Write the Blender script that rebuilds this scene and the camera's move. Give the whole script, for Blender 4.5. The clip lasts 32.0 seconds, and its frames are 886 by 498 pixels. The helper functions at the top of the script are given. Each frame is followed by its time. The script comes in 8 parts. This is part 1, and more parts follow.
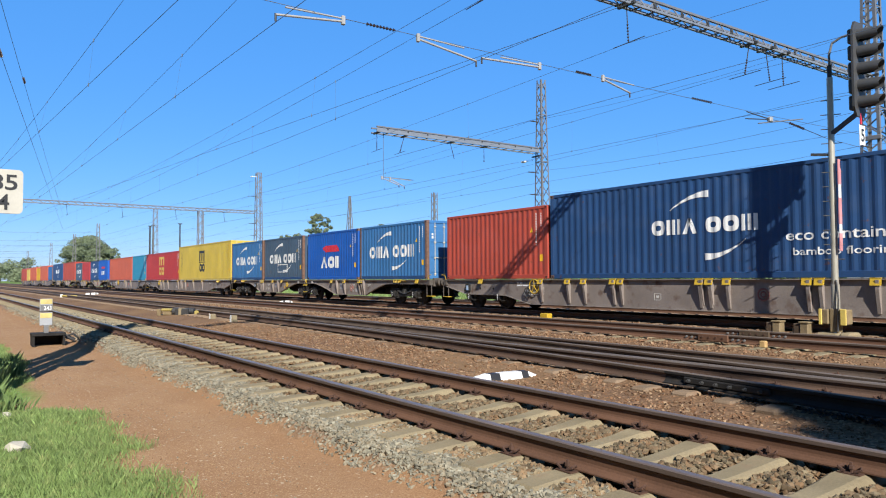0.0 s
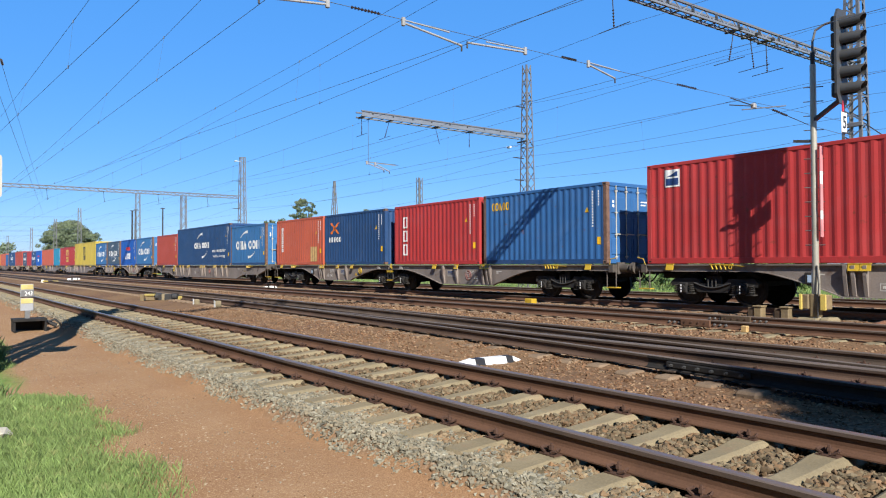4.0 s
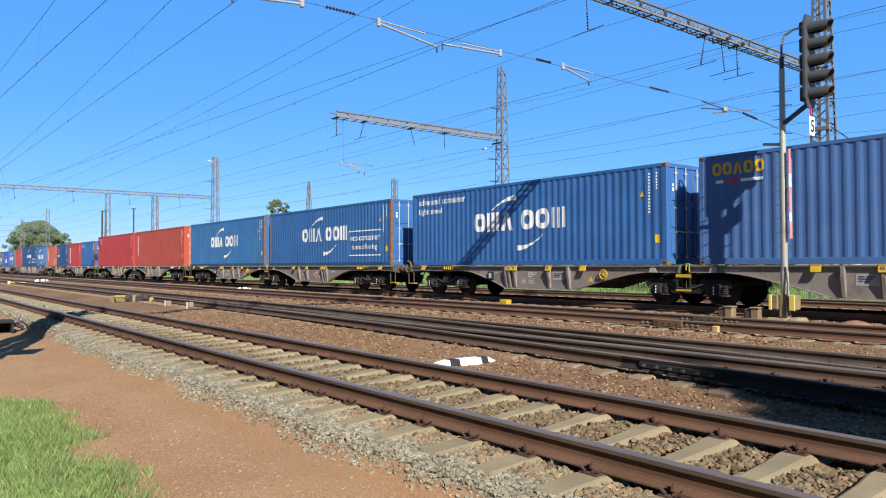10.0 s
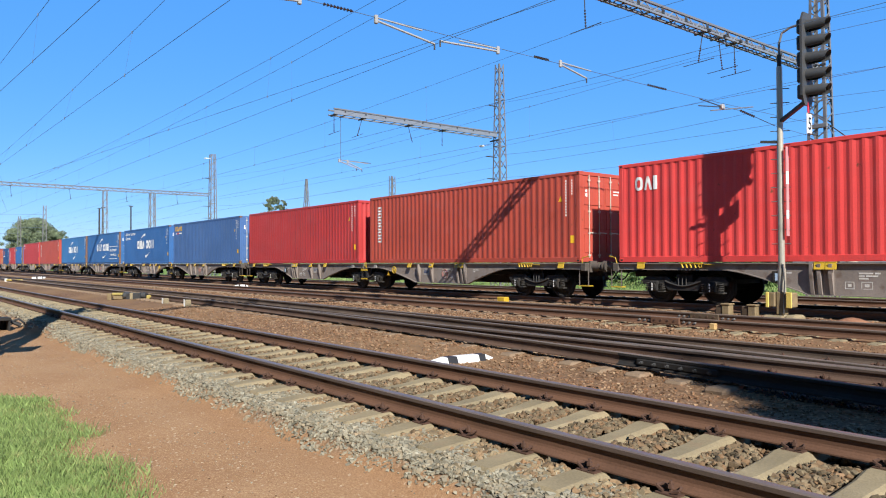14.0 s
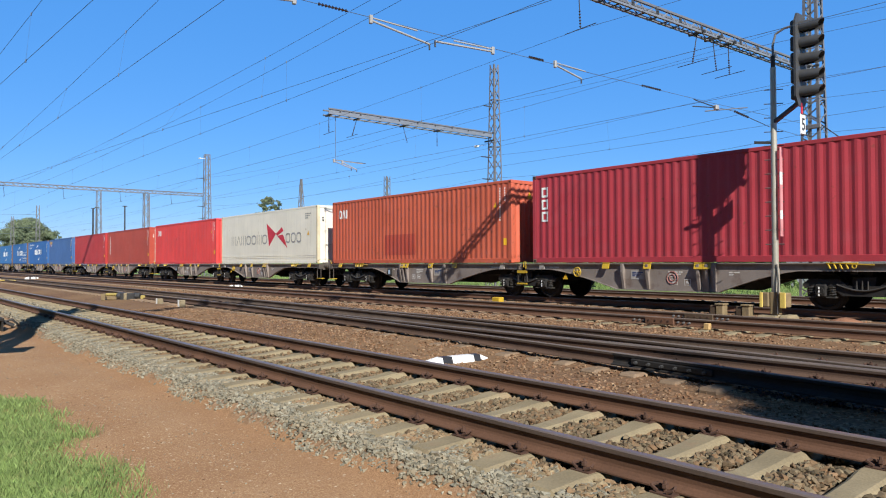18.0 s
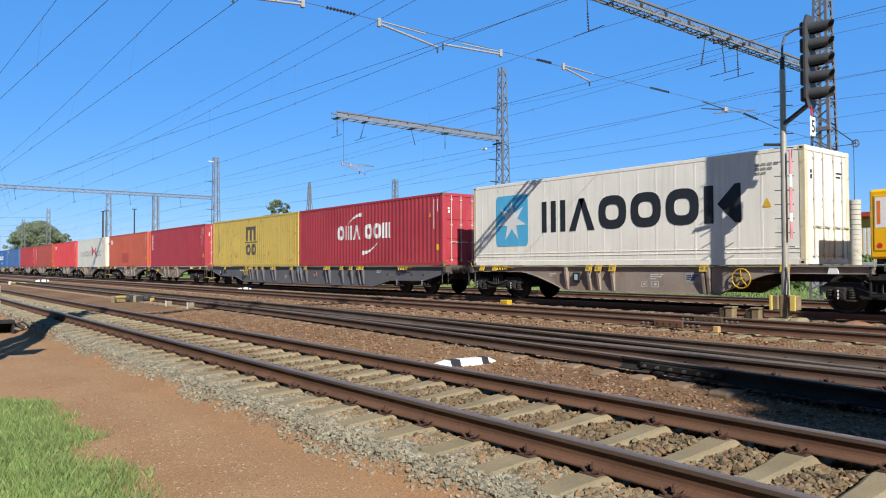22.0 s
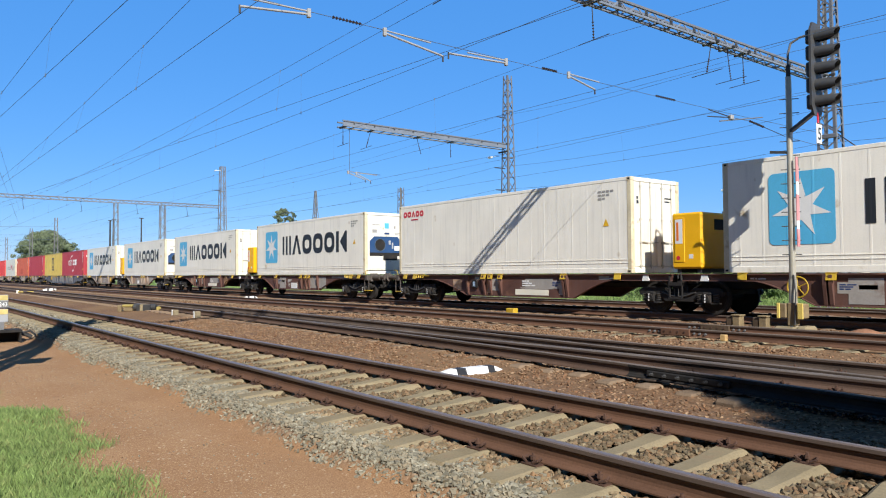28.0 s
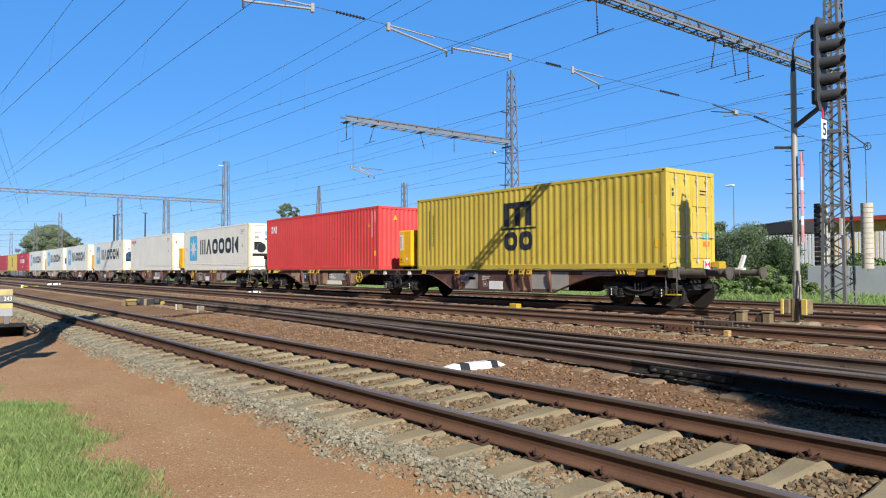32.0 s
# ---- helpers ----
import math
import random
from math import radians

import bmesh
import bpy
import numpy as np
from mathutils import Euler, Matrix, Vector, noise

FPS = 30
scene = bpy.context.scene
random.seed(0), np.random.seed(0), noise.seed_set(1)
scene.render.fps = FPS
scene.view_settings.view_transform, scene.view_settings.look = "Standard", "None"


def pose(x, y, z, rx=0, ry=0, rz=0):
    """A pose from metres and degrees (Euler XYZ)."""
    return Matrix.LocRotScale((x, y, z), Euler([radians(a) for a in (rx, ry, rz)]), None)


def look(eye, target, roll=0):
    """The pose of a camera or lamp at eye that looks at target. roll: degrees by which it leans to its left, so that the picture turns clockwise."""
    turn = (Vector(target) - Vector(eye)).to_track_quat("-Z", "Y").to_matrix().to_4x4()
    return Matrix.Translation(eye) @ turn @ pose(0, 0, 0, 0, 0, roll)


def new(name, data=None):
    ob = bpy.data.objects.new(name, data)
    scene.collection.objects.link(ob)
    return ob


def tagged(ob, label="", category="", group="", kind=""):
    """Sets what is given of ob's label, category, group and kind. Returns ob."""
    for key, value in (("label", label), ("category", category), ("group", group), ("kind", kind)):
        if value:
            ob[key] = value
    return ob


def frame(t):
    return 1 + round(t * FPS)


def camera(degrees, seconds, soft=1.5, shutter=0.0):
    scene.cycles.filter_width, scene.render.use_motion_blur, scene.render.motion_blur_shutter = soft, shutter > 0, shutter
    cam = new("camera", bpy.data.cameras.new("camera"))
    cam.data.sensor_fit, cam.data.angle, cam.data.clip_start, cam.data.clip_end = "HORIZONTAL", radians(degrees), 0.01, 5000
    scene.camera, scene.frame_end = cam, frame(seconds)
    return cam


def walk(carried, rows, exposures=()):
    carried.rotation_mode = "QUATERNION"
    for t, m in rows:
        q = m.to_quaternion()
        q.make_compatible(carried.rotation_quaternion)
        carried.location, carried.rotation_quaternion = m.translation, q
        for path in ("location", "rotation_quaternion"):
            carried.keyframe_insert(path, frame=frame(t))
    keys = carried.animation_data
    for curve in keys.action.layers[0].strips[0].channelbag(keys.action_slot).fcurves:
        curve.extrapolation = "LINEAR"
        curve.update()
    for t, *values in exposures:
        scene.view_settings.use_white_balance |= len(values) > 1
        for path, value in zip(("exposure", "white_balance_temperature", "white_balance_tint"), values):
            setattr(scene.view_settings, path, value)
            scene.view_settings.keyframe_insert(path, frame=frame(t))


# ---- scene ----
# A container train leaves a station yard to the left; the world's x runs along the tracks, y away from the camera, rail tops lie at z = 0.
cam = camera(63.4, 32.0, soft=1.1)
EYE = (0.0, 0.0, 1.18)


def aim(yaw, pitch, roll):
    """The pose of the camera at EYE, turned left from +y, up, and leaning."""
    return pose(*EYE, 90 + pitch, 0, yaw) @ pose(0, 0, 0, 0, 0, roll)


PATH = [
    (0, 54.776, 2.349, -0.284),
    (0.5, 54.520, 2.142, -0.291),
    (1, 54.425, 1.947, -0.248),
    (1.5, 54.346, 1.747, -0.266),
    (2, 54.092, 1.541, -0.283),
    (2.5, 53.943, 1.363, -0.261),
    (3, 53.852, 1.234, -0.359),
    (3.5, 53.699, 1.201, -0.310),
    (5.5, 53.165, 1.244, -0.186),
    (6, 52.805, 1.380, -0.190),
    (6.5, 52.577, 1.426, -0.174),
    (7, 52.436, 1.414, -0.306),
    (7.5, 52.252, 1.335, -0.264),
    (8, 52.086, 1.332, -0.139),
    (8.5, 52.024, 1.331, -0.048),
    (9, 51.892, 1.352, -0.035),
    (9.5, 51.784, 1.351, -0.214),
    (10, 51.602, 1.252, -0.246),
    (10.5, 51.510, 1.148, -0.254),
    (11, 51.506, 1.148, -0.168),
    (11.5, 51.526, 1.168, -0.122),
    (12, 51.535, 1.148, -0.182),
    (12.5, 51.491, 1.122, -0.162),
    (13, 51.498, 1.097, -0.175),
    (13.5, 51.472, 1.056, -0.210),
    (14, 51.416, 1.046, -0.244),
    (14.5, 51.371, 1.028, -0.254),
    (16.5, 51.186, 1.085, -0.264),
    (17, 51.149, 1.057, -0.234),
    (17.5, 51.064, 1.072, -0.234),
    (18, 51.007, 1.062, -0.245),
    (18.5, 50.916, 1.039, -0.198),
    (19, 50.889, 1.025, -0.106),
    (19.5, 50.896, 1.095, -0.098),
    (20, 51.022, 1.127, -0.073),
    (20.5, 51.390, 1.171, -0.205),
    (21, 51.496, 1.171, -0.309),
    (21.5, 51.573, 1.181, -0.274),
    (22, 51.648, 1.280, -0.246),
    (22.5, 51.657, 1.342, -0.256),
    (23, 51.642, 1.329, -0.249),
    (23.5, 51.719, 1.292, -0.284),
    (24, 51.765, 1.305, -0.294),
    (24.5, 51.863, 1.478, -0.283),
    (25, 51.976, 1.651, -0.355),
    (25.5, 52.036, 1.741, -0.371),
    (27.5, 52.121, 1.875, -0.281),
    (28, 52.107, 1.951, -0.331),
    (28.5, 52.039, 2.000, -0.311),
    (29, 52.040, 1.967, -0.333),
    (29.5, 52.081, 1.932, -0.286),
    (30, 52.184, 1.937, -0.307),
    (30.5, 52.228, 1.864, -0.305),
    (31, 52.228, 1.695, -0.291),
    (31.5, 52.286, 1.651, -0.296),
    (32, 52.376, 1.568, -0.238),
]
walk(cam, [(t, aim(yaw, pitch, roll)) for t, yaw, pitch, roll in PATH],
     exposures=[(0, 0.54), (6, 0.56), (9, 0.62), (14, 0.62), (17, 0.43), (32, 0.43)])

# ---- light: a low clear-sky sun from the right, a little behind the camera ----
SUN = Vector((1.0, -0.40, 0.76)).normalized()
world = bpy.data.worlds.new("sky")
scene.world = world
world.use_nodes = True
sky = world.node_tree.nodes.new("ShaderNodeTexSky")
sky.sky_type, sky.sun_disc = "NISHITA", False
sky.sun_elevation, sky.sun_rotation = math.asin(SUN.z), math.atan2(SUN.x, SUN.y)
sky.altitude, sky.air_density, sky.dust_density, sky.ozone_density = 250, 1.0, 0.0, 4.0
even = world.node_tree.nodes.new("ShaderNodeMix")  # the even, deep clear blue of the day
even.data_type = "RGBA"
even.inputs[0].default_value = 0.62
where = world.node_tree.nodes.new("ShaderNodeTexCoord")
height = world.node_tree.nodes.new("ShaderNodeSeparateXYZ")
zenith = world.node_tree.nodes.new("ShaderNodeMapRange")  # a clear sky deepens towards the zenith
zenith.interpolation_type = "SMOOTHSTEP"
zenith.inputs["From Min"].default_value, zenith.inputs["From Max"].default_value = 0.36, 0.66
blues = world.node_tree.nodes.new("ShaderNodeMix")
blues.data_type = "RGBA"
blues.inputs[6].default_value, blues.inputs[7].default_value = (0.72, 3.15, 8.6, 1), (0.30, 0.75, 1.7, 1)
world.node_tree.links.new(where.outputs["Generated"], height.inputs[0])
world.node_tree.links.new(height.outputs[2], zenith.inputs[0])
world.node_tree.links.new(zenith.outputs[0], blues.inputs[0])
world.node_tree.links.new(blues.outputs[2], even.inputs[7])
deep = world.node_tree.nodes.new("ShaderNodeHueSaturation")
deep.inputs["Saturation"].default_value, deep.inputs["Value"].default_value = 1.2, 1.05
world.node_tree.links.new(sky.outputs[0], deep.inputs["Color"])
world.node_tree.links.new(deep.outputs[0], even.inputs[6])
world.node_tree.links.new(even.outputs[2], world.node_tree.nodes["Background"].inputs[0])
world.node_tree.nodes["Background"].inputs[1].default_value = 0.089
lamp = bpy.data.lights.new("sun", "SUN")
lamp.energy, lamp.angle, lamp.color = 5.0, radians(0.55), (1.0, 0.952, 0.875)
sun = new("sun", lamp)
sun.matrix_world = look(SUN * 60, (0, 0, 0))


# ---- materials ----
def material(name, col, rough=0.6, metal=0.0, var=0.12, scale=3.0, fine=0.06, fscale=40.0, bump=0.0, bscale=60.0,
             dirt=None, dscale=4.0, damount=0.35, streak=False, spec=0.5, coat=0.0):
    """A painted, stained or grainy surface: large patches, fine grain, dirt or rust with a shape of its own, and a fine relief."""
    m = bpy.data.materials.new(name)
    m.use_nodes = True
    nt = m.node_tree
    N, link = nt.nodes.new, nt.links.new
    b = nt.nodes["Principled BSDF"]
    tc, info = N("ShaderNodeTexCoord"), N("ShaderNodeObjectInfo")
    off = N("ShaderNodeVectorMath")
    off.operation = "MULTIPLY_ADD"
    link(info.outputs["Random"], off.inputs[0])
    off.inputs[1].default_value = (31, 17, 23)
    link(tc.outputs["Object"], off.inputs[2])

    def noise_tex(s, detail=4.0, stretch=None):
        n = N("ShaderNodeTexNoise")
        n.inputs["Scale"].default_value, n.inputs["Detail"].default_value = s, detail
        src = off.outputs[0]
        if stretch:
            mp = N("ShaderNodeMapping")
            mp.inputs["Scale"].default_value = stretch
            link(src, mp.inputs[0])
            src = mp.outputs[0]
        link(src, n.inputs["Vector"])
        return n.outputs["Fac"]

    def ramp(fac, lo, hi, a=0.0, z=1.0):
        r = N("ShaderNodeMapRange")
        r.inputs["From Min"].default_value, r.inputs["From Max"].default_value = lo, hi
        r.inputs["To Min"].default_value, r.inputs["To Max"].default_value = a, z
        link(fac, r.inputs[0])
        return r.outputs[0]

    def mix(fac, a, bb, mode="MIX"):
        x = N("ShaderNodeMix")
        x.data_type, x.blend_type = "RGBA", mode
        for sock, val in ((x.inputs[0], fac), (x.inputs[6], a), (x.inputs[7], bb)):
            if hasattr(val, "links"):
                link(val, sock)
            else:
                sock.default_value = val if not isinstance(val, tuple) else (*val, 1)[:4]
        return x.outputs[2]

    big = ramp(noise_tex(scale), 0.3, 0.7, 1 - var, 1 + var)
    small = ramp(noise_tex(fscale, 6.0), 0.3, 0.7, 1 - fine, 1 + fine)
    mul = N("ShaderNodeMath")
    mul.operation = "MULTIPLY"
    link(big, mul.inputs[0]), link(small, mul.inputs[1])
    hsv = N("ShaderNodeHueSaturation")
    hsv.inputs["Color"].default_value = (*col, 1)
    link(mul.outputs[0], hsv.inputs["Value"])
    out = hsv.outputs[0]
    if streak:
        worn = ramp(noise_tex(1.1, 7.0, (1.0, 1.0, 1.5)), 0.52, 0.74, 0.0, 0.30)  # chalky, sun-bleached areas
        out = mix(worn, out, tuple(c * 0.86 + 0.055 for c in col))
        s = ramp(noise_tex(1.0, 5.0, (9, 9, 0.45)), 0.5, 0.8, 0.0, 0.36)
        out = mix(s, out, tuple(c * 0.55 + 0.05 for c in col))
    if dirt:
        d = ramp(noise_tex(dscale, 8.0), 0.72 - damount * 0.35, 0.80, 0.0, 1.0)
        out = mix(d, out, dirt)
        r2 = ramp(d, 0, 1, rough, min(1.0, rough + 0.35))
        link(r2, b.inputs["Roughness"])
    else:
        link(ramp(noise_tex(scale * 3), 0.3, 0.7, max(0.03, rough - 0.08), min(1, rough + 0.08)), b.inputs["Roughness"])
    link(out, b.inputs["Base Color"])
    b.inputs["Metallic"].default_value = metal
    b.inputs["Specular IOR Level"].default_value = spec
    b.inputs["Coat Weight"].default_value = coat
    if bump:
        bp = N("ShaderNodeBump")
        bp.inputs["Strength"].default_value, bp.inputs["Distance"].default_value = bump, 0.02
        link(noise_tex(bscale, 5.0), bp.inputs["Height"])
        link(bp.outputs[0], b.inputs["Normal"])
    return m


RUST = (0.13, 0.055, 0.03)


def paint(name, col, rust=0.2, rough=0.55):
    return material(name, col, rough, 0.0, 0.10, 0.7, 0.05, 25.0, 0.05, 30.0, RUST, 5.0, rust, True, 0.35)


M = {
    "red": paint("paint_red", (0.44, 0.042, 0.042)),
    "bright_red": paint("paint_bright_red", (0.71, 0.066, 0.062), 0.1),
    "brick_red": paint("paint_brick_red", (0.42, 0.070, 0.045), 0.2),
    "rust_orange": paint("paint_rust_orange", (0.53, 0.115, 0.062), 0.28),
    "orange": paint("paint_orange", (0.58, 0.14, 0.04), 0.15),
    "maroon": paint("paint_maroon", (0.40, 0.045, 0.06), 0.15),
    "navy": paint("paint_navy", (0.022, 0.068, 0.178), 0.15),
    "steel_blue": paint("paint_steel_blue", (0.044, 0.165, 0.375), 0.06),
    "blue": paint("paint_blue", (0.036, 0.132, 0.335), 0.12),
    "violet_blue": paint("paint_faded_violet_blue", (0.062, 0.138, 0.325), 0.05),
    "royal_blue": paint("paint_royal_blue", (0.036, 0.128, 0.34), 0.08),
    "bright_blue": paint("paint_bright_blue", (0.012, 0.10, 0.42), 0.1),
    "grey_blue": paint("paint_grey_blue", (0.06, 0.10, 0.15), 0.3),
    "cyan": paint("paint_cyan", (0.03, 0.25, 0.40), 0.1),
    "yellow": paint("paint_yellow", (0.58, 0.43, 0.065), 0.10),
    "dull_yellow": material("paint_dull_yellow", (0.62, 0.455, 0.105), 0.55, 0, 0.1, 0.7, 0.05, 25, 0.05, 30, (0.33, 0.17, 0.06), 3.2, 0.36, True, 0.35),
    "amber": paint("paint_amber", (0.62, 0.36, 0.02), 0.1),
    "reefer_white": material("paint_white_panel", (0.90, 0.865, 0.765), 0.45, 0, 0.05, 0.8, 0.03, 30, 0.0, 30, (0.52, 0.41, 0.27), 1.9, 0.12, True),
    "cream_white": material("paint_cream_panel", (0.84, 0.80, 0.67), 0.45, 0, 0.06, 0.8, 0.03, 30, 0.0, 30, (0.40, 0.32, 0.22), 3.0, 0.1, True),
    "white_mark": material("white_lettering_paint", (0.78, 0.78, 0.76), 0.5, 0, 0.06, 2, 0.05, 60, 0, 30, (0.30, 0.32, 0.36), 9, 0.2),
    "black_mark": material("black_lettering_paint", (0.022, 0.026, 0.033), 0.5, 0, 0.1, 2),
    "dark_blue_mark": material("dark_blue_mark", (0.02, 0.05, 0.16), 0.5),
    "sky_blue_mark": material("sky_blue_mark", (0.10, 0.46, 0.74), 0.45, 0, 0.04),
    "yellow_mark": material("yellow_mark", (0.72, 0.42, 0.02), 0.5),
    "red_mark": material("red_mark", (0.60, 0.03, 0.05), 0.5),
    "orange_mark": material("orange_mark", (0.75, 0.18, 0.03), 0.5),
    "grey_mark": material("grey_lettering_paint", (0.34, 0.33, 0.31), 0.5, 0, 0.1, 2),
    "wagon_taupe": material("wagon_taupe_paint", (0.30, 0.245, 0.20), 0.7, 0, 0.16, 1.2, 0.1, 30, 0.08, 40, (0.19, 0.105, 0.065), 1.6, 0.45, True),
    "wagon_grey": material("wagon_grey_paint", (0.232, 0.195, 0.170), 0.7, 0, 0.18, 1.2, 0.1, 30, 0.1, 40, (0.10, 0.05, 0.03), 3.0, 0.45, True),
    "wagon_slate": material("wagon_slate_paint", (0.125, 0.127, 0.138), 0.6, 0, 0.12, 1.0, 0.08, 30, 0.06, 40, (0.10, 0.06, 0.04), 4.0, 0.2, True),
    "wagon_brown": material("wagon_brown_paint", (0.115, 0.052, 0.038), 0.7, 0, 0.2, 1.2, 0.1, 30, 0.1, 40, (0.30, 0.145, 0.075), 1.3, 0.35, True),
    "wagon_pale": material("wagon_pale_grey_paint", (0.36, 0.335, 0.305), 0.65, 0, 0.12, 1.2, 0.08, 30, 0.06, 40, (0.16, 0.09, 0.06), 2.5, 0.35, True),
    "undergear": material("oily_black_iron", (0.015, 0.0135, 0.0125), 0.85, 0.0, 0.3, 3, 0.2, 30, 0.2, 40, (0.05, 0.035, 0.025), 6, 0.4),
    "wheel": material("worn_wheel_steel", (0.020, 0.017, 0.015), 0.85, 0.0, 0.2, 4, 0.1, 30, 0.1, 40),
    "spring": material("spring_steel", (0.07, 0.066, 0.06), 0.5, 0.3, 0.2, 8),
    "yellow_iron": material("yellow_safety_paint", (0.50, 0.325, 0.025), 0.5, 0, 0.1, 5, 0.05, 40, 0.05, 40, (0.14, 0.08, 0.04), 9, 0.25),
    "rail": material("rusty_rail_steel", (0.126, 0.066, 0.041), 0.8, 0.0, 0.18, 1.5, 0.12, 60, 0.12, 90, (0.088, 0.048, 0.031), 8, 0.3, False, 0.25),
    "rail_side": material("worn_rail_head_side", (0.102, 0.072, 0.057), 0.6, 0.1, 0.15, 1.5, 0.1, 60, 0.08, 90, (0.075, 0.05, 0.038), 6, 0.3),
    "rail_brown": material("dull_brown_rail_steel", (0.105, 0.066, 0.048), 0.8, 0.0, 0.2, 0.5, 0.14, 60, 0.1, 90, (0.062, 0.045, 0.036), 0.8, 0.5, False, 0.2),
    "rail_dark": material("dark_greasy_rail_steel", (0.102, 0.076, 0.060), 0.8, 0.0, 0.25, 1.5, 0.16, 60, 0.1, 90, (0.045, 0.035, 0.03), 3, 0.25, False, 0.2),
    "rail_top": material("polished_rail_head", (0.25, 0.19, 0.16), 0.40, 0.5, 0.1, 2, 0.06, 80),
    "rail_top_dull": material("dull_rail_head", (0.165, 0.132, 0.108), 0.58, 0.12, 0.15, 2, 0.06, 80),
    "concrete": material("weathered_sleeper_concrete", (0.252, 0.206, 0.128), 0.9, 0, 0.18, 2.5, 0.12, 60, 0.25, 80, (0.25, 0.17, 0.105), 5, 0.35, False, 0.2),
    "dusty_concrete": material("dust_covered_sleeper_concrete", (0.235, 0.168, 0.112), 0.95, 0, 0.2, 2.5, 0.12, 60, 0.25, 80, (0.17, 0.10, 0.06), 4, 0.5, False, 0.2),
    "wood": material("tarred_timber", (0.085, 0.06, 0.04), 0.85, 0, 0.2, 3, 0.15, 40, 0.3, 50, (0.22, 0.15, 0.09), 4, 0.5, False, 0.2),
    "clip": material("rusty_clip_iron", (0.088, 0.046, 0.031), 0.8, 0.2, 0.2, 9),
    "galv": material("galvanised_lattice_steel", (0.195, 0.192, 0.19), 0.5, 0.3, 0.12, 2, 0.08, 30, 0.05, 40, (0.2, 0.15, 0.1), 6, 0.15),
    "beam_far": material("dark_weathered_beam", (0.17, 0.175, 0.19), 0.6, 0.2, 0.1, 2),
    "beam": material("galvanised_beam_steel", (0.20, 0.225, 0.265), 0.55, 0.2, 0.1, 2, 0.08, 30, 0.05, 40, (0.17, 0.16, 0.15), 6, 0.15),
    "iron": material("dark_iron", (0.05, 0.05, 0.05), 0.6, 0.3, 0.2, 4),
    "wire": material("tarnished_copper_wire", (0.10, 0.14, 0.20), 0.6, 0.3, 0.1, 4),
    "ceramic": material("brown_glazed_insulator", (0.05, 0.035, 0.03), 0.25, 0, 0.1, 4),
    "tube": material("pale_insulated_tube", (0.36, 0.355, 0.345), 0.5, 0.1, 0.1, 4),
    "signal_pole": material("weathered_grey_pole_paint", (0.46, 0.435, 0.36), 0.38, 0.3, 0.12, 2, 0.06, 40, 0.05, 50, (0.25, 0.20, 0.12), 6, 0.25),
    "signal_head": material("matt_dark_grey_signal_paint", (0.055, 0.056, 0.058), 0.55, 0, 0.15, 3, 0.08, 40),
    "lens": material("dark_signal_lens", (0.02, 0.02, 0.022), 0.1, 0, 0.05),
    "genset_yellow": material("generator_yellow_paint", (0.85, 0.45, 0.008), 0.45, 0, 0.06, 1.5, 0.04, 40),
    "tan_box": material("weathered_tan_paint", (0.215, 0.16, 0.085), 0.75, 0, 0.2, 4, 0.1, 30, 0.1, 40, (0.12, 0.09, 0.06), 6, 0.4),
    "pale_yellow": material("pale_yellow_paint", (0.66, 0.50, 0.12), 0.6, 0, 0.1, 5, 0.05, 40, 0.05, 40, (0.3, 0.22, 0.1), 9, 0.2),
    "olive_lid": material("faded_olive_yellow_paint", (0.36, 0.285, 0.085), 0.7, 0, 0.2, 5, 0.1, 40, 0.05, 40, (0.16, 0.12, 0.07), 9, 0.4),
    "white_paint": material("white_board_paint", (0.80, 0.80, 0.77), 0.5, 0, 0.05, 3, 0.04, 40, 0.03, 60, (0.45, 0.40, 0.32), 8, 0.15),
    "black_paint": material("black_board_paint", (0.02, 0.02, 0.022), 0.5, 0, 0.1),
    "rough_concrete": material("cast_concrete", (0.52, 0.48, 0.39), 0.9, 0, 0.1, 2, 0.08, 40, 0.2, 60, (0.28, 0.22, 0.15), 4, 0.3, False, 0.2),
    "wall_concrete": material("grey_panel_wall", (0.36, 0.37, 0.385), 0.85, 0, 0.08, 1, 0.05, 30, 0.05, 60),
    "fence_white": material("white_picket_paint", (0.72, 0.72, 0.70), 0.6, 0, 0.06, 3),
    "roof_red": material("red_roof_trim", (0.40, 0.05, 0.03), 0.6),
    "wall_yellow": material("ochre_render_wall", (0.58, 0.33, 0.07), 0.85, 0, 0.08, 1.5),
    "roof_dark": material("dark_bitumen_roof", (0.03, 0.03, 0.034), 0.8),
    "trunk": material("tree_bark", (0.10, 0.075, 0.05), 0.9, 0, 0.2, 6, 0.15, 40, 0.4, 30),
    "leaf_light": material("light_green_growth", (0.135, 0.205, 0.062), 0.7, 0, 0.3, 1.5, 0.2, 9),
    "leaf": material("green_foliage", (0.062, 0.105, 0.036), 0.7, 0, 0.3, 1.5, 0.2, 9),
    # foliage of the far trees, paler: distance haze put into the colour
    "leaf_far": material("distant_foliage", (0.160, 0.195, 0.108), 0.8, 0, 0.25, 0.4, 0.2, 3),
    "leaf_olive": material("olive_bush_foliage", (0.105, 0.150, 0.068), 0.75, 0, 0.3, 1.5, 0.2, 9),
    "grass": material("fresh_grass_blades", (0.172, 0.248, 0.075), 0.6, 0, 0.34, 3.0, 0.25, 30, 0, 30, (0.30, 0.27, 0.12), 6.0, 0.5),
    "old_red": material("faded_red_stencil", (0.24, 0.10, 0.085), 0.7, 0, 0.2, 6, 0.1, 40, 0, 30, (0.15, 0.13, 0.12), 12, 0.5),
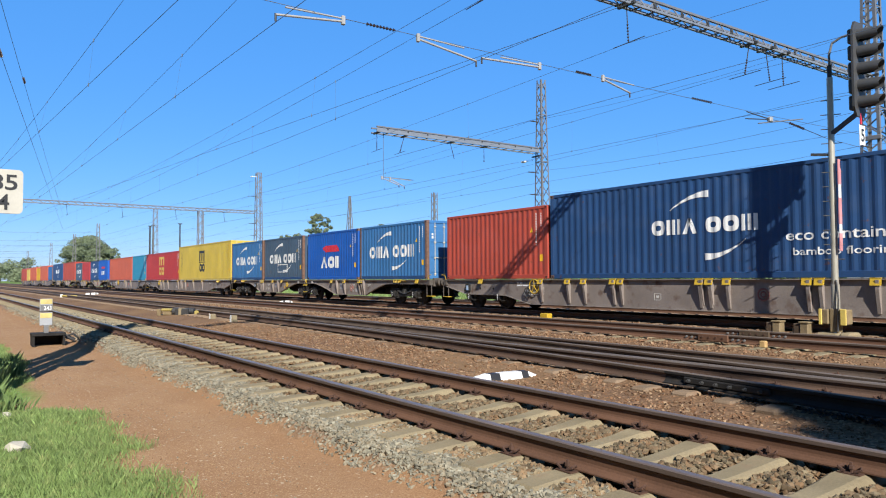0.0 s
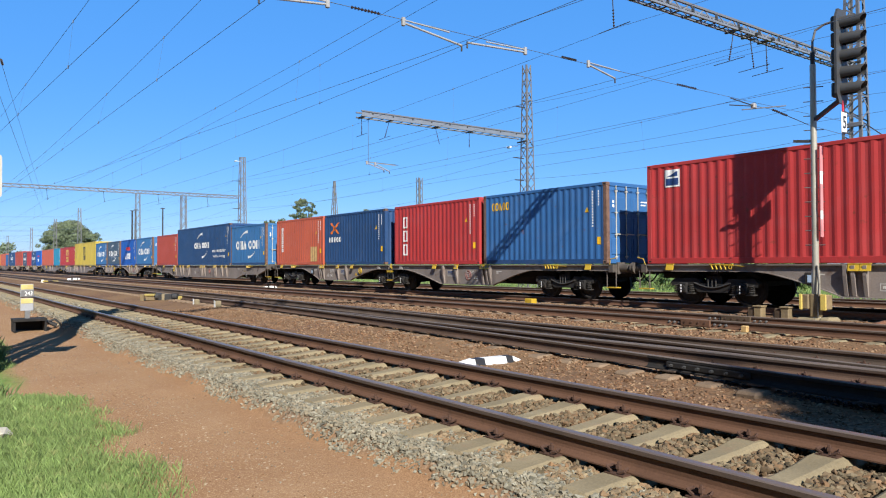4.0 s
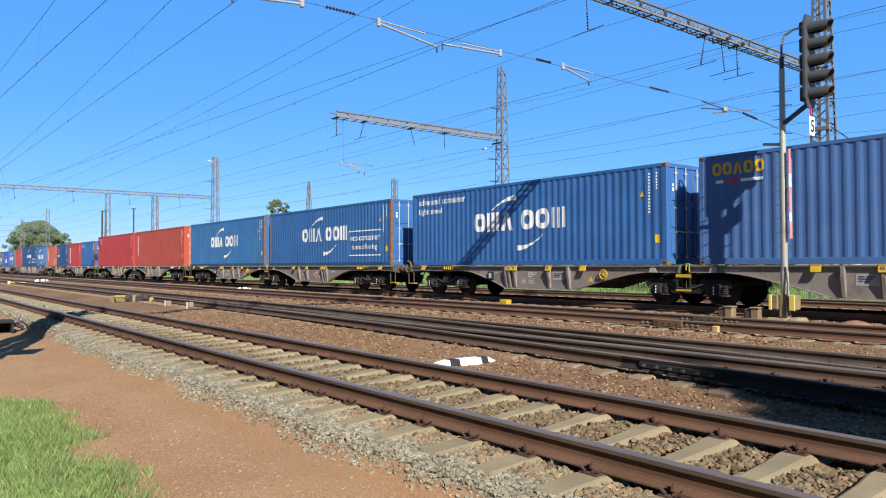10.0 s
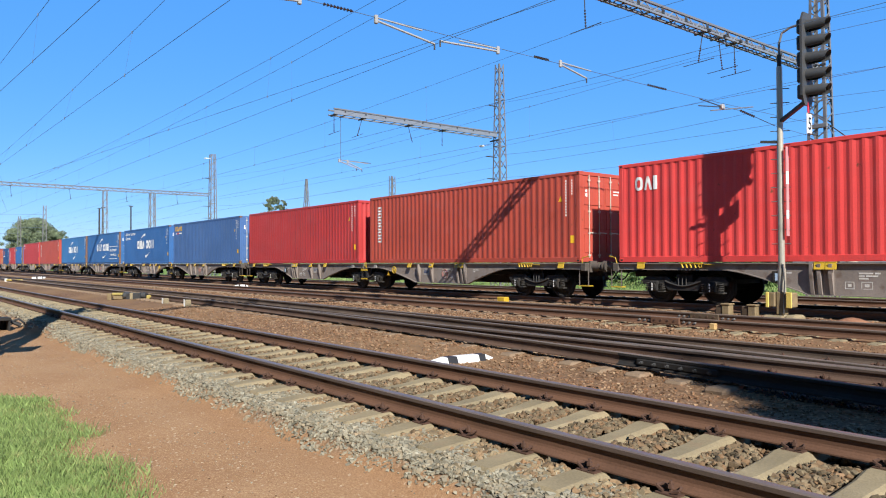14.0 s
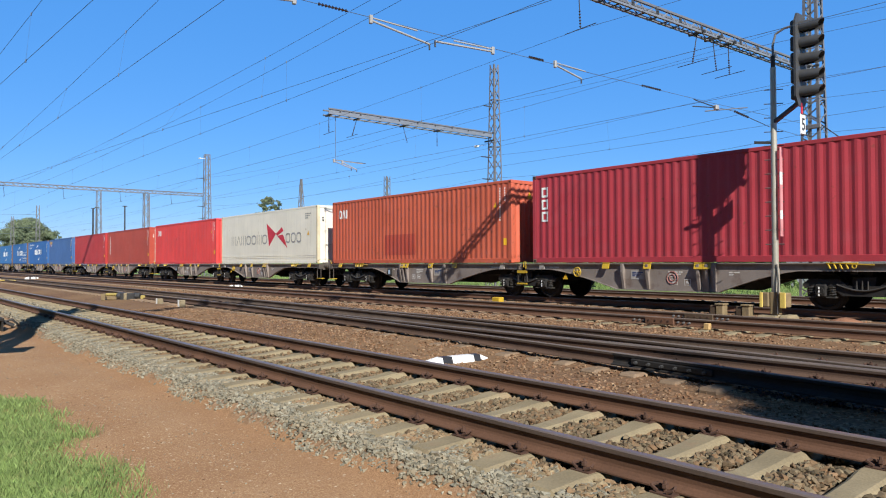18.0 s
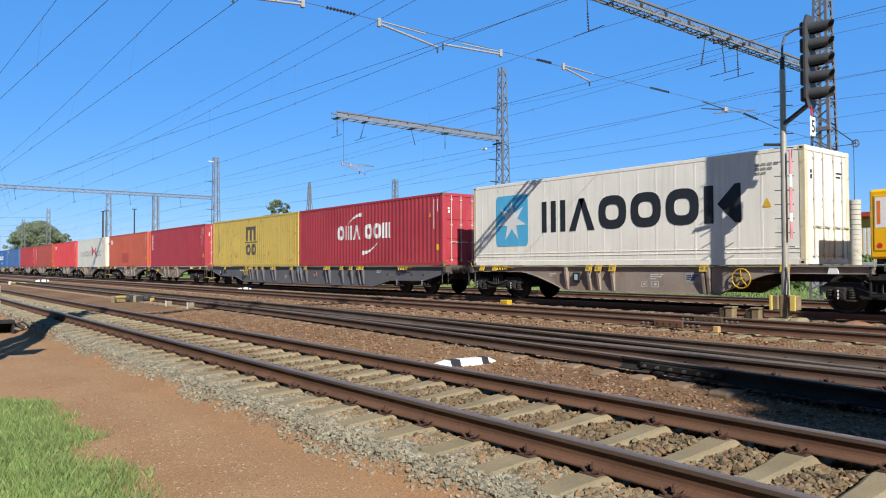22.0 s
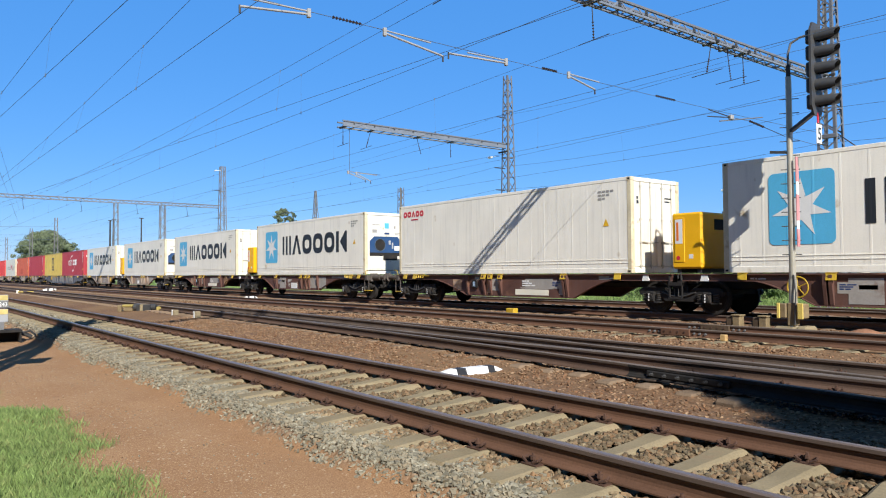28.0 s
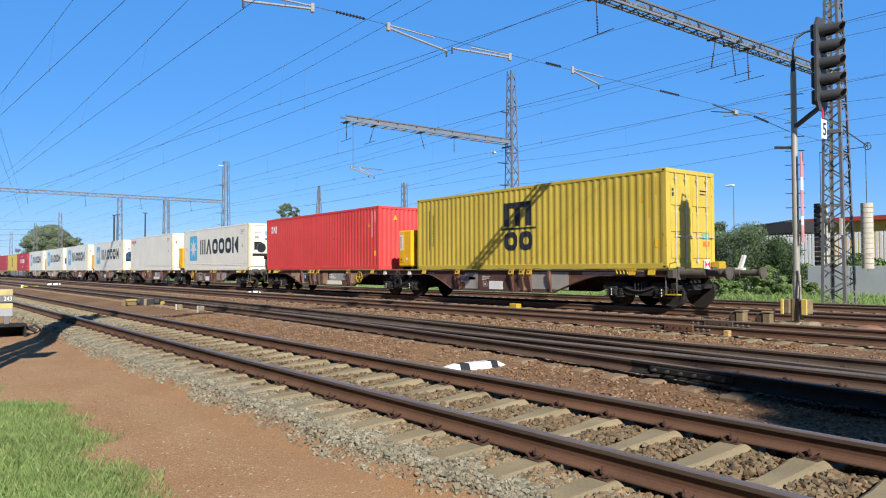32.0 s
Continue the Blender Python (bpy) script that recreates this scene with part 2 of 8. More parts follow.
    "wagon_rust": material("rust_stained_patch", (0.40, 0.25, 0.155), 0.8, 0, 0.3, 2, 0.15, 30, 0.1, 40, (0.48, 0.42, 0.37), 5, 0.5, True),
    # near-black stone: the tree's shade at the turnout put into the colour
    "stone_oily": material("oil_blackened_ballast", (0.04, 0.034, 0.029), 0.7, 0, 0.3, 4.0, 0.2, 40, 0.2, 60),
    "orange_tan": material("ochre_tan_paint", (0.52, 0.34, 0.14), 0.7, 0, 0.15, 6, 0.08, 40, 0, 30, (0.25, 0.16, 0.08), 9, 0.3),
    "reefer_end": material("cream_end_panel", (0.78, 0.74, 0.64), 0.5, 0, 0.06, 1.5, 0.03, 30, 0, 30, (0.42, 0.31, 0.18), 3.0, 0.18, True),
    "stained_post": material("rust_stained_post", (0.66, 0.58, 0.40), 0.6, 0, 0.15, 2, 0.08, 30, 0.05, 40, (0.36, 0.22, 0.10), 4.0, 0.4, True),
    "casting": material("rusted_corner_iron", (0.175, 0.10, 0.072), 0.8, 0.1, 0.25, 8, 0.15, 40, 0.2, 40, (0.10, 0.05, 0.035), 12, 0.5),
    "faded_mark": material("faded_dark_lettering", (0.10, 0.088, 0.07), 0.6, 0, 0.2, 2, 0.1, 40, 0, 30, (0.35, 0.27, 0.09), 7, 0.25),
    "stencil": material("worn_white_stencil", (0.55, 0.53, 0.49), 0.6, 0, 0.2, 3, 0.1, 40, 0, 30, (0.22, 0.19, 0.17), 14, 0.4),
    "pale_label": material("pale_blue_label", (0.42, 0.55, 0.70), 0.4, 0, 0.1, 5),
    "orange_earth": material("rusty_gravel", (0.26, 0.125, 0.07), 0.95, 0, 0.3, 6, 0.3, 60, 0.5, 40),
    "buffer_iron": material("dusty_grey_brown_iron", (0.095, 0.08, 0.068), 0.75, 0.1, 0.25, 3, 0.15, 30, 0.15, 40, (0.05, 0.035, 0.025), 6, 0.4),
    "zinc_bar": material("pale_zinc_bar", (0.56, 0.53, 0.45), 0.5, 0.1, 0.12, 4, 0.06, 40, 0, 30, (0.34, 0.24, 0.13), 6, 0.25),
    "rusty_wheel": material("rust_brown_hand_wheel", (0.21, 0.12, 0.055), 0.7, 0, 0.2, 5),
    # cream darkened for the slight shade on the kilometre board, with dirt specks
    "board_cream": material("aged_cream_enamel", (0.50, 0.475, 0.41), 0.45, 0, 0.06, 3, 0.04, 40, 0.0, 60, (0.42, 0.36, 0.26), 6, 0.2),
    "stone_grey": material("grey_ballast_stone", (0.258, 0.243, 0.187), 0.9, 0, 0.3, 4.0, 0.2, 40, 0.2, 60, (0.33, 0.24, 0.15), 7, 0.35, False, 0.2),
    "stone_sandy": material("yellow_brown_ballast_stone", (0.235, 0.186, 0.115), 0.9, 0, 0.3, 4.0, 0.2, 40, 0.2, 60, (0.26, 0.17, 0.10), 7, 0.4, False, 0.2),
    "stone_olive": material("brown_grey_ballast_stone", (0.152, 0.122, 0.077), 0.9, 0, 0.3, 4.0, 0.2, 40, 0.2, 60, (0.20, 0.125, 0.075), 7, 0.5, False, 0.2),
    "stone_brown": material("rust_stained_ballast", (0.205, 0.110, 0.060), 0.9, 0, 0.3, 4.0, 0.2, 40, 0.2, 60, (0.36, 0.27, 0.18), 9, 0.4, False, 0.2),
}


def island_tint(m, lo, hi, warm=None):
    """Varies a joined mesh of many pieces from piece to piece."""
    nt = m.node_tree
    b = nt.nodes["Principled BSDF"]
    src = b.inputs["Base Color"].links[0].from_socket
    g = nt.nodes.new("ShaderNodeNewGeometry")
    r = nt.nodes.new("ShaderNodeMapRange")
    r.inputs["To Min"].default_value, r.inputs["To Max"].default_value = lo, hi
    nt.links.new(g.outputs["Random Per Island"], r.inputs[0])
    h = nt.nodes.new("ShaderNodeHueSaturation")
    nt.links.new(r.outputs[0], h.inputs["Value"])
    nt.links.new(src, h.inputs["Color"])
    out = h.outputs[0]
    if warm:
        x = nt.nodes.new("ShaderNodeMix")
        x.data_type = "RGBA"
        f = nt.nodes.new("ShaderNodeMath")
        f.operation = "MULTIPLY"
        f.inputs[1].default_value = 7.31
        w = nt.nodes.new("ShaderNodeMath")
        w.operation = "FRACT"
        p = nt.nodes.new("ShaderNodeMath")
        p.operation = "POWER"
        p.inputs[1].default_value = 2.0
        nt.links.new(g.outputs["Random Per Island"], f.inputs[0])
        nt.links.new(f.outputs[0], w.inputs[0])
        nt.links.new(w.outputs[0], p.inputs[0])
        nt.links.new(p.outputs[0], x.inputs[0])
        nt.links.new(out, x.inputs[6])
        x.inputs[7].default_value = (*warm, 1)
        out = x.outputs[2]
    nt.links.new(out, b.inputs["Base Color"])


for key, warm in (("stone_sandy", (0.26, 0.155, 0.082)), ("stone_grey", (0.275, 0.225, 0.152)), ("stone_olive", (0.200, 0.120, 0.064)), ("stone_brown", (0.335, 0.232, 0.142))):
    island_tint(M[key], *((0.45, 1.45) if key == "stone_olive" else (0.62, 1.22)), warm)
for key in ("leaf", "leaf_light", "leaf_far", "leaf_olive", "grass"):
    island_tint(M[key], 0.75, 1.25)
    bs = M[key].node_tree.nodes["Principled BSDF"]
    bs.inputs["Subsurface Weight"].default_value = 0.0


# ---- mesh tools ----
class Mesh:
    """Collects vertices and faces of one part."""

    def __init__(self):
        self.v, self.f, self.s = [], [], []

    def add(self, verts, faces, slot=0):
        n = len(self.v)
        self.v += verts
        self.f += [[n + i for i in face] for face in faces]
        self.s += [slot] * len(faces)
        return self

    def box(self, x0, x1, y0, y1, z0, z1, slot=0):
        v = [(x, y, z) for z in (z0, z1) for y in (y0, y1) for x in (x0, x1)]
        return self.add(v, [(0, 2, 3, 1), (4, 5, 7, 6), (0, 1, 5, 4), (2, 6, 7, 3), (0, 4, 6, 2), (1, 3, 7, 5)], slot)

    def slab(self, x0, x1, y0, y1, z0, z1, c=0.01, slot=0):
        """A box with chamfered edges."""
        v, f = [], []
        for k, (zz, ins) in enumerate(((z0, c), (z0 + c, 0), (z1 - c, 0), (z1, c))):
            a, b, d, e = x0 + ins, x1 - ins, y0 + ins, y1 - ins
            if ins == 0:
                v += [(a + c, d, zz), (b - c, d, zz), (b, d + c, zz), (b, e - c, zz), (b - c, e, zz), (a + c, e, zz), (a, e - c, zz), (a, d + c, zz)]
            else:
                v += [(a, d, zz), (b, d, zz), (b, d, zz), (b, e, zz), (b, e, zz), (a, e, zz), (a, e, zz), (a, d, zz)]
        for k in range(3):
            for i in range(8):
                j = (i + 1) % 8
                f.append((8 * k + i, 8 * k + j, 8 * k + 8 + j, 8 * k + 8 + i))
        f += [tuple(range(7, -1, -1)), tuple(range(24, 32))]
        return self.add(v, f, slot)

    def prism(self, poly, a, b, axis="y", slot=0):
        """A polygon, in the two other axes, drawn out along an axis."""
        put = {"y": lambda p, k: (p[0], k, p[1]), "x": lambda p, k: (k, p[0], p[1]), "z": lambda p, k: (p[0], p[1], k)}[axis]
        n = len(poly)
        v = [put(p, a) for p in poly] + [put(p, b) for p in poly]
        f = [tuple(range(n)), tuple(range(2 * n - 1, n - 1, -1))] + [(i, n + i, n + (i + 1) % n, (i + 1) % n) for i in range(n)]
        return self.add(v, f, slot)

    def rod(self, p, q, r, n=8, r2=None, slot=0):
        p, q = Vector(p), Vector(q)
        d = (q - p).normalized()
        a = d.orthogonal().normalized()
        b = d.cross(a)
        v = []
        for e, rr in ((p, r), (q, r if r2 is None else r2)):
            for i in range(n):
                u = 2 * math.pi * (i + 0.5) / n
                v.append(tuple(e + rr * (a * math.cos(u) + b * math.sin(u))))
        f = [(i, (i + 1) % n, n + (i + 1) % n, n + i) for i in range(n)] + [tuple(range(n - 1, -1, -1)), tuple(range(n, 2 * n))]
        return self.add(v, f, slot)

    def path(self, pts, r, n=5, slot=0):
        """One round tube along the points."""
        pts = [Vector(p) for p in pts]
        last = len(pts) - 1
        v, side = [], None
        for i, p in enumerate(pts):
            d = (pts[min(i + 1, last)] - p).normalized() + (p - pts[max(i - 1, 0)]).normalized()
            d = d.normalized()
            side = d.orthogonal() if side is None else side - d * side.dot(d)
            side = side.normalized()
            up = d.cross(side)
            v += [tuple(p + side * (r * math.cos(2 * math.pi * j / n)) + up * (r * math.sin(2 * math.pi * j / n))) for j in range(n)]
        f = [(i * n + j, i * n + (j + 1) % n, (i + 1) * n + (j + 1) % n, (i + 1) * n + j) for i in range(last) for j in range(n)]
        return self.add(v, f + [tuple(range(n - 1, -1, -1)), tuple(range(last * n, last * n + n))], slot)

    def bar(self, p, q, w, t, up=(0, 0, 1), slot=0):
        """A flat bar from p to q, w wide across up and its own way, t thick."""
        p, q = Vector(p), Vector(q)
        d = (q - p).normalized()
        s = d.cross(Vector(up))
        s = s.normalized() if s.length > 1e-4 else d.orthogonal().normalized()
        u = s.cross(d).normalized()
        v = [tuple(e + s * (w / 2 * i) + u * (t / 2 * j)) for e in (p, q) for i, j in ((-1, -1), (1, -1), (1, 1), (-1, 1))]
        return self.add(v, [(0, 1, 2, 3), (7, 6, 5, 4), (0, 4, 5, 1), (1, 5, 6, 2), (2, 6, 7, 3), (3, 7, 4, 0)], slot)

    def ring(self, c, r, t, axis="y", n=20, k=6, slot=0):
        v, f = [], []
        for i in range(n):
            u = 2 * math.pi * i / n
            for j in range(k):
                w = 2 * math.pi * j / k
                a, h = r + t * math.cos(w), t * math.sin(w)
                q = (a * math.cos(u), a * math.sin(u))
                v.append({"y": (c[0] + q[0], c[1] + h, c[2] + q[1]), "x": (c[0] + h, c[1] + q[0], c[2] + q[1]), "z": (c[0] + q[0], c[1] + q[1], c[2] + h)}[axis])
        for i in range(n):
            for j in range(k):
                f.append((i * k + j, ((i + 1) % n) * k + j, ((i + 1) % n) * k + (j + 1) % k, i * k + (j + 1) % k))
        return self.add(v, f, slot)

    def make(self, name, mats, smooth=False):
        me = bpy.data.meshes.new(name)
        me.from_pydata(self.v, [], self.f)
        for m in mats if isinstance(mats, (list, tuple)) else [mats]:
            me.materials.append(m)
        if any(self.s):
            me.polygons.foreach_set("material_index", self.s)
        if smooth:
            me.shade_smooth()
            me.set_sharp_from_angle(angle=radians(40))
        me.update()
        return me


def part(name, mesh, mat, parent, label="", at=None, smooth=False):
    """Links one mesh as a part of a thing."""
    ob = new(name, mesh.make(name, mat, smooth) if isinstance(mesh, Mesh) else mesh)
    ob.parent = parent
    if at is not None:
        ob.matrix_basis = at
    return tagged(ob, label) if label else ob


def thing(name, label, category, m, group="", kind=""):
    ob = new(name)
    ob.empty_display_size = 0.2
    ob.matrix_basis = m
    return tagged(ob, label, category, group, kind)


def solid(name, mesh, mat, label, category, m=None, group="", kind="", smooth=False):
    """A thing of one mesh."""
    ob = new(name, mesh.make(name, mat, smooth) if isinstance(mesh, Mesh) else mesh)
    if m is not None:
        ob.matrix_basis = m
    return tagged(ob, label, category, group, kind)


# ---- ground ----
TRACKS = (4.49, 9.23, 13.98, 18.72, 23.47)
PROFILE = ((-600, -0.5), (0, -0.46), (1.7, -0.43), (2.7, -0.42), (2.90, -0.375), (3.04, -0.25), (3.2, -0.212), (3.62, -0.207), (3.76, -0.224), (5.75, -0.224), (6.2, -0.26), (6.9, -0.28), (7.7, -0.21),
           (25.0, -0.21), (26.0, -0.26), (34, -0.15), (60, 0.0), (900, 0.0))


def ground_z(x, y):
    return float(np.interp(y, [p[0] for p in PROFILE], [p[1] for p in PROFILE]))


def edge(x):
    """Where the near grass ends towards the path."""
    return float(np.interp(x, (-60, -17, -15.5, -13.6, -12.6, -11.2, -10.45, -10.15, -9.6, -8.8, -7, -5.5, -4.2, -3.2, 4), (1.3, 1.3, 1.3, 1.2, 0.95, 0.55, 0.5, 1.2, 1.52, 1.60, 1.56, 1.54, 1.5, 1.45, 1.2))) + 0.05 * math.sin(x * 3.1) + 0.02 * math.sin(x * 11.7)


xs = sorted({*np.linspace(-44, 6, 201).round(3), *np.linspace(-200, -44, 40).round(3), -1800, -1200, -800, -500, -330, -250, 14, 30, 60, 120, 250, 600, 1200})
ys = sorted({*np.linspace(-1, 10, 111).round(3), *np.linspace(10, 36, 66).round(3), -1500, -600, -200, -60, -20, -6, -2.5, 45, 60, 90, 150, 300, 700, 1800})
g = Mesh()
for y in ys:
    for x in xs:
        z = ground_z(x, y) - (0.045 if 3.1 < y < 5.9 else 0.0)  # the sheet lies under the loose stones of the first track
        if -50 < x < 8 and -2 < y < 36:
            z += 0.022 * noise.noise((x * 1.3, y * 1.3, 0)) + 0.012 * noise.noise((x * 5, y * 5, 2))
        g.v.append((float(x), float(y), z))
nx = len(xs)
g.f = [(j * nx + i, j * nx + i + 1, (j + 1) * nx + i + 1, (j + 1) * nx + i) for j in range(len(ys) - 1) for i in range(nx - 1)]


def ground_material():
    m = bpy.data.materials.new("yard_ground")
    m.use_nodes = True
    nt = m.node_tree
    N, link = nt.nodes.new, nt.links.new
    b = nt.nodes["Principled BSDF"]
    tc, sep = N("ShaderNodeTexCoord"), N("ShaderNodeSeparateXYZ")
    link(tc.outputs["Object"], sep.inputs[0])

    def tex(kind, s, detail=5.0):
        n = N(kind)
        n.inputs["Scale"].default_value = s
        if kind == "ShaderNodeTexNoise":
            n.inputs["Detail"].default_value = detail
        link(tc.outputs["Object"], n.inputs["Vector"])
        return n

    def math_node(op, a, bb, c=None):
        n = N("ShaderNodeMath")
        n.operation = op
        for i, v in enumerate((a, bb, c)):
            if v is None:
                continue
            if hasattr(v, "links"):
                link(v, n.inputs[i])
            else:
                n.inputs[i].default_value = v
        return n.outputs[0]

    def span(v, lo, hi):
        n = N("ShaderNodeMapRange")
        n.inputs["From Min"].default_value, n.inputs["From Max"].default_value = lo, hi
        link(v, n.inputs[0])
        return n.outputs[0]

    def mix(f, a, bb):
        n = N("ShaderNodeMix")
        n.data_type = "RGBA"
        link(f, n.inputs[0])
        for sock, v in ((n.inputs[6], a), (n.inputs[7], bb)):
            if hasattr(v, "links"):
                link(v, sock)
            else:
                sock.default_value = (*v, 1)
        return n.outputs[2]

    wob = tex("ShaderNodeTexNoise", 1.6).outputs["Fac"]
    wob2 = tex("ShaderNodeTexNoise", 0.25).outputs["Fac"]
    y = math_node("MULTIPLY_ADD", math_node("SUBTRACT", wob, 0.5), 0.5, sep.outputs[1])
    grain = tex("ShaderNodeTexNoise", 90.0, 10.0).outputs["Fac"]
    patch = tex("ShaderNodeTexNoise", 2.2, 6.0).outputs["Fac"]
    cells = tex("ShaderNodeTexVoronoi", 24.0)
    cells2 = tex("ShaderNodeTexVoronoi", 62.0)
    cells3 = tex("ShaderNodeTexVoronoi", 130.0)
    earth = mix(span(grain, 0.38, 0.62), (0.28, 0.155, 0.078), (0.385, 0.235, 0.127))
    earth = mix(math_node("MULTIPLY", span(patch, 0.35, 0.75), 0.6), earth, (0.36, 0.222, 0.123))
    mottle = tex("ShaderNodeTexNoise", 0.9, 7.0).outputs["Fac"]
    earth = mix(math_node("MULTIPLY", span(mottle, 0.48, 0.66), 0.5), earth, (0.27, 0.142, 0.07))
    earth = mix(span(cells3.outputs["Color"], 0.74, 0.78), earth, (0.46, 0.305, 0.168))
    earth = mix(span(math_node("SUBTRACT", 1.0, cells3.outputs["Color"]), 0.78, 0.82), earth, (0.265, 0.145, 0.07))
    earth = mix(span(cells2.outputs["Color"], 0.90, 0.92), earth, (0.60, 0.48, 0.33))
    earth = mix(span(math_node("SUBTRACT", 1.0, cells2.outputs["Color"]), 0.91, 0.93), earth, (0.24, 0.125, 0.065))
    earth = mix(math_node("MULTIPLY", span(y, 2.5, 2.85), 0.5), earth, mix(span(grain, 0.4, 0.6), (0.215, 0.115, 0.06), (0.32, 0.185, 0.10)))
    # stone cells; the gaps between them are darkened, crevice shade put into the colour
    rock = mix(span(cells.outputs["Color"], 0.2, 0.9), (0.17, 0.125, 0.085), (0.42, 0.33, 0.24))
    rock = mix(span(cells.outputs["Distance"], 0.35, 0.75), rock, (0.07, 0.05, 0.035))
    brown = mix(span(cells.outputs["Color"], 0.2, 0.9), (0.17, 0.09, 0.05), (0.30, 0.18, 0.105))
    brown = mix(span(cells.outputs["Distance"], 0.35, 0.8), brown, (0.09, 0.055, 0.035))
    brown = mix(span(wob2, 0.35, 0.7), brown, (0.235, 0.145, 0.076))
    sward = mix(span(tex("ShaderNodeTexNoise", 9.0, 8.0).outputs["Fac"], 0.3, 0.7), (0.11, 0.18, 0.04), (0.22, 0.31, 0.08))
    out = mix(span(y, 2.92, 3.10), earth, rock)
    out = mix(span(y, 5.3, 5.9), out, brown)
    out = mix(span(y, 25.6, 26.6), out, sward)
    lane = math_node("ADD", span(sep.outputs[0], -10.3, -9.9), span(math_node("MULTIPLY", sep.outputs[0], -1.0), 10.7, 11.4))
    near = math_node("MULTIPLY", span(math_node("SUBTRACT", 1.30, y), 0.0, 0.25), lane)
    out = mix(near, out, sward)
    link(out, b.inputs["Base Color"])
    b.inputs["Roughness"].default_value = 0.95
    b.inputs["Specular IOR Level"].default_value = 0.15
    bp = N("ShaderNodeBump")
    bp.inputs["Strength"].default_value, bp.inputs["Distance"].default_value = 0.3, 0.012
    hgt = math_node("MULTIPLY_ADD", cells.outputs["Distance"], -0.9, grain)
    link(hgt, bp.inputs["Height"])
    link(bp.outputs[0], b.inputs["Normal"])
    return m


ground = solid("ground", g, ground_material(), "reddish-brown trodden earth, ballast and grass of a railway yard", "ground", kind="structure", smooth=True)

# ---- tracks ----
HALF = ((0.018, 0.0), (0.029, -0.002), (0.0355, -0.010), (0.0355, -0.036), (0.016, -0.046), (0.0135, -0.062), (0.0135, -0.105), (0.020, -0.122), (0.040, -0.138), (0.075, -0.149), (0.075, -0.159))
HEAD = HALF + tuple((-y, z) for y, z in reversed(HALF))


def rail_mesh(pts):
    """A rail along points (x, y), its top at z = 0: rusty web and foot, polished running surface, dull head sides."""
    m = Mesh()
    n = len(HEAD)
    for x, y in pts:
        m.v += [(x, y + p[0], p[1]) for p in HEAD]
    for k in range(len(pts) - 1):
        for i in range(n):
            j = (i + 1) % n
            m.f.append((k * n + i, k * n + j, (k + 1) * n + j, (k + 1) * n + i))
            m.s.append(1 if i in (0, 1, n - 3, n - 2, n - 1) else 2 if i in (2, 3, n - 5, n - 4) else 0)
    m.f += [tuple(range(n - 1, -1, -1)), tuple(range((len(pts) - 1) * n, len(pts) * n))]
    m.s += [0, 0]
    return m


def sleeper_mesh():
    """A pre-stressed concrete sleeper along y, waisted in the middle, its rail seats 16 cm below the rail top."""
    m = Mesh()
    secs = ((-1.30, 0.100, 0.150, -0.215), (-1.28, 0.115, 0.152, -0.190), (-1.0, 0.118, 0.150, -0.172), (-0.72, 0.115, 0.148, -0.168), (-0.55, 0.112, 0.145, -0.168),
            (-0.35, 0.098, 0.132, -0.192), (0.0, 0.090, 0.124, -0.214), (0.35, 0.098, 0.132, -0.192), (0.55, 0.112, 0.145, -0.168), (0.72, 0.115, 0.148, -0.168),
            (1.0, 0.118, 0.150, -0.172), (1.28, 0.115, 0.152, -0.190), (1.30, 0.100, 0.150, -0.215))
    for y, wt, wb, z in secs:
        m.v += [(-wb, y, -0.36), (wb, y, -0.36), (wb, y, z - 0.065), (wt, y, z - 0.014), (wt - 0.026, y, z), (-wt + 0.026, y, z), (-wt, y, z - 0.014), (-wb, y, z - 0.065)]
    for k in range(len(secs) - 1):
        for i in range(8):
            j = (i + 1) % 8
            m.f.append((8 * k + i, 8 * k + 8 + i, 8 * k + 8 + j, 8 * k + j))
    m.f += [tuple(range(8)), tuple(range(8 * len(secs) - 1, 8 * len(secs) - 9, -1))]
    return m


def clip_mesh():
    """Clip, bolt and base plate on one side of a rail foot."""
    m = Mesh()
    m.box(-0.075, 0.075, 0.06, 0.15, -0.168, -0.159)
    for s in (-1, 1):
        m.rod((s * 0.03, 0.050, -0.142), (s * 0.062, 0.088, -0.122), 0.010, 5)
        m.rod((s * 0.062, 0.088, -0.122), (s * 0.075, 0.128, -0.130), 0.010, 5)
        m.rod((s * 0.075, 0.128, -0.130), (s * 0.03, 0.135, -0.150), 0.010, 5)
    m.rod((0, 0.100, -0.16), (0, 0.100, -0.092), 0.011, 6)
    m.rod((0, 0.100, -0.135), (0, 0.100, -0.112), 0.021, 6)
    return m


SLEEPER = sleeper_mesh().make("sleeper", M["concrete"])
DUSTY = sleeper_mesh().make("sleeper", M["dusty_concrete"])
CLIP = clip_mesh().make("rail_clip", M["clip"])


def stuff_of(mesh, poses, name, mat):
    """Many copies of a mesh joined into one."""
    m = Mesh().slab(-0.118, 0.118, -1.3, 1.3, -0.34, -0.175, 0.012) if mesh is SLEEPER else None
    co = np.array(m.v)
    polys = list(m.f)
    m = Mesh()
    for k, (x, y, s) in enumerate(poses):
        n = len(m.v)
        m.v += [(x + a, y + s * b, c) for a, b, c in co]
        m.f += [tuple(n + i for i in p) for p in polys]
    return m.make(name, mat)


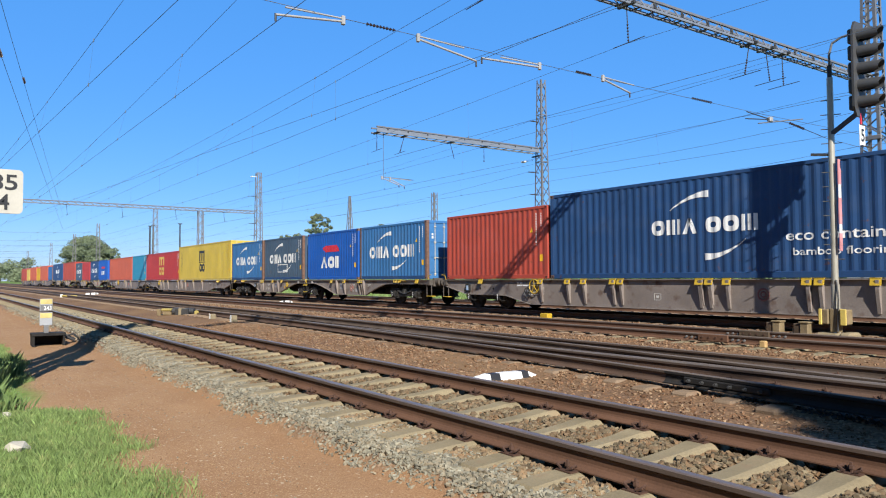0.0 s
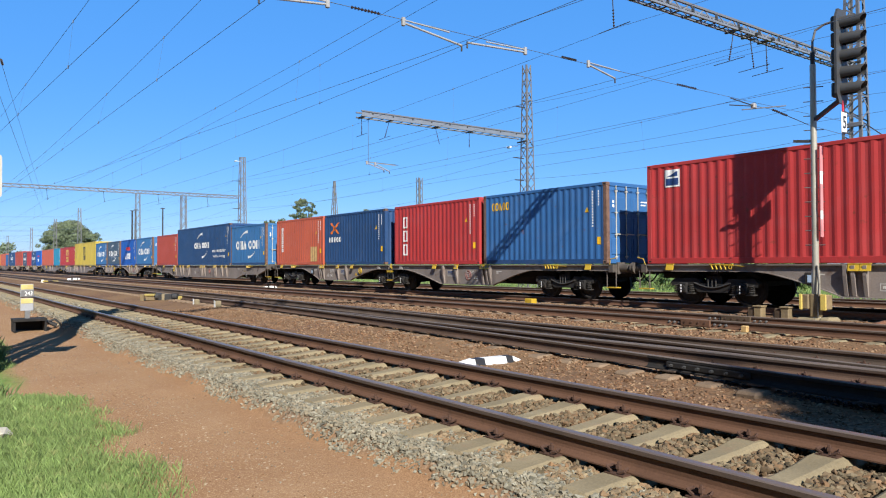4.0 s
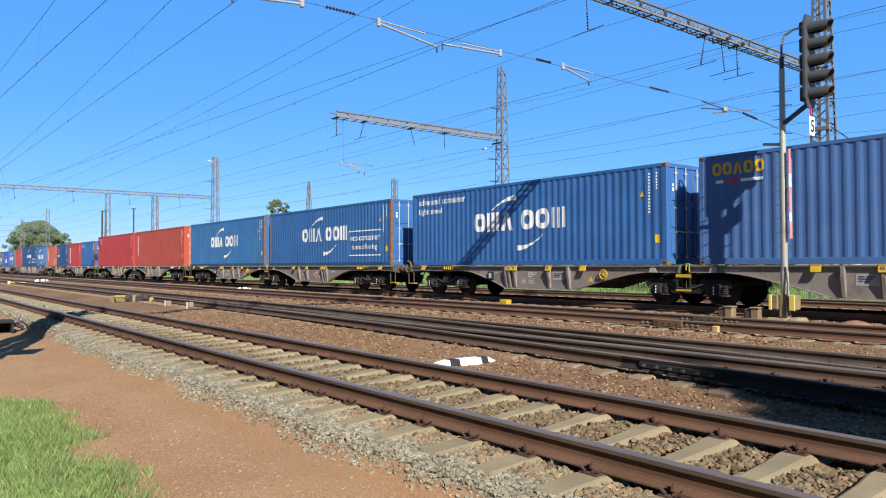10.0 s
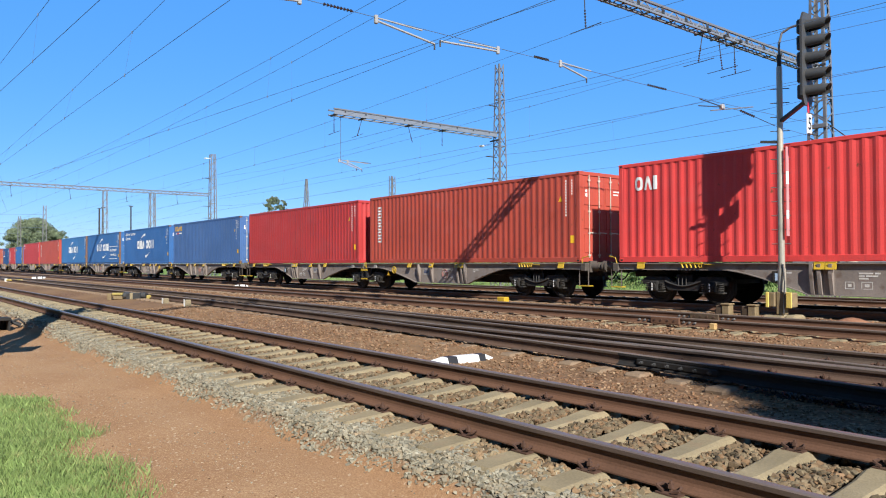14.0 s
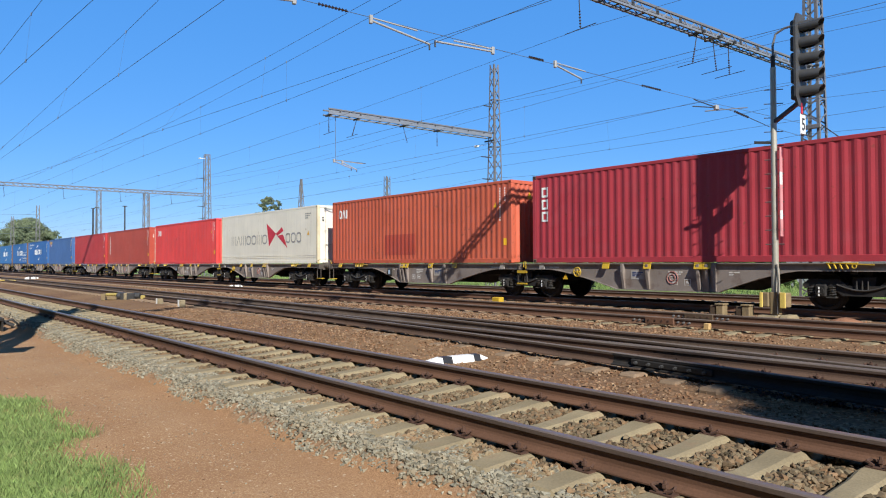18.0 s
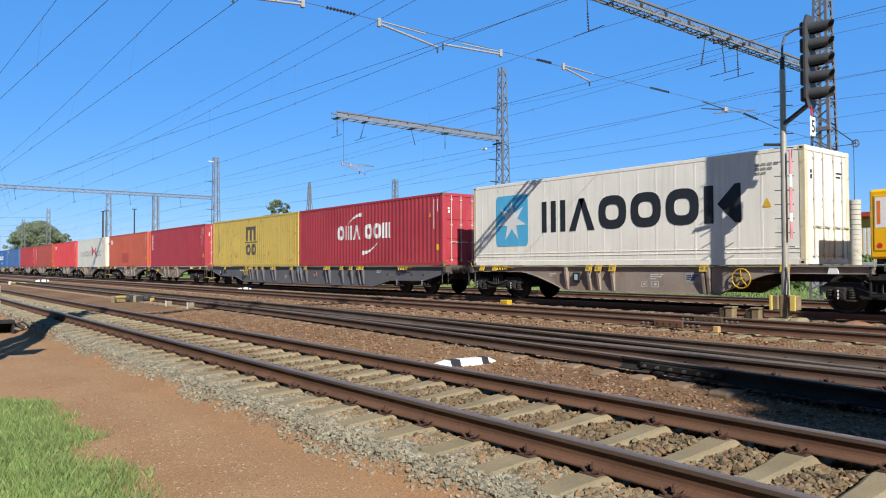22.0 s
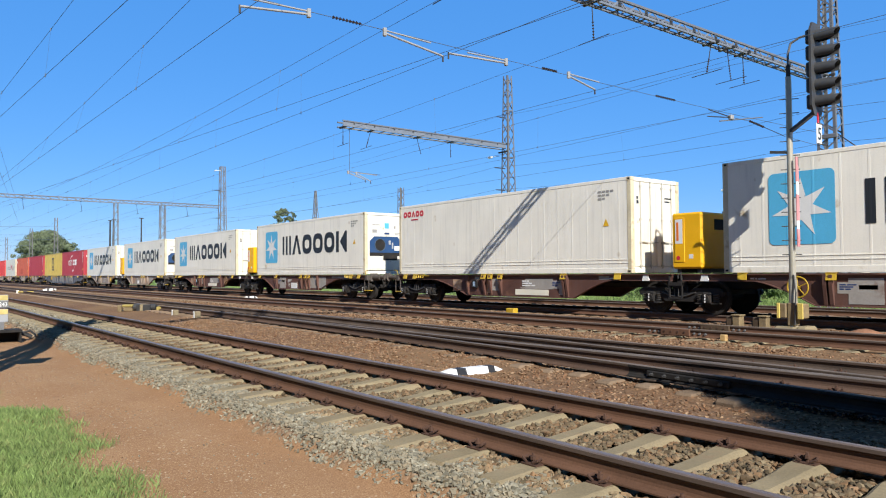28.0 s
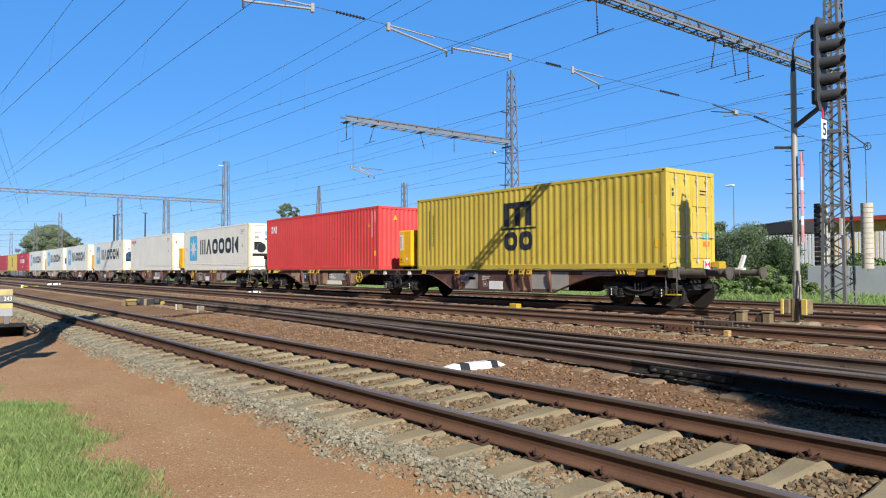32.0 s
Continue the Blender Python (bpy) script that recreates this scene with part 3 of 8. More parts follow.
rng = np.random.default_rng(5)
for n, yc in enumerate(TRACKS):
    tr = thing(f"track_{n + 1}", ("straight railway track on concrete sleepers with rusty rails", "railway turnout with dark greasy rails on sleepers",
               "straight rusty track on buried sleepers", "main track under the container train", "track behind the train, rusty rails")[n], "track", pose(0, yc, 0), kind="structure")
    for s in (-0.7535, 0.7535):
        top = M["rail_top"] if n in (0, 3) else M["rail_top_dull"]
        side = M["rail_dark" if s > 0 else "rail_brown"] if n == 1 else M["rail"]
        part("rail", rail_mesh([(x, s) for x in (-900, -300, -100, -40, -15, 0, 20, 90)]), [side, top, M["rail_side"]], tr, smooth=False)
    near, far = [], []
    for k in range(710):
        x = 8.35 - 0.6 * k
        lim = (-62, -26, -32, -34, -16)[n]
        if x > lim:
            near.append(x)
        elif x > -260:
            far.append(x)
    if n == 4:
        near, far = [], near + far
    for x in near:
        part("sleeper", SLEEPER if n == 0 or n == 2 and x > -12 else DUSTY, None, tr, at=pose(x + rng.uniform(-0.012, 0.012), rng.uniform(-0.015, 0.015), (0 if n == 0 else -0.02) + rng.uniform(-0.004, 0.004), 0, 0, rng.uniform(-0.5, 0.5)))
        if n == 0 and x > -21 or n == 1 and x > -12:
            for s, t in ((-0.7535, 0), (-0.7535, 180), (0.7535, 0), (0.7535, 180)):
                part("rail_clip", CLIP, None, tr, at=pose(x, s, 0, 0, 0, t))
    if far:
        tagged(part("sleepers_beyond", stuff_of(SLEEPER, [(x, 0, 1) for x in far], "sleepers_beyond", M["concrete"] if n == 0 else M["dusty_concrete"]), None, tr), kind="stuff")

# the turnout's diverging rails and check rail
turn = thing("turnout_rails", "dark diverging switch rails bending off a straight track", "switch rails", pose(0, 0, 0), kind="structure")


def bend(x):
    return 0.0 if x < -25 else (x + 25) ** 2 * 0.0024


for y0 in (8.53, 9.93):
    part("switch_rail", rail_mesh([(x, y0 - bend(x)) for x in np.linspace(-25, 5, 31)]), [M["rail_brown" if y0 < 9 else "rail_dark"], M["rail_top_dull"], M["rail_dark"]], turn)
# black sheet over the nearest switch rail's side: cast shade painted as colour
greasy = Mesh()
for k in range(16):
    x = -5.9 + 0.5 * k
    for p in ((-0.039, -0.010), (-0.039, -0.038), (-0.019, -0.050), (-0.0165, -0.106), (-0.043, -0.135), (-0.079, -0.146), (-0.079, -0.162)):
        greasy.v.append((x, 8.53 - bend(x) + p[0], p[1]))
greasy.f = [(7 * k + i, 7 * k + 7 + i, 7 * k + 8 + i, 7 * k + 1 + i) for k in range(15) for i in range(6)]
greasy.s = [0] * len(greasy.f)
part("greased_side", greasy, M["undergear"], turn, "grease-blackened side of the nearest switch rail")
part("check_rail", rail_mesh([(x, 8.60 - 0.02 * abs(x + 6)) for x in np.linspace(-10, -1.0, 10)]), [M["rail_dark"], M["rail_top_dull"], M["rail_dark"]], turn)
for x in np.arange(-11.5, 2, 1.2):
    part("slide_plate", Mesh().box(x - 0.09, x + 0.09, 8.41 - bend(x), 8.95 - bend(x), -0.165, -0.150), M["rail_dark"], turn)
# the long turnout sleepers reach out beyond the nearest rail
for x in np.arange(2.35 - 0.6 * 34, -4.0, 0.6):
    y = 8.53 - bend(x)
    part("sleeper", Mesh().slab(x - 0.13, x + 0.13, y - 0.34 - 0.05 * math.sin(x * 7), 8.4, -0.36, -0.200 - 0.008 * math.sin(x * 5), 0.03), M["dusty_concrete"], turn)
# fishplated joint of the third track
for y, mk, lab in ((13.2265, "rail", "rusty fishplate bolted across a rail joint"), (14.7335, "wood", "olive-brown insulated fishplate across a rail joint")):
    joint = thing("fishplate_joint", lab, "fishplate", pose(-8.97, y, 0), "fishplates")
    fp = part("fishplate", Mesh().slab(-0.35, 0.35, -0.085, -0.036, -0.15, -0.008, 0.01), M[mk], joint)
    for k in range(6):
        x = -0.66 + 0.13 * k + (0.7 if k > 2 else 0)
        part("bolt", Mesh().rod((x, -0.06, -0.09), (x, -0.008, -0.09), 0.022, 6), M["galv"], joint)
    for k in range(4):
        part("plate_bolt", Mesh().rod((-0.24 + 0.16 * k, -0.10, -0.07), (-0.24 + 0.16 * k, -0.084, -0.07), 0.02, 6), M["clip"], fp)
joint = thing("fishplate_joint", "dark greasy fishplate with six bolts across a rail joint", "fishplate", pose(-4.99, 7.565, 0, 0, 0, -5.5), "fishplates")
# near-black plate: the shade over this joint is put into its colour
fp = part("fishplate", Mesh().slab(-0.6, 0.6, -0.050, -0.012, -0.132, -0.048, 0.014), M["undergear"], joint)
for k in range(6):
    x = -0.5 + 0.2 * k
    part("bolt", Mesh().rod((x, -0.095, -0.09), (x, -0.050, -0.09), 0.022, 6).rod((x, -0.11, -0.09), (x, -0.095, -0.09), 0.012, 6), M["iron"], fp)

# ---- ballast stones and grass ----


def ico():
    p = (1 + 5 ** 0.5) / 2
    v = np.array([(-1, p, 0), (1, p, 0), (-1, -p, 0), (1, -p, 0), (0, -1, p), (0, 1, p), (0, -1, -p), (0, 1, -p), (p, 0, -1), (p, 0, 1), (-p, 0, -1), (-p, 0, 1)], float)
    v /= np.linalg.norm(v[0])
    f = [(0, 11, 5), (0, 5, 1), (0, 1, 7), (0, 7, 10), (0, 10, 11), (1, 5, 9), (5, 11, 4), (11, 10, 2), (10, 7, 6), (7, 1, 8),
         (3, 9, 4), (3, 4, 2), (3, 2, 6), (3, 6, 8), (3, 8, 9), (4, 9, 5), (2, 4, 11), (6, 2, 10), (8, 6, 7), (9, 8, 1)]
    return v, np.array(f)


def chunk():
    """A squarish chunk of stone: eight corners, twelve faces."""
    v = np.array([(x, y, z) for z in (-0.62, 0.62) for y in (-0.66, 0.66) for x in (-0.72, 0.72)], float)
    v[:4] *= (1.1, 0.8, 1.0)
    v[4:] *= (0.75, 1.0, 1.0)
    f = [(0, 2, 3), (0, 3, 1), (4, 5, 7), (4, 7, 6), (0, 1, 5), (0, 5, 4), (2, 6, 7), (2, 7, 3), (0, 4, 6), (0, 6, 2), (1, 3, 7), (1, 7, 5)]
    return v, np.array(f)


def raw_mesh(name, verts, faces, mat):
    """A mesh of many equal polygons, from arrays."""
    me = bpy.data.meshes.new(name)
    k = faces.shape[1]
    me.vertices.add(len(verts))
    me.vertices.foreach_set("co", verts.astype(np.float32).ravel())
    me.loops.add(faces.size)
    me.loops.foreach_set("vertex_index", faces.astype(np.int32).ravel())
    me.polygons.add(len(faces))
    me.polygons.foreach_set("loop_start", np.arange(0, faces.size, k, dtype=np.int32))
    me.materials.append(mat)
    me.shade_flat()
    me.update(calc_edges=True)
    me.validate()
    return me


def stones(name, count, region, size, mat, label, seed, cover=None, rounder=False):
    r = np.random.default_rng(seed)
    (x0, x1), (y0, y1) = region
    x, y = r.uniform(x0, x1, count * 2), r.uniform(y0, y1, count * 2)
    keep = np.ones(len(x), bool) if cover is None else cover(x, y, r)
    x, y = x[keep][:count], y[keep][:count]
    n = len(x)
    base, faces = ico() if rounder else chunk()
    nv = len(base)
    v = base[None] * (1 + 0.12 * r.standard_normal((n, nv, 1)).clip(-1.6, 1.6))
    for _ in range(5):  # flat broken faces
        d = r.standard_normal((n, 1, 3))
        d /= np.linalg.norm(d, axis=2, keepdims=True)
        over = (v * d).sum(-1, keepdims=True) - r.uniform(0.30, 0.62, (n, 1, 1))
        v = v - d * over.clip(0)
    sc = r.uniform(size[0], size[1], (n, 1)) * r.uniform(0.7, 1.3, (n, 3))
    sc[:, 2] *= 0.7
    v = v * sc[:, None]
    a, b = r.uniform(0, 2 * math.pi, n), r.normal(0, 0.5, n)
    ca, sa, cb, sb = np.cos(a), np.sin(a), np.cos(b), np.sin(b)
    rot = np.zeros((n, 3, 3))
    rot[:, 0, 0], rot[:, 0, 1], rot[:, 0, 2] = ca * cb, -sa, ca * sb
    rot[:, 1, 0], rot[:, 1, 1], rot[:, 1, 2] = sa * cb, ca, sa * sb
    rot[:, 2, 0], rot[:, 2, 2] = -sb, cb
    v = np.einsum("nij,nkj->nki", rot, v)
    z = np.interp(y, [p[0] for p in PROFILE], [p[1] for p in PROFILE]) + r.uniform(-0.5, 0.6, n) * sc[:, 2]
    v += np.stack([x, y, z], -1)[:, None]
    f = (faces[None] + nv * np.arange(n)[:, None, None]).reshape(-1, 3)
    return solid(name, raw_mesh(name, v.reshape(-1, 3), f, mat), None, label, "ballast", kind="stuff")


def cribs(yc):
    """Leaves sleepers and rails free of stones."""
    def cover(x, y, r):
        d = np.abs((x - 2.35 + 0.3) % 0.6 - 0.3)
        on = (d < 0.145) & (np.abs(y - yc) < 1.31)
        rail = (np.abs(np.abs(y - yc) - 0.7535) < 0.09)
        shoulder = (y < 3.2) & (r.uniform(0, 1, len(x)) > (y - 2.88 + 0.035 * np.sin(x * 2.1) + 0.025 * np.sin(x * 9.1)) / 0.24)
        return ~on & ~rail & ~shoulder
    return cover


stones("ballast_shoulder", 22000, ((-17, -1.2), (2.7, 3.45)), (0.014, 0.032), M["stone_grey"], "pale grey crushed stone along the near track", 11, cribs(4.49))
stones("ballast_near", 7000, ((-7, -0.8), (3.05, 3.6)), (0.018, 0.036), M["stone_grey"], "pale grey crushed stone round the sleeper ends", 19, cribs(4.49))
stones("ballast_sandy", 5200, ((-6.5, -0.8), (3.3, 3.78)), (0.020, 0.040), M["stone_sandy"], "yellow-brown crushed stone beside the near rail", 27, cribs(4.49), True)
stones("ballast_bed", 6500, ((-7, -0.8), (3.6, 5.9)), (0.022, 0.045), M["stone_olive"], "grey-brown crushed stone deep between the sleepers", 20, cribs(4.49), True)
stones("ballast_crib", 20000, ((-19, -0.8), (3.4, 5.95)), (0.018, 0.042), M["stone_olive"], "grey-brown crushed stone between the concrete sleepers", 12, cribs(4.49), True)
stones("ballast_far_shoulder", 9000, ((-44, -17), (2.6, 5.9)), (0.028, 0.05), M["stone_grey"], "grey crushed stone further along the near track", 13, cribs(4.49))
stones("ballast_strip", 15000, ((-24, -1.5), (5.85, 8.45)), (0.014, 0.032), M["stone_brown"], "rust-brown ballast strip between two tracks", 14, cribs(9.23))
# a band of darker stones that deepens the cast shade beside the switch rail
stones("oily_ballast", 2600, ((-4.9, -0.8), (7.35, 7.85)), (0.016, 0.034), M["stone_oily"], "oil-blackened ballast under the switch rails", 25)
stones("pale_strip", 3600, ((-15, -2.2), (5.42, 5.86)), (0.014, 0.030), M["stone_grey"], "pale stone along the outer rail of the near track", 26, cribs(4.49))
stones("ballast_turnout", 7000, ((-26, -3), (8.4, 12.9)), (0.02, 0.036), M["stone_brown"], "rust-stained ballast of the turnout", 15, cribs(9.23))
stones("ballast_main", 9000, ((-40, -6), (11.2, 17.6)), (0.025, 0.05), M["stone_brown"], "brown ballast beside the main track", 16, cribs(13.98))
rs = random.Random(77)
single = []
for k in range(7):
    bv, bf = ico()
    sm = Mesh()
    cut = [Vector((rs.gauss(0, 1), rs.gauss(0, 1), rs.gauss(0, 1))).normalized() for _ in range(5)]
    for p in bv:
        q = Vector(p) * rs.uniform(0.85, 1.15)
        for d in cut:
            q -= d * max(0.0, q.dot(d) - 0.55)
        sm.v.append((q.x * 1.2, q.y, q.z * 0.75))
    sm.f, sm.s = [tuple(int(i) for i in q) for q in bf], [0] * len(bf)
    single.append(sm.make("ballast_stone", M["stone_olive"]))
track_one = bpy.data.objects["track_1"]
for k in range(300):
    y = rs.uniform(3.25, 5.75)
    x = -2.0 - 2.6 * rs.random()
    x = 2.35 - 0.6 * round((2.35 - x) / 0.6) + rs.choice((-1, 1)) * rs.uniform(0.17, 0.29)
    if abs(abs(y - 4.49) - 0.7535) < 0.1:
        y += 0.2
    s = rs.uniform(0.018, 0.036)
    part("ballast_stone", single[k % 7], None, track_one, at=pose(x, y - 4.49, -0.225 + 0.3 * s, rs.uniform(-30, 30), rs.uniform(-30, 30), rs.uniform(0, 360)) @ Matrix.Scale(s, 4))
stones("path_pebbles", 2600, ((-16, -2.5), (0.9, 2.95)), (0.003, 0.010), M["stone_brown"], "scattered pebbles on the trodden earth path", 17)
stones("pale_pebbles", 1900, ((-16, -2.5), (0.9, 2.95)), (0.004, 0.012), M["stone_grey"], "pale chips of stone strewn over the earth path", 18)


def grass_blades(name, count, place, height, mat, label, seed, lean=0.5):
    r = np.random.default_rng(seed)
    x, y = place(r, count)
    n = len(x)
    z = np.interp(y, [p[0] for p in PROFILE], [p[1] for p in PROFILE]) - 0.01
    h = r.uniform(*height, n) * (0.6 + 0.8 * r.random(n))
    a, w = r.uniform(0, 2 * math.pi, n), r.uniform(0.0009, 0.0017, n) * max(1.0, height[1] / 0.13)
    l = lean * h * r.uniform(0.2, 1.2, n)
    b = r.uniform(0, 2 * math.pi, n)
    dx, dy = np.cos(a) * w, np.sin(a) * w
    mx, my, tx, ty = np.cos(b) * l * 0.35, np.sin(b) * l * 0.35, np.cos(b) * l, np.sin(b) * l
    v = np.stack([np.stack([x - dx, y - dy, z], -1), np.stack([x + dx, y + dy, z], -1),
                  np.stack([x + mx + dx * 0.7, y + my + dy * 0.7, z + h * 0.6], -1), np.stack([x + tx, y + ty, z + h], -1)], 1)
    f = (np.array([(0, 1, 2, 3)])[None] + 4 * np.arange(n)[:, None, None]).reshape(-1, 4)
    return solid(name, raw_mesh(name, v.reshape(-1, 3), f, mat), None, label, "grass", kind="stuff")


def near_sward(r, count):
    """Dense along the path, thinner further into the meadow behind it."""
    dense = r.random(count) < 0.86
    x = np.where(dense, r.uniform(-21, -3.6, count) + r.exponential(0.9, count) * (r.random(count) < 0.12), r.uniform(-24, 6, count))
    y = np.where(dense, r.uniform(-0.1, 1.95, count) - r.exponential(0.8, count) * (r.random(count) < 0.2), r.uniform(-4, 1.95, count))
    e = np.array([edge(t) for t in x])
    clump = np.array([noise.noise((t * 1.7, u * 1.7, 4)) for t, u in zip(x, y)])
    inner = ((e + 0.16 + 0.18 * clump - y) / 0.36).clip(0, 1) ** 1.4  # thins out towards the trodden path
    k = r.random(count) < inner * (0.85 + 0.7 * clump)
    return x[k], y[k]


def weed_patch(r, count):
    """A dense stand of weeds on the verge below the near mast."""
    x, y = r.uniform(-16, -10.2, count), r.uniform(-0.4, 1.4, count)
    e = np.array([edge(t) for t in x])
    clump = np.array([noise.noise((t * 2.3, u * 2.3, 9)) for t, u in zip(x, y)])
    k = (y < e - 0.08 + 0.25 * clump) & (r.random(count) < 0.6 + 1.2 * clump)
    return x[k], y[k]


def far_sward(r, count):
    x, y = r.uniform(-75, -5, count), r.uniform(25.9, 35.5, count)
    return x, y


grass_blades("grass_weeds", 30000, weed_patch, (0.09, 0.25), M["leaf_light"], "tall shaded weeds below the mast beside the path", 24, 0.6)
grass_blades("grass_tufts", 110000, near_sward, (0.04, 0.09), M["grass"], "taller tufts of fresh grass beside the path", 23, 0.5)
grass_blades("grass_verge", 330000, near_sward, (0.03, 0.075), M["grass"], "fresh green tufted grass beside the path", 21)
grass_blades("grass_bank", 26000, far_sward, (0.10, 0.26), M["grass"], "tall green grass behind the tracks", 22)
for x, y, s in ((-7.98, 0.66, 0.14), (-8.06, 0.42, 0.11), (-10.05, 0.72, 0.08), (-10.2, 0.95, 0.05)):
    rock = Mesh()
    bv, bf = ico()
    rr = np.random.default_rng(int(s * 1000))
    rock.add([tuple(p) for p in bv * s * rr.uniform(0.7, 1.2, (12, 1)) * (1.5, 0.9, 0.55)], [tuple(q) for q in bf])
    solid("rock", rock, M["rough_concrete"], "pale lump of stone half sunk in the grass", "rock", pose(x, y, -0.42, 0, 0, 40 * s), "rocks")


# ---- the train ----
TRAIN_Y, DECK = 18.72, 1.155
MOVING = []  # things that roll with the train


def rolled(t):
    """How far the train has still to roll, at t seconds, to where it stands at the end."""
    s = lambda u: 10.81 * (u - 16) + 2.07 * ((u - 16) / 16) ** 2
    return s(32.0) - s(t)


PITCH = 0.278
CACHE = {}


def cached(key, build):
    if key not in CACHE:
        CACHE[key] = build()
    return CACHE[key]


def corrugation(a, b, deep=0.020, pitch=PITCH):
    """Break points (along, depth) of a corrugated sheet between a and b."""
    n = max(2, round((b - a) / pitch))
    p = (b - a) / n
    pts = [(a, 0.0)]
    for k in range(n):
        x = a + k * p
        pts += [(x + 0.11 * p, 0.0), (x + 0.39 * p, deep), (x + 0.61 * p, deep), (x + 0.89 * p, 0.0)]
    return pts + [(b, 0.0)]


def panel_ribs(a, b, pitch=0.61):
    """Break points of a smooth insulated panel with narrow flat ribs."""
    n = max(2, round((b - a) / pitch))
    p = (b - a) / n
    pts = [(a, 0.0025)]
    for k in range(n):
        x = a + (k + 0.5) * p
        pts += [(x - 0.035, 0.0025), (x - 0.02, 0.0), (x + 0.02, 0.0), (x + 0.035, 0.0025)]
    return pts + [(b, 0.0025)]


def sheet(pts, z0, z1, y, s, axis="x"):
    """A folded sheet with some thickness; s = -1 faces -y (or -x)."""
    m = Mesh()
    for back in (0.0, 0.004):
        for x, d in pts:
            o = y - s * (d + back)
            m.v += [(x, o, z0), (x, o, z1)] if axis == "x" else [(o, x, z0), (o, x, z1)]
    n = len(pts)
    for k in range(n - 1):
        a = 2 * k
        m.f.append((a, a + 2, a + 3, a + 1))
    m.s = [0] * len(m.f)
    return m


def conform(polys, pts, y, s=-1, lift=0.004):
    """Lays flat convex polygons (x, z) on the folded sheet, cut at its folds."""
    m = Mesh()
    bx = [p[0] for p in pts]
    bd = [p[1] for p in pts]
    for poly in polys:
        lo, hi = min(p[0] for p in poly), max(p[0] for p in poly)
        cuts = [c for c in bx if lo < c < hi]
        stops = [lo] + cuts + [hi]
        for a, b in zip(stops, stops[1:]):
            cur = list(poly)
            for lim, sign in ((a, 1), (b, -1)):
                nxt = []
                for i, p in enumerate(cur):
                    q = cur[(i + 1) % len(cur)]
                    ip, iq = sign * (p[0] - lim) >= -1e-9, sign * (q[0] - lim) >= -1e-9
                    if ip:
                        nxt.append(p)
                    if ip != iq:
                        t = (lim - p[0]) / (q[0] - p[0])
                        nxt.append((lim, p[1] + t * (q[1] - p[1])))
                cur = nxt
                if len(cur) < 3:
                    break
            if len(cur) >= 3:
                n = len(m.v)
                m.v += [(x, y - s * (float(np.interp(x, bx, bd)) - lift), z) for x, z in cur]
                m.f.append(list(range(n, n + len(cur))))
                m.s.append(0)
    return m


def rect(x0, x1, z0, z1):
    return [(x0, z0), (x1, z0), (x1, z1), (x0, z1)]


def frame_of(x0, x1, z0, z1, t):
    return [rect(x0, x1, z0, z0 + t), rect(x0, x1, z1 - t, z1), rect(x0, x0 + t, z0 + t, z1 - t), rect(x1 - t, x1, z0 + t, z1 - t)]


def hoop(x0, x1, z0, z1, t, n=20):
    """A rounded upright ring."""
    cx, cz, rx, rz = (x0 + x1) / 2, (z0 + z1) / 2, (x1 - x0) / 2, (z1 - z0) / 2
    soft = lambda v: math.copysign(abs(v) ** 0.72, v)
    at_ = lambda k, d: (cx + (rx - d) * soft(math.cos(2 * math.pi * k / n)), cz + (rz - d) * soft(math.sin(2 * math.pi * k / n)))
    return [[at_(k, 0), at_(k + 1, 0), at_(k + 1, t), at_(k, t)] for k in range(n)]


def blocks(x0, x1, z0, z1, kinds, stroke=0.28):
    """A brand's lettering as a row of plain shapes: o a hollow block, m three uprights, v a wedge, k a post and wedge, b a bar, space a gap."""
    out = []
    wide = [0.42 if c == " " else 1.0 for c in kinds]
    cell = (x1 - x0) / (sum(wide) - 0.13)
    for k, c in enumerate(kinds):
        a = x0 + sum(wide[:k]) * cell
        b = a + cell * 0.87
        t = (b - a) * stroke
        if c == "o":
            out += hoop(a, b, z0, z1, t)
        elif c == "m":
            q = t * 0.8
            out += [rect(a + (b - a - q) * i / 2, a + (b - a - q) * i / 2 + q, z0, z1) for i in range(3)]
        elif c == "v":
            mid = (a + b) / 2
            out += [[(a, z0), (a + t, z0), (mid + t * 0.4, z1), (mid - t * 0.4, z1)], [(b - t, z0), (b, z0), (mid + t * 0.4, z1), (mid - t * 0.4, z1)]]
        elif c == "k":
            out += [rect(a, a + t, z0, z1), [(a + 1.4 * t, (z0 + z1) / 2), (b - 0.6 * t, z1), (b, z1), (b, z0), (b - 0.6 * t, z0)]]
        elif c == "b":
            out.append(rect(a, a + t * 1.6, z0, z1))
    return out


def swoosh(x0, z0, x1, z1, fat, flip=False):
    """A tapering arc from a thin end to a fat one."""
    out = []
    n = 14
    for k in range(n):
        q = []
        for s in (k / n, (k + 1) / n):
            x = x0 + (x1 - x0) * s
            z = z0 + (z1 - z0) * math.sin(s * math.pi / 2) ** 0.9
            w = 0.03 + fat * s ** 1.3
            q.append((x, z, z - w if not flip else z + w))
        out.append([(q[0][0], q[0][1]), (q[1][0], q[1][1]), (q[1][0], q[1][2]), (q[0][0], q[0][2])])
    return out


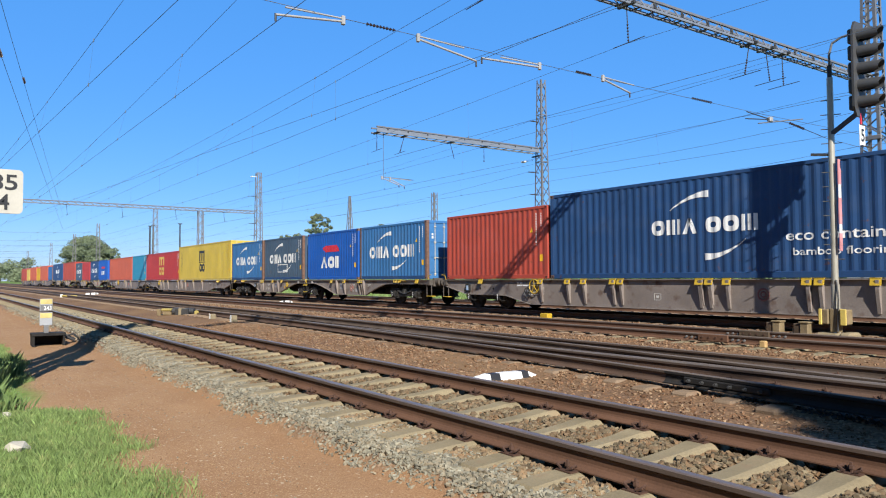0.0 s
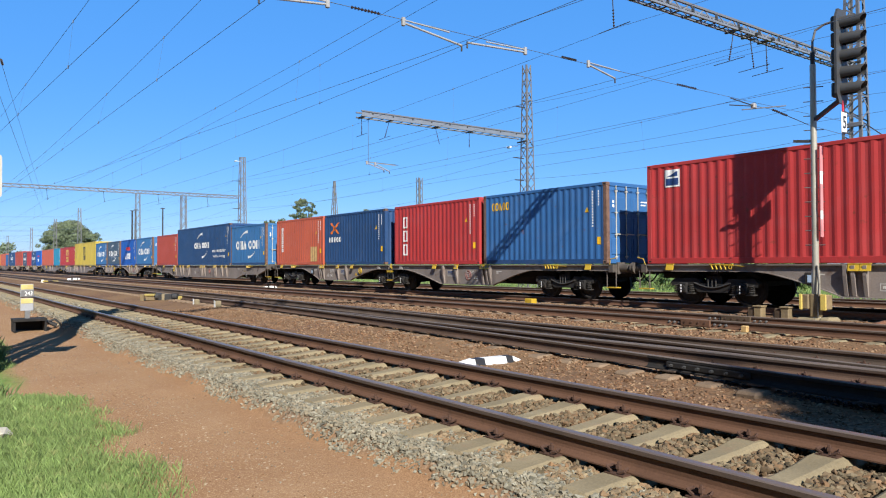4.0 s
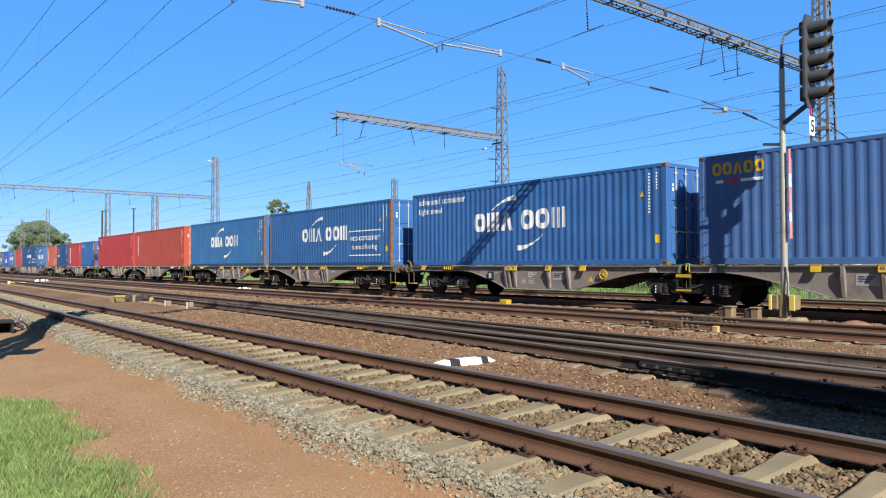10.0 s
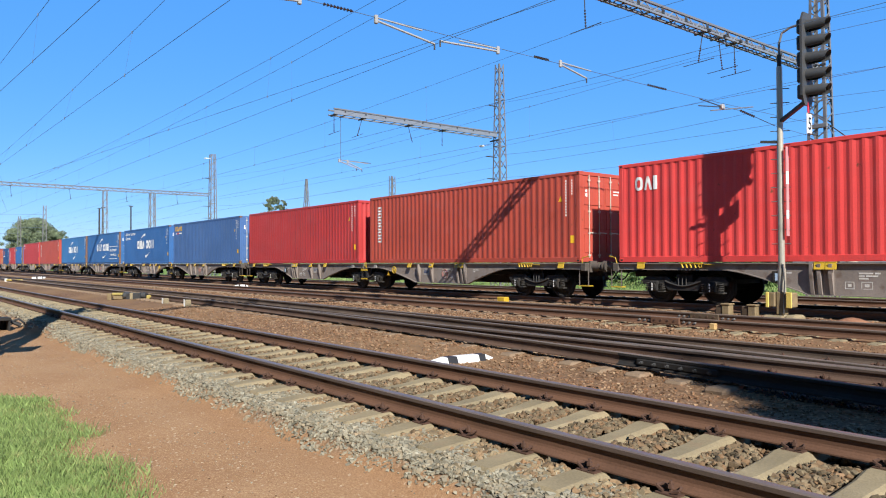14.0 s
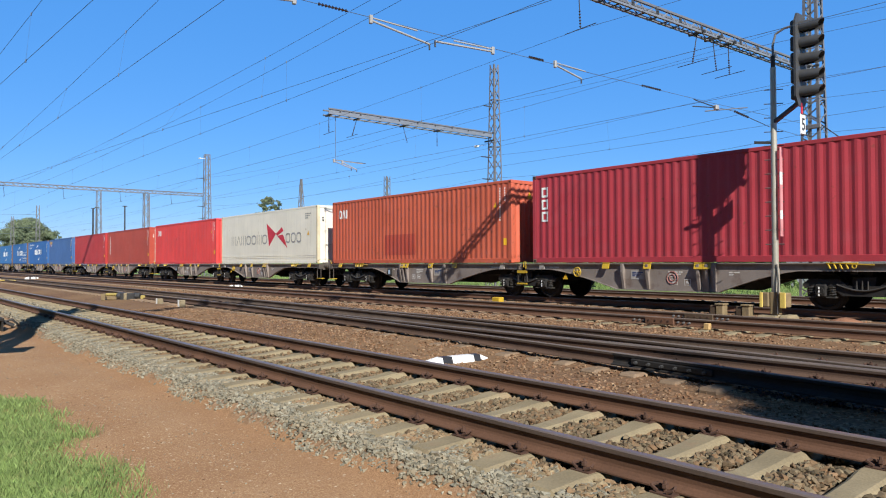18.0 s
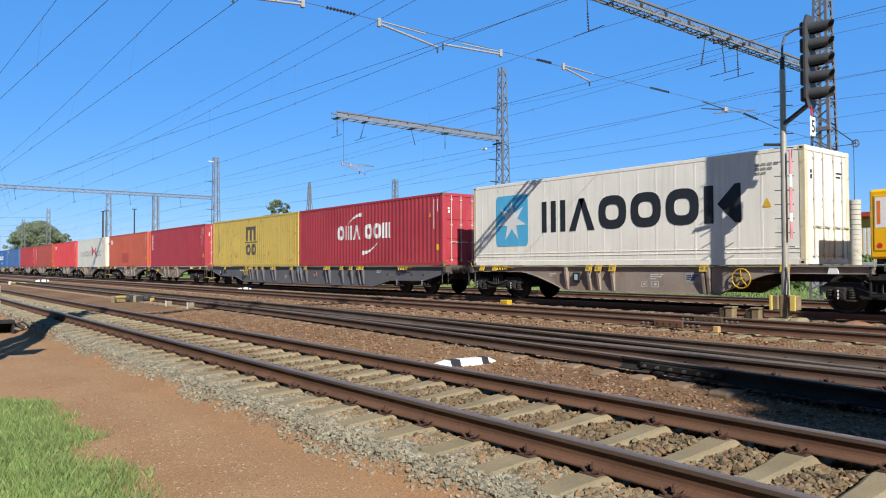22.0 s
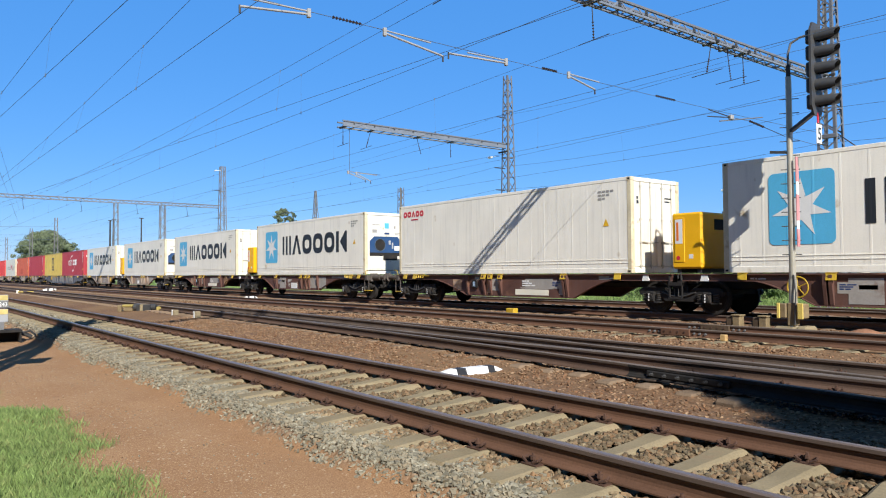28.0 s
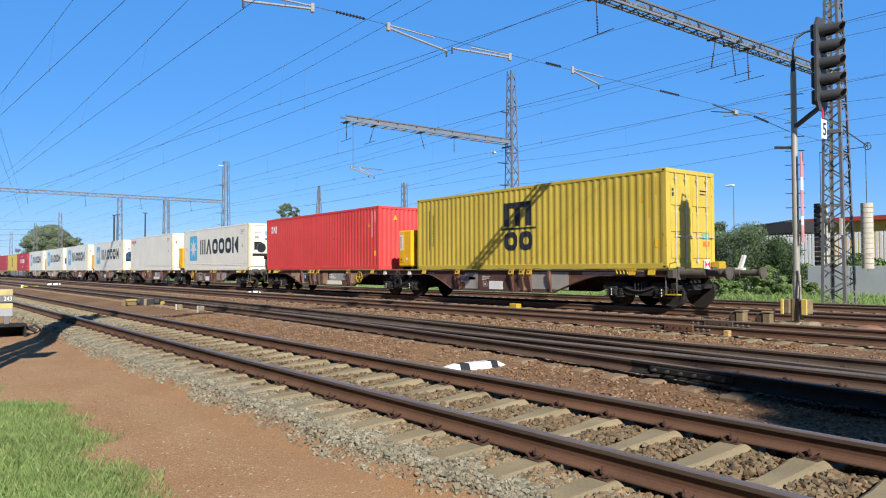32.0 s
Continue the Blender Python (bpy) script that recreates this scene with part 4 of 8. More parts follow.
def words(text, x0, x1, z0, z1):
    """Letters of the built-in font, as triangles that fill a box."""
    cu = bpy.data.curves.new("words", "FONT")
    cu.body = text
    cu.resolution_u, cu.offset = 3, 0.012
    ob = bpy.data.objects.new("words", cu)
    me = bpy.data.meshes.new_from_object(ob)
    co = np.array([v.co for v in me.vertices])
    lo, hi = co.min(0), co.max(0)
    sx, sz = (x1 - x0) / (hi[0] - lo[0]), (z1 - z0) / (hi[1] - lo[1])
    polys = []
    me.calc_loop_triangles()
    for tri in me.loop_triangles:
        polys.append([(x0 + (co[i][0] - lo[0]) * sx, z0 + (co[i][1] - lo[1]) * sz) for i in tri.vertices])
    bpy.data.objects.remove(ob)
    bpy.data.curves.remove(cu)
    bpy.data.meshes.remove(me)
    return polys


def triple_arc(letters, arc1, arc2):
    """White brand blocks between two arcs."""
    return [("white_mark", "logo_block", blocks(*letters, "omv oom", 0.3)), ("white_mark", "logo_arc", swoosh(*arc1, 0.17) + swoosh(*arc2, 0.17, True))]


BIG_ARC = lambda dx=0.0: triple_arc((3.9 + dx, 8.4 + dx, 1.22, 1.90), (4.85 + dx, 1.98, 6.12 + dx, 2.45), (7.4 + dx, 1.02, 6.15 + dx, 0.50))
SMALL_ARC = triple_arc((1.0, 5.05, 1.02, 1.58), (1.76, 1.80, 3.04, 2.26), (4.35, 0.86, 3.1, 0.42))


def star_sign(x0, x1, z0, z1):
    """A pale blue rounded square with a white seven-pointed star."""
    cx, cz, r = (x0 + x1) / 2, (z0 + z1) / 2, 0.14
    blue = [rect(x0 + r, x1 - r, z0, z1), rect(x0, x0 + r, z0 + r, z1 - r), rect(x1 - r, x1, z0 + r, z1 - r)]
    for sx, sz, ax, az in ((-1, -1, x0 + r, z0 + r), (1, -1, x1 - r, z0 + r), (-1, 1, x0 + r, z1 - r), (1, 1, x1 - r, z1 - r)):
        blue.append([(ax, az)] + [(ax + sx * r * math.cos(u), az + sz * r * math.sin(u)) for u in (0, 0.4, 0.8, 1.2, math.pi / 2)])
    star = []
    ro, ri = 0.46 * (x1 - x0), 0.18 * (x1 - x0)
    for k in range(7):
        u = math.pi / 2 + 2 * math.pi * k / 7
        d = math.pi / 7
        star.append([(cx, cz), (cx + ri * math.cos(u - d), cz + ri * math.sin(u - d)), (cx + ro * math.cos(u), cz + ro * math.sin(u)), (cx + ri * math.cos(u + d), cz + ri * math.sin(u + d))])
    return [("sky_blue_mark", "logo_panel", blue), ("white_mark", "logo_star", star, 0.009)]


STAR = star_sign(1.25, 2.85, 0.68, 2.46) + [("black_mark", "lettering", blocks(3.5, 10.55, 1.10, 2.12, "mvoook", 0.26))]
TRIAD = lambda mat="black_mark", dx=0.0: [(mat, "logo", [rect(5.35 + dx, 6.75 + dx, 2.16, 2.36), rect(5.35 + dx, 5.62 + dx, 1.52, 2.16), rect(5.92 + dx, 6.19 + dx, 1.52, 2.16), rect(6.48 + dx, 6.75 + dx, 1.52, 2.16),
          rect(5.2 + dx, 6.95 + dx, 1.40, 1.46)] + hoop(5.38 + dx, 6.04 + dx, 0.66, 1.32, 0.19) + hoop(6.14 + dx, 6.80 + dx, 0.66, 1.32, 0.19)),
          (mat, "lettering", [rect(0.80, 0.86, 0.80 + 0.115 * k, 0.86 + 0.115 * k) for k in range(14)] + [rect(1.06, 1.12, 0.95 + 0.115 * k, 1.01 + 0.115 * k) for k in range(11)])]
DOWN = lambda x, z0, z1, n, w=0.26: [("white_mark", "lettering", sum([frame_of(x, x + w, z0 + (z1 - z0) * k / n, z0 + (z1 - z0) * (k + 0.82) / n, 0.07) for k in range(n)], []))]
CORNER = lambda mat="white_mark", n="ovb": [(mat, "logo", blocks(0.58, 1.48, 2.08, 2.48, n, 0.3))]


def plate_marks(L, H, pale=""):
    """Serial number, weights and warning stickers near the right end, as bars."""
    col = {"": "white_mark", "w": "black_mark", "y": "amber"}[pale]
    x = L - 0.95
    if pale == "w":
        return [("grey_mark", "serial_lettering", [rect(x - 0.3 + 0.16 * i, x - 0.18 + 0.16 * i, H - 0.40 - 0.11 * k, H - 0.34 - 0.11 * k) for k in range(3) for i in range(4 - k)]),
                ("yellow_mark", "warning_sticker", [[(x - 0.12, 1.45), (x + 0.12, 1.45), (x, 1.68)]])]
    a, b = L - 0.62, L - 0.36
    return [(col, "serial_lettering", [rect(a, a + 0.055, H - 0.30 - 0.092 * k, H - 0.245 - 0.092 * k) for k in range(13)] + [rect(b, b + 0.04, H - 0.30 - 0.085 * k, H - 0.25 - 0.085 * k) for k in range(6)]),
            ("yellow_mark", "warning_sticker", [[(a - 0.30, H - 0.92), (a - 0.12, H - 0.92), (a - 0.21, H - 0.74)], rect(b - 0.04, b + 0.10, 0.62, 0.86)])]


def add_marks(ob, marks, pts, s=-1):
    for mk in marks:
        groups = joined(mk[2]) if mk[1] not in ("serial_lettering", "lettering", "logo_panel", "logo_star") else [mk[2]]
        for g_ in groups:
            p_ = part(mk[1], conform(g_, pts, s * 1.219, s, mk[3] if len(mk) > 3 else 0.004), M[mk[0]], ob)
            if mk[1] in ("serial_lettering", "lettering"):
                p_["kind"] = "stuff"


def joined(polys):
    """Groups polygons that share corners."""
    left = [(p, {(round(x, 4), round(z, 4)) for x, z in p}) for p in polys]
    out = []
    while left:
        p, keys = left.pop()
        grp, more = [p], True
        while more:
            more = False
            for q in list(left):
                if q[1] & keys:
                    grp.append(q[0])
                    keys |= q[1]
                    left.remove(q)
                    more = True
        out.append(grp)
    return out


def container(kind, colour, X, marks=(), end="door", label="", extra=True):
    """A box container whose left lower corner stands at X on the deck. end: what closes its right-hand end."""
    L, H = {"20": (6.058, 2.591), "40": (12.192, 2.896), "45": (13.716, 2.896), "40r": (12.192, 2.896), "40s": (12.192, 2.591)}[kind]
    reefer = kind == "40r"
    mat = M[colour]
    ob = thing("refrigerated_container" if reefer else "shipping_container", label, "container", pose(X, TRAIN_Y, DECK), "containers of the train")
    W, P = 1.219, 0.15
    pts = panel_ribs(P, L - P) if reefer else corrugation(P, L - P)
    for s in (-1, 1):
        part("side_wall", cached((kind, colour, "side", s), lambda: sheet(pts, 0.16, H - 0.1, s * (W - 0.006), s).make("side_wall", mat)), None, ob)
        part("top_rail", cached((kind, colour, "top", s), lambda: Mesh().slab(P, L - P, s * W - 0.03 * (s + 1), s * W + 0.03 * (1 - s), H - 0.1, H, 0.008).make("top_rail", mat)), None, ob)

        def bottom():
            m = Mesh().slab(P, L - P, s * W - 0.025 * (s + 1), s * W + 0.025 * (1 - s), 0.0, 0.16, 0.006)
            if reefer:
                for zz in (0.30, 0.40):
                    m.box(P, L - P, s * (W - 0.004) - 0.006, s * (W - 0.004) + 0.006, zz, zz + 0.02)
            elif L < 7 or kind == "40":
                for fx in (L / 2 - 1.05, L / 2 + 0.69):
                    m.box(fx, fx + 0.36, s * W - 0.004, s * W + 0.004, 0.02, 0.12)
            # blue boxes get a navy rail: dirt and shade of the recess as colour
            return m.make("bottom_rail", M["navy"] if colour in ("blue", "steel_blue", "grey_blue") else mat)
        part("bottom_rail", cached((kind, colour, "bottom", s), bottom), None, ob)
    post = cached((H, colour, "post"), lambda: Mesh().slab(0, P, -W, -W + 0.15, 0.118, H - 0.118, 0.012).make("corner_post", M["casting"] if colour in ("blue", "steel_blue", "grey_blue") else M["stained_post"] if reefer else mat))
    cast = cached((colour, "cast"), lambda: Mesh().slab(0, 0.178, -W - 0.003, -W + 0.162, 0, 0.118, 0.012).box(0.05, 0.13, -W - 0.006, -W, 0.035, 0.085, 1).make("corner_casting", [M["stained_post"] if reefer else mat if "yellow" in colour or "red" in colour or "orange" in colour else M["casting"], M["undergear"]]))
    for s, x, r in ((-1, 0, 0), (-1, L - P, 0), (1, P, 180), (1, L, 180)):
        part("corner_post", post, None, ob, at=pose(x, 0, 0, 0, 0, r))
        for z in (0, H - 0.118):
            part("corner_casting", cast, None, ob, at=pose((x if r == 0 else x) + (0.028 if r == 180 and x < 1 else -0.028 if r == 0 and x > 1 else 0), 0, z, 0, 0, r))

    def roof():
        m = Mesh()
        p2 = corrugation(P, L - P, 0.02, 0.21)
        m.v = [v for x, d in p2 for v in ((x, -W + 0.06, H - 0.012 - d), (x, W - 0.06, H - 0.012 - d))]
        m.f = [(2 * k, 2 * k + 1, 2 * k + 3, 2 * k + 2) for k in range(len(p2) - 1)]
        m.s = [0] * len(m.f)
        return m.make("roof", mat)
    part("roof", cached((kind, colour, "roof"), roof), None, ob)
    part("floor", cached((kind, "floor"), lambda: Mesh().box(P, L - P, -W + 0.06, W - 0.06, 0.10, 0.15).make("floor", M["undergear"])), None, ob)
    for xx, e in ((L, 1), (0, -1)):
        a_, b_ = (xx - 0.13, xx - 0.004) if e == 1 else (xx + 0.004, xx + 0.13)
        part("end_header", cached((H, L, colour, "header", e), lambda: Mesh().slab(a_, b_, -W + 0.15, W - 0.15, H - 0.125, H - 0.004, 0.008).make("end_header", mat)), None, ob)
        part("end_sill", cached((H, L, colour, "sill", e), lambda: Mesh().slab(a_, b_, -W + 0.15, W - 0.15, 0.01, 0.165, 0.008).make("end_sill", mat)), None, ob)
        face = end if e == 1 else ("wall" if end == "door" else "door")
        if face == "wall":
            q = corrugation(-W + 0.15, W - 0.15, 0.045, 0.25)
            part("end_wall", cached((H, colour, "endwall", L, e), lambda: sheet(q, 0.16, H - 0.12, xx - e * 0.01, e, "y").make("end_wall", mat)), None, ob)
        elif face == "door":
            for a, b in ((-W + 0.15, -0.005), (0.005, W - 0.15)):
                def leaf(a=a, b=b):
                    m = Mesh().box(xx - 0.05 if e == 1 else xx + 0.03, xx - 0.03 if e == 1 else xx + 0.05, a, b, 0.16, H - 0.12)
                    if not reefer:
                        for k in range(3):
                            z = 0.3 + (H - 0.6) * k / 3
                            m.slab(xx - 0.035 if e == 1 else xx + 0.005, xx - 0.005 if e == 1 else xx + 0.035, a + 0.09, b - 0.09, z, z + (H - 0.6) / 3 - 0.16, 0.012)
                    else:
                        m.slab(xx - 0.035 if e == 1 else xx + 0.01, xx - 0.01 if e == 1 else xx + 0.035, a + 0.03, b - 0.03, 0.2, H - 0.16, 0.012)
                    return m.make("door_leaf", M["reefer_end"] if reefer else mat)
                door = part("door_leaf", cached((H, colour, "leaf", L, a, e), leaf), None, ob)
                if e == 1:
                    for f in (0.27, 0.73):
                        y = a + (b - a) * f
                        bar = Mesh().rod((xx + 0.012, y, 0.14), (xx + 0.012, y, H - 0.1), 0.017, 6)
                        for z in (0.2, 0.9, 1.6, H - 0.3):
                            bar.box(xx - 0.005, xx + 0.03, y - 0.05, y + 0.05, z, z + 0.05)
                        bar.bar((xx + 0.03, y, 0.95), (xx + 0.03, y + 0.35, 0.93), 0.03, 0.03)
                        part("locking_bar", bar, M["zinc_bar"], door)
        else:
            unit = part("cooling_unit", Mesh().slab(xx - 0.35, xx - 0.02, -W + 0.16, W - 0.16, 0.2, H - 0.14, 0.02), M["reefer_end"], ob, "cream refrigeration unit with a dark blue fan bay" if X < -60 else "cream refrigeration unit with dark openings")
            part("fan_bay", Mesh().prism([(-0.95, 1.02), (0.85, 1.02), (0.85, 1.55), (0.6, 1.78), (-0.7, 1.78), (-0.95, 1.55)], xx - 0.06, xx - 0.012, "x"), M["navy" if X < -60 else "reefer_end"], unit)
            part("fan", Mesh().rod((xx - 0.02, -0.38, 1.38), (xx - 0.006, -0.38, 1.38), 0.28, 20), M["undergear"], unit)
            part("fan_ring", Mesh().ring((xx - 0.006, -0.38, 1.38), 0.29, 0.02, "x", 20, 5), M["grey_blue"], unit)
            if X > -60:
                part("opening", Mesh().box(xx - 0.02, xx - 0.004, -0.85, -0.35, 1.25, 1.75), M["undergear"], unit)
                part("opening", Mesh().box(xx - 0.02, xx - 0.004, 0.05, 0.45, 0.98, 1.2), M["undergear"], unit)
            part("control_box", Mesh().slab(xx - 0.02, xx + 0.02, 0.42, 0.80, 1.12, 1.34, 0.01), M["white_paint"], unit)
            part("valve", Mesh().slab(xx - 0.02, xx + 0.01, 0.10, 0.22, 1.4, 1.6, 0.01).slab(xx - 0.02, xx + 0.01, 0.28, 0.36, 1.2, 1.5, 0.01), M["wall_concrete"], unit)
            part("compressor_bay", Mesh().box(xx - 0.06, xx - 0.014, -0.95, 0.75, 0.86, 1.02), M["undergear"], unit)
            part("compressor", Mesh().box(xx - 0.06, xx - 0.011, -0.2, 0.6, 0.66, 0.9), M["undergear"], unit)
            part("lower_panel", Mesh().slab(xx - 0.03, xx - 0.008, -0.92, 0.9, 0.26, 0.58, 0.008), M["reefer_end"], unit)
            part("blue_square", Mesh().box(xx - 0.021, xx - 0.014, -0.12, 0.12, 2.16, 2.42), M["sky_blue_mark"], unit)
            part("blue_oval", Mesh().box(xx - 0.021, xx - 0.014, -0.13, 0.15, 1.88, 1.97), M["dark_blue_mark"], unit)
            part("end_lettering", Mesh().box(xx - 0.021, xx - 0.014, 0.45, 0.8, 1.86, 1.9).box(xx - 0.021, xx - 0.014, 0.45, 0.75, 1.94, 1.98).box(xx - 0.021, xx - 0.014, 0.4, 0.5, 2.16, 2.3).box(xx - 0.021, xx - 0.014, -0.8, -0.4, 2.3, 2.34).box(xx - 0.021, xx - 0.014, -0.8, -0.55, 1.95, 2.1), M["grey_mark"], unit)["kind"] = "stuff"
    all_marks = list(marks) + (plate_marks(L, H, "w" if reefer else "y" if "yellow" in colour else "") if extra else [])
    add_marks(ob, all_marks, pts)
    if end == "door" and extra:
        part("end_lettering", Mesh().box(L - 0.002, L + 0.001, 0.45, 0.80, H - 0.60, H - 0.56).box(L - 0.002, L + 0.001, 0.45, 0.70, H - 0.70, H - 0.66).box(L - 0.002, L + 0.001, -0.95, -0.86, H - 0.80, H - 0.70).box(L - 0.002, L + 0.001, -0.95, -0.87, H - 0.66, H - 0.58), M["black_mark"] if reefer or "yellow" in colour else M["white_mark"], ob)["kind"] = "stuff"
    elif end == "wall" and extra:
        part("warning_sticker", Mesh().add([(L + 0.002, -0.45, H - 0.62), (L + 0.002, -0.2, H - 0.62), (L + 0.002, -0.32, H - 0.38)], [(0, 1, 2)]), M["yellow_mark"], ob)
    MOVING.append(ob)
    return ob


def genset(X):
    """A yellow generator box clipped into the gap between two refrigerated containers."""
    ob = thing("generator_set", "bright yellow generator box standing between two containers", "generator", pose(X, TRAIN_Y, DECK), "generators of the train")
    part("housing", Mesh().slab(0, 0.95, -1.12, 1.12, 0.12, 1.68, 0.05), M["genset_yellow"], ob)
    part("service_door", Mesh().slab(0.10, 0.42, -1.135, -1.115, 0.3, 1.55, 0.01), M["genset_yellow"], ob)
    part("vent_grille", Mesh().box(0.951, 0.965, -0.5, 0.1, 1.2, 1.5), M["undergear"], ob)
    sign_ = part("sign", Mesh().box(0.13, 0.36, -1.139, -1.1355, 0.82, 1.5), M["white_mark"], ob, "white sign with an orange bar")
    part("bar", Mesh().box(0.17, 0.24, -1.142, -1.1395, 0.9, 1.42), M["orange_mark"], sign_)
    part("red_dot", Mesh().rod((0.22, -1.14, 0.42), (0.22, -1.135, 0.42), 0.06, 14), M["red_mark"], ob)
    part("sticker", Mesh().box(0.55, 0.68, -1.1235, -1.1205, 0.4, 0.52), M["white_mark"], ob)
    part("exhaust_cap", Mesh().rod((0.7, 0.5, 1.68), (0.7, 0.5, 1.78), 0.08, 10), M["iron"], ob)
    for x in (0.1, 0.72):
        part("skid", Mesh().box(x, x + 0.12, -1.0, 1.0, 0.0, 0.12), M["iron"], ob)
    MOVING.append(ob)


# -- wagons --
def wheelset_mesh():
    m = Mesh()
    for s in (-1, 1):
        y = s * 0.75
        prof = ((s * -0.065, 0.49), (s * -0.045, 0.49), (s * -0.03, 0.465), (s * 0.065, 0.455), (s * 0.065, 0.385), (s * 0.03, 0.36), (s * 0.02, 0.16), (s * 0.08, 0.13), (s * 0.08, 0.0))
        n = 28
        rows = []
        for dy, r in prof:
            rows.append(len(m.v))
            m.v += [(r * math.cos(2 * math.pi * k / n), y + dy, r * math.sin(2 * math.pi * k / n)) for k in range(n)]
        for a, b in zip(rows, rows[1:]):
            for k in range(n):
                j = (k + 1) % n
                m.f.append((a + k, a + j, b + j, b + k) if s < 0 else (b + k, b + j, a + j, a + k))
                m.s.append(0)
        rim = rows[0]
        m.f.append(tuple(rim + k for k in (range(n) if s > 0 else range(n - 1, -1, -1))))
        m.s.append(0)
        # bolts and a paint dash that show the turning
        for k in range(4):
            u = k * math.pi / 2
            m.box(0.25 * math.cos(u) - 0.03, 0.25 * math.cos(u) + 0.03, y + s * 0.02 - 0.012, y + s * 0.02 + 0.018, 0.25 * math.sin(u) - 0.03, 0.25 * math.sin(u) + 0.03)
    m.rod((0, -1.05, 0), (0, 1.05, 0), 0.08, 10)
    return m.make("wheelset", M["wheel"], True)


WHEELSET = wheelset_mesh()


def bogie_mesh():
    m = Mesh()
    for s in (-1, 1):
        y0, y1 = (s * 1.0 - 0.07, s * 1.0 + 0.07)
        m.prism([(-1.35, 0.62), (-1.2, 0.74), (-0.5, 0.74), (-0.35, 0.60), (0.35, 0.60), (0.5, 0.74), (1.2, 0.74), (1.35, 0.62), (1.3, 0.52), (0.65, 0.55), (0.45, 0.36), (-0.45, 0.36), (-0.65, 0.55), (-1.3, 0.52)], y0, y1)
    m.box(-0.25, 0.25, -1.0, 1.0, 0.5, 0.8)
    for x in (-1.25, 1.25):
        m.box(x - 0.06, x + 0.06, -1.0, 1.0, 0.56, 0.68)
    m.rod((0, 0, 0.7), (0, 0, 0.98), 0.3, 14)
    for s in (-1.1, 1.1):
        m.path([(-0.55 + 0.11 * k, s, 0.62 - 0.13 * math.sin(math.pi * k / 10)) for k in range(11)], 0.022, 5, 1)
        for k in (-0.12, 0.0, 0.12):
            m.rod((k, s, 0.5), (k, s, 0.72), 0.014, 5, None, 1)
    for s in (-0.8, 0.8):
        m.box(-0.15, 0.15, s - 0.12, s + 0.12, 0.8, 0.93)
    return m.make("bogie", [M["undergear"], M["spring"]])


def axlebox_mesh():
    m = Mesh()
    m.slab(-0.13, 0.13, -0.11, 0.13, -0.14, 0.16, 0.03)
    m.rod((0, -0.16, 0), (0, -0.10, 0), 0.10, 12)
    for k in range(4):
        u = math.pi / 4 + k * math.pi / 2
        m.rod((0.07 * math.cos(u), -0.175, 0.07 * math.sin(u)), (0.07 * math.cos(u), -0.15, 0.07 * math.sin(u)), 0.014, 6)
    m.rod((0, -0.175, 0), (0, -0.16, 0), 0.035, 8)
    for z in (-0.11, -0.03, 0.05):
        m.box(-0.018, 0.018, -0.180, -0.176, z, z + 0.055, 1)
    return m.make("axle_box", [M["undergear"], M["white_paint"]])


def spring_mesh():
    m = Mesh()
    for x in (0.0,):
        n, turns = 40, 4.5
        pts = [(x + 0.075 * math.cos(2 * math.pi * turns * k / n), 0.075 * math.sin(2 * math.pi * turns * k / n), -0.13 + 0.25 * k / n) for k in range(n + 1)]
        m.path(pts, 0.017, 4)
        m.box(x - 0.10, x + 0.10, -0.10, 0.10, -0.165, -0.135)
    return m.make("coil_spring", M["spring"])


BOGIE, AXLEBOX, SPRING = bogie_mesh(), axlebox_mesh(), spring_mesh()
WHEELSETS = []


def bogie(parent, x):
    b = part("bogie", BOGIE, None, parent, at=pose(x, 0, 0))
    for dx in (-0.9, 0.9):
        w = part("wheelset", WHEELSET, None, b, at=pose(dx, 0, 0.46))
        WHEELSETS.append(w)
        for s, r in ((-1, 0), (1, 180)):
            part("axle_box", AXLEBOX, None, b, at=pose(dx, s * 1.05, 0.46, 0, 0, r))
            for q in (-0.24, 0.24):
                part("coil_spring", SPRING, None, b, at=pose(dx + q, s * 1.06, 0.47))


def smooth_drop(u0, z0, u1, z1, n=7):
    """An S-shaped lower edge between two depths."""
    return [(u0 + (u1 - u0) * k / n, z0 + (z1 - z0) * (k / n) ** 1.35) for k in range(1, n)]


def flap_mesh():
    m = Mesh()
    m.add([(-0.12, -0.13, 0.0), (0.12, -0.13, 0.0), (0.14, -0.20, -0.16), (-0.10, -0.20, -0.16), (-0.12, -0.10, 0.0), (0.12, -0.10, 0.0), (0.14, -0.17, -0.16), (-0.10, -0.17, -0.16)],
          [(3, 2, 1, 0), (4, 5, 6, 7), (0, 1, 5, 4), (2, 3, 7, 6), (1, 2, 6, 5), (3, 0, 4, 7)])
    m.box(-0.125, 0.125, -0.14, 0.0, -0.005, 0.02)
    return m.make("spigot_flap", M["yellow_iron"])


def bracket_mesh():
    m = Mesh()
    for k in range(4):
        m.bar((-0.3 + 0.13 * k, -0.14, 0.0), (-0.24 + 0.13 * k, -0.16, -0.13), 0.035, 0.03)
    m.box(-0.33, 0.35, -0.16, -0.10, -0.01, 0.015)
    m.bar((0.1, -0.15, -0.01), (0.7, -0.15, -0.04), 0.025, 0.02)
    m.ring((0.28, -0.15, -0.07), 0.045, 0.014, "y", 12, 5)
    return m.make("lashing_bracket", M["yellow_iron"])


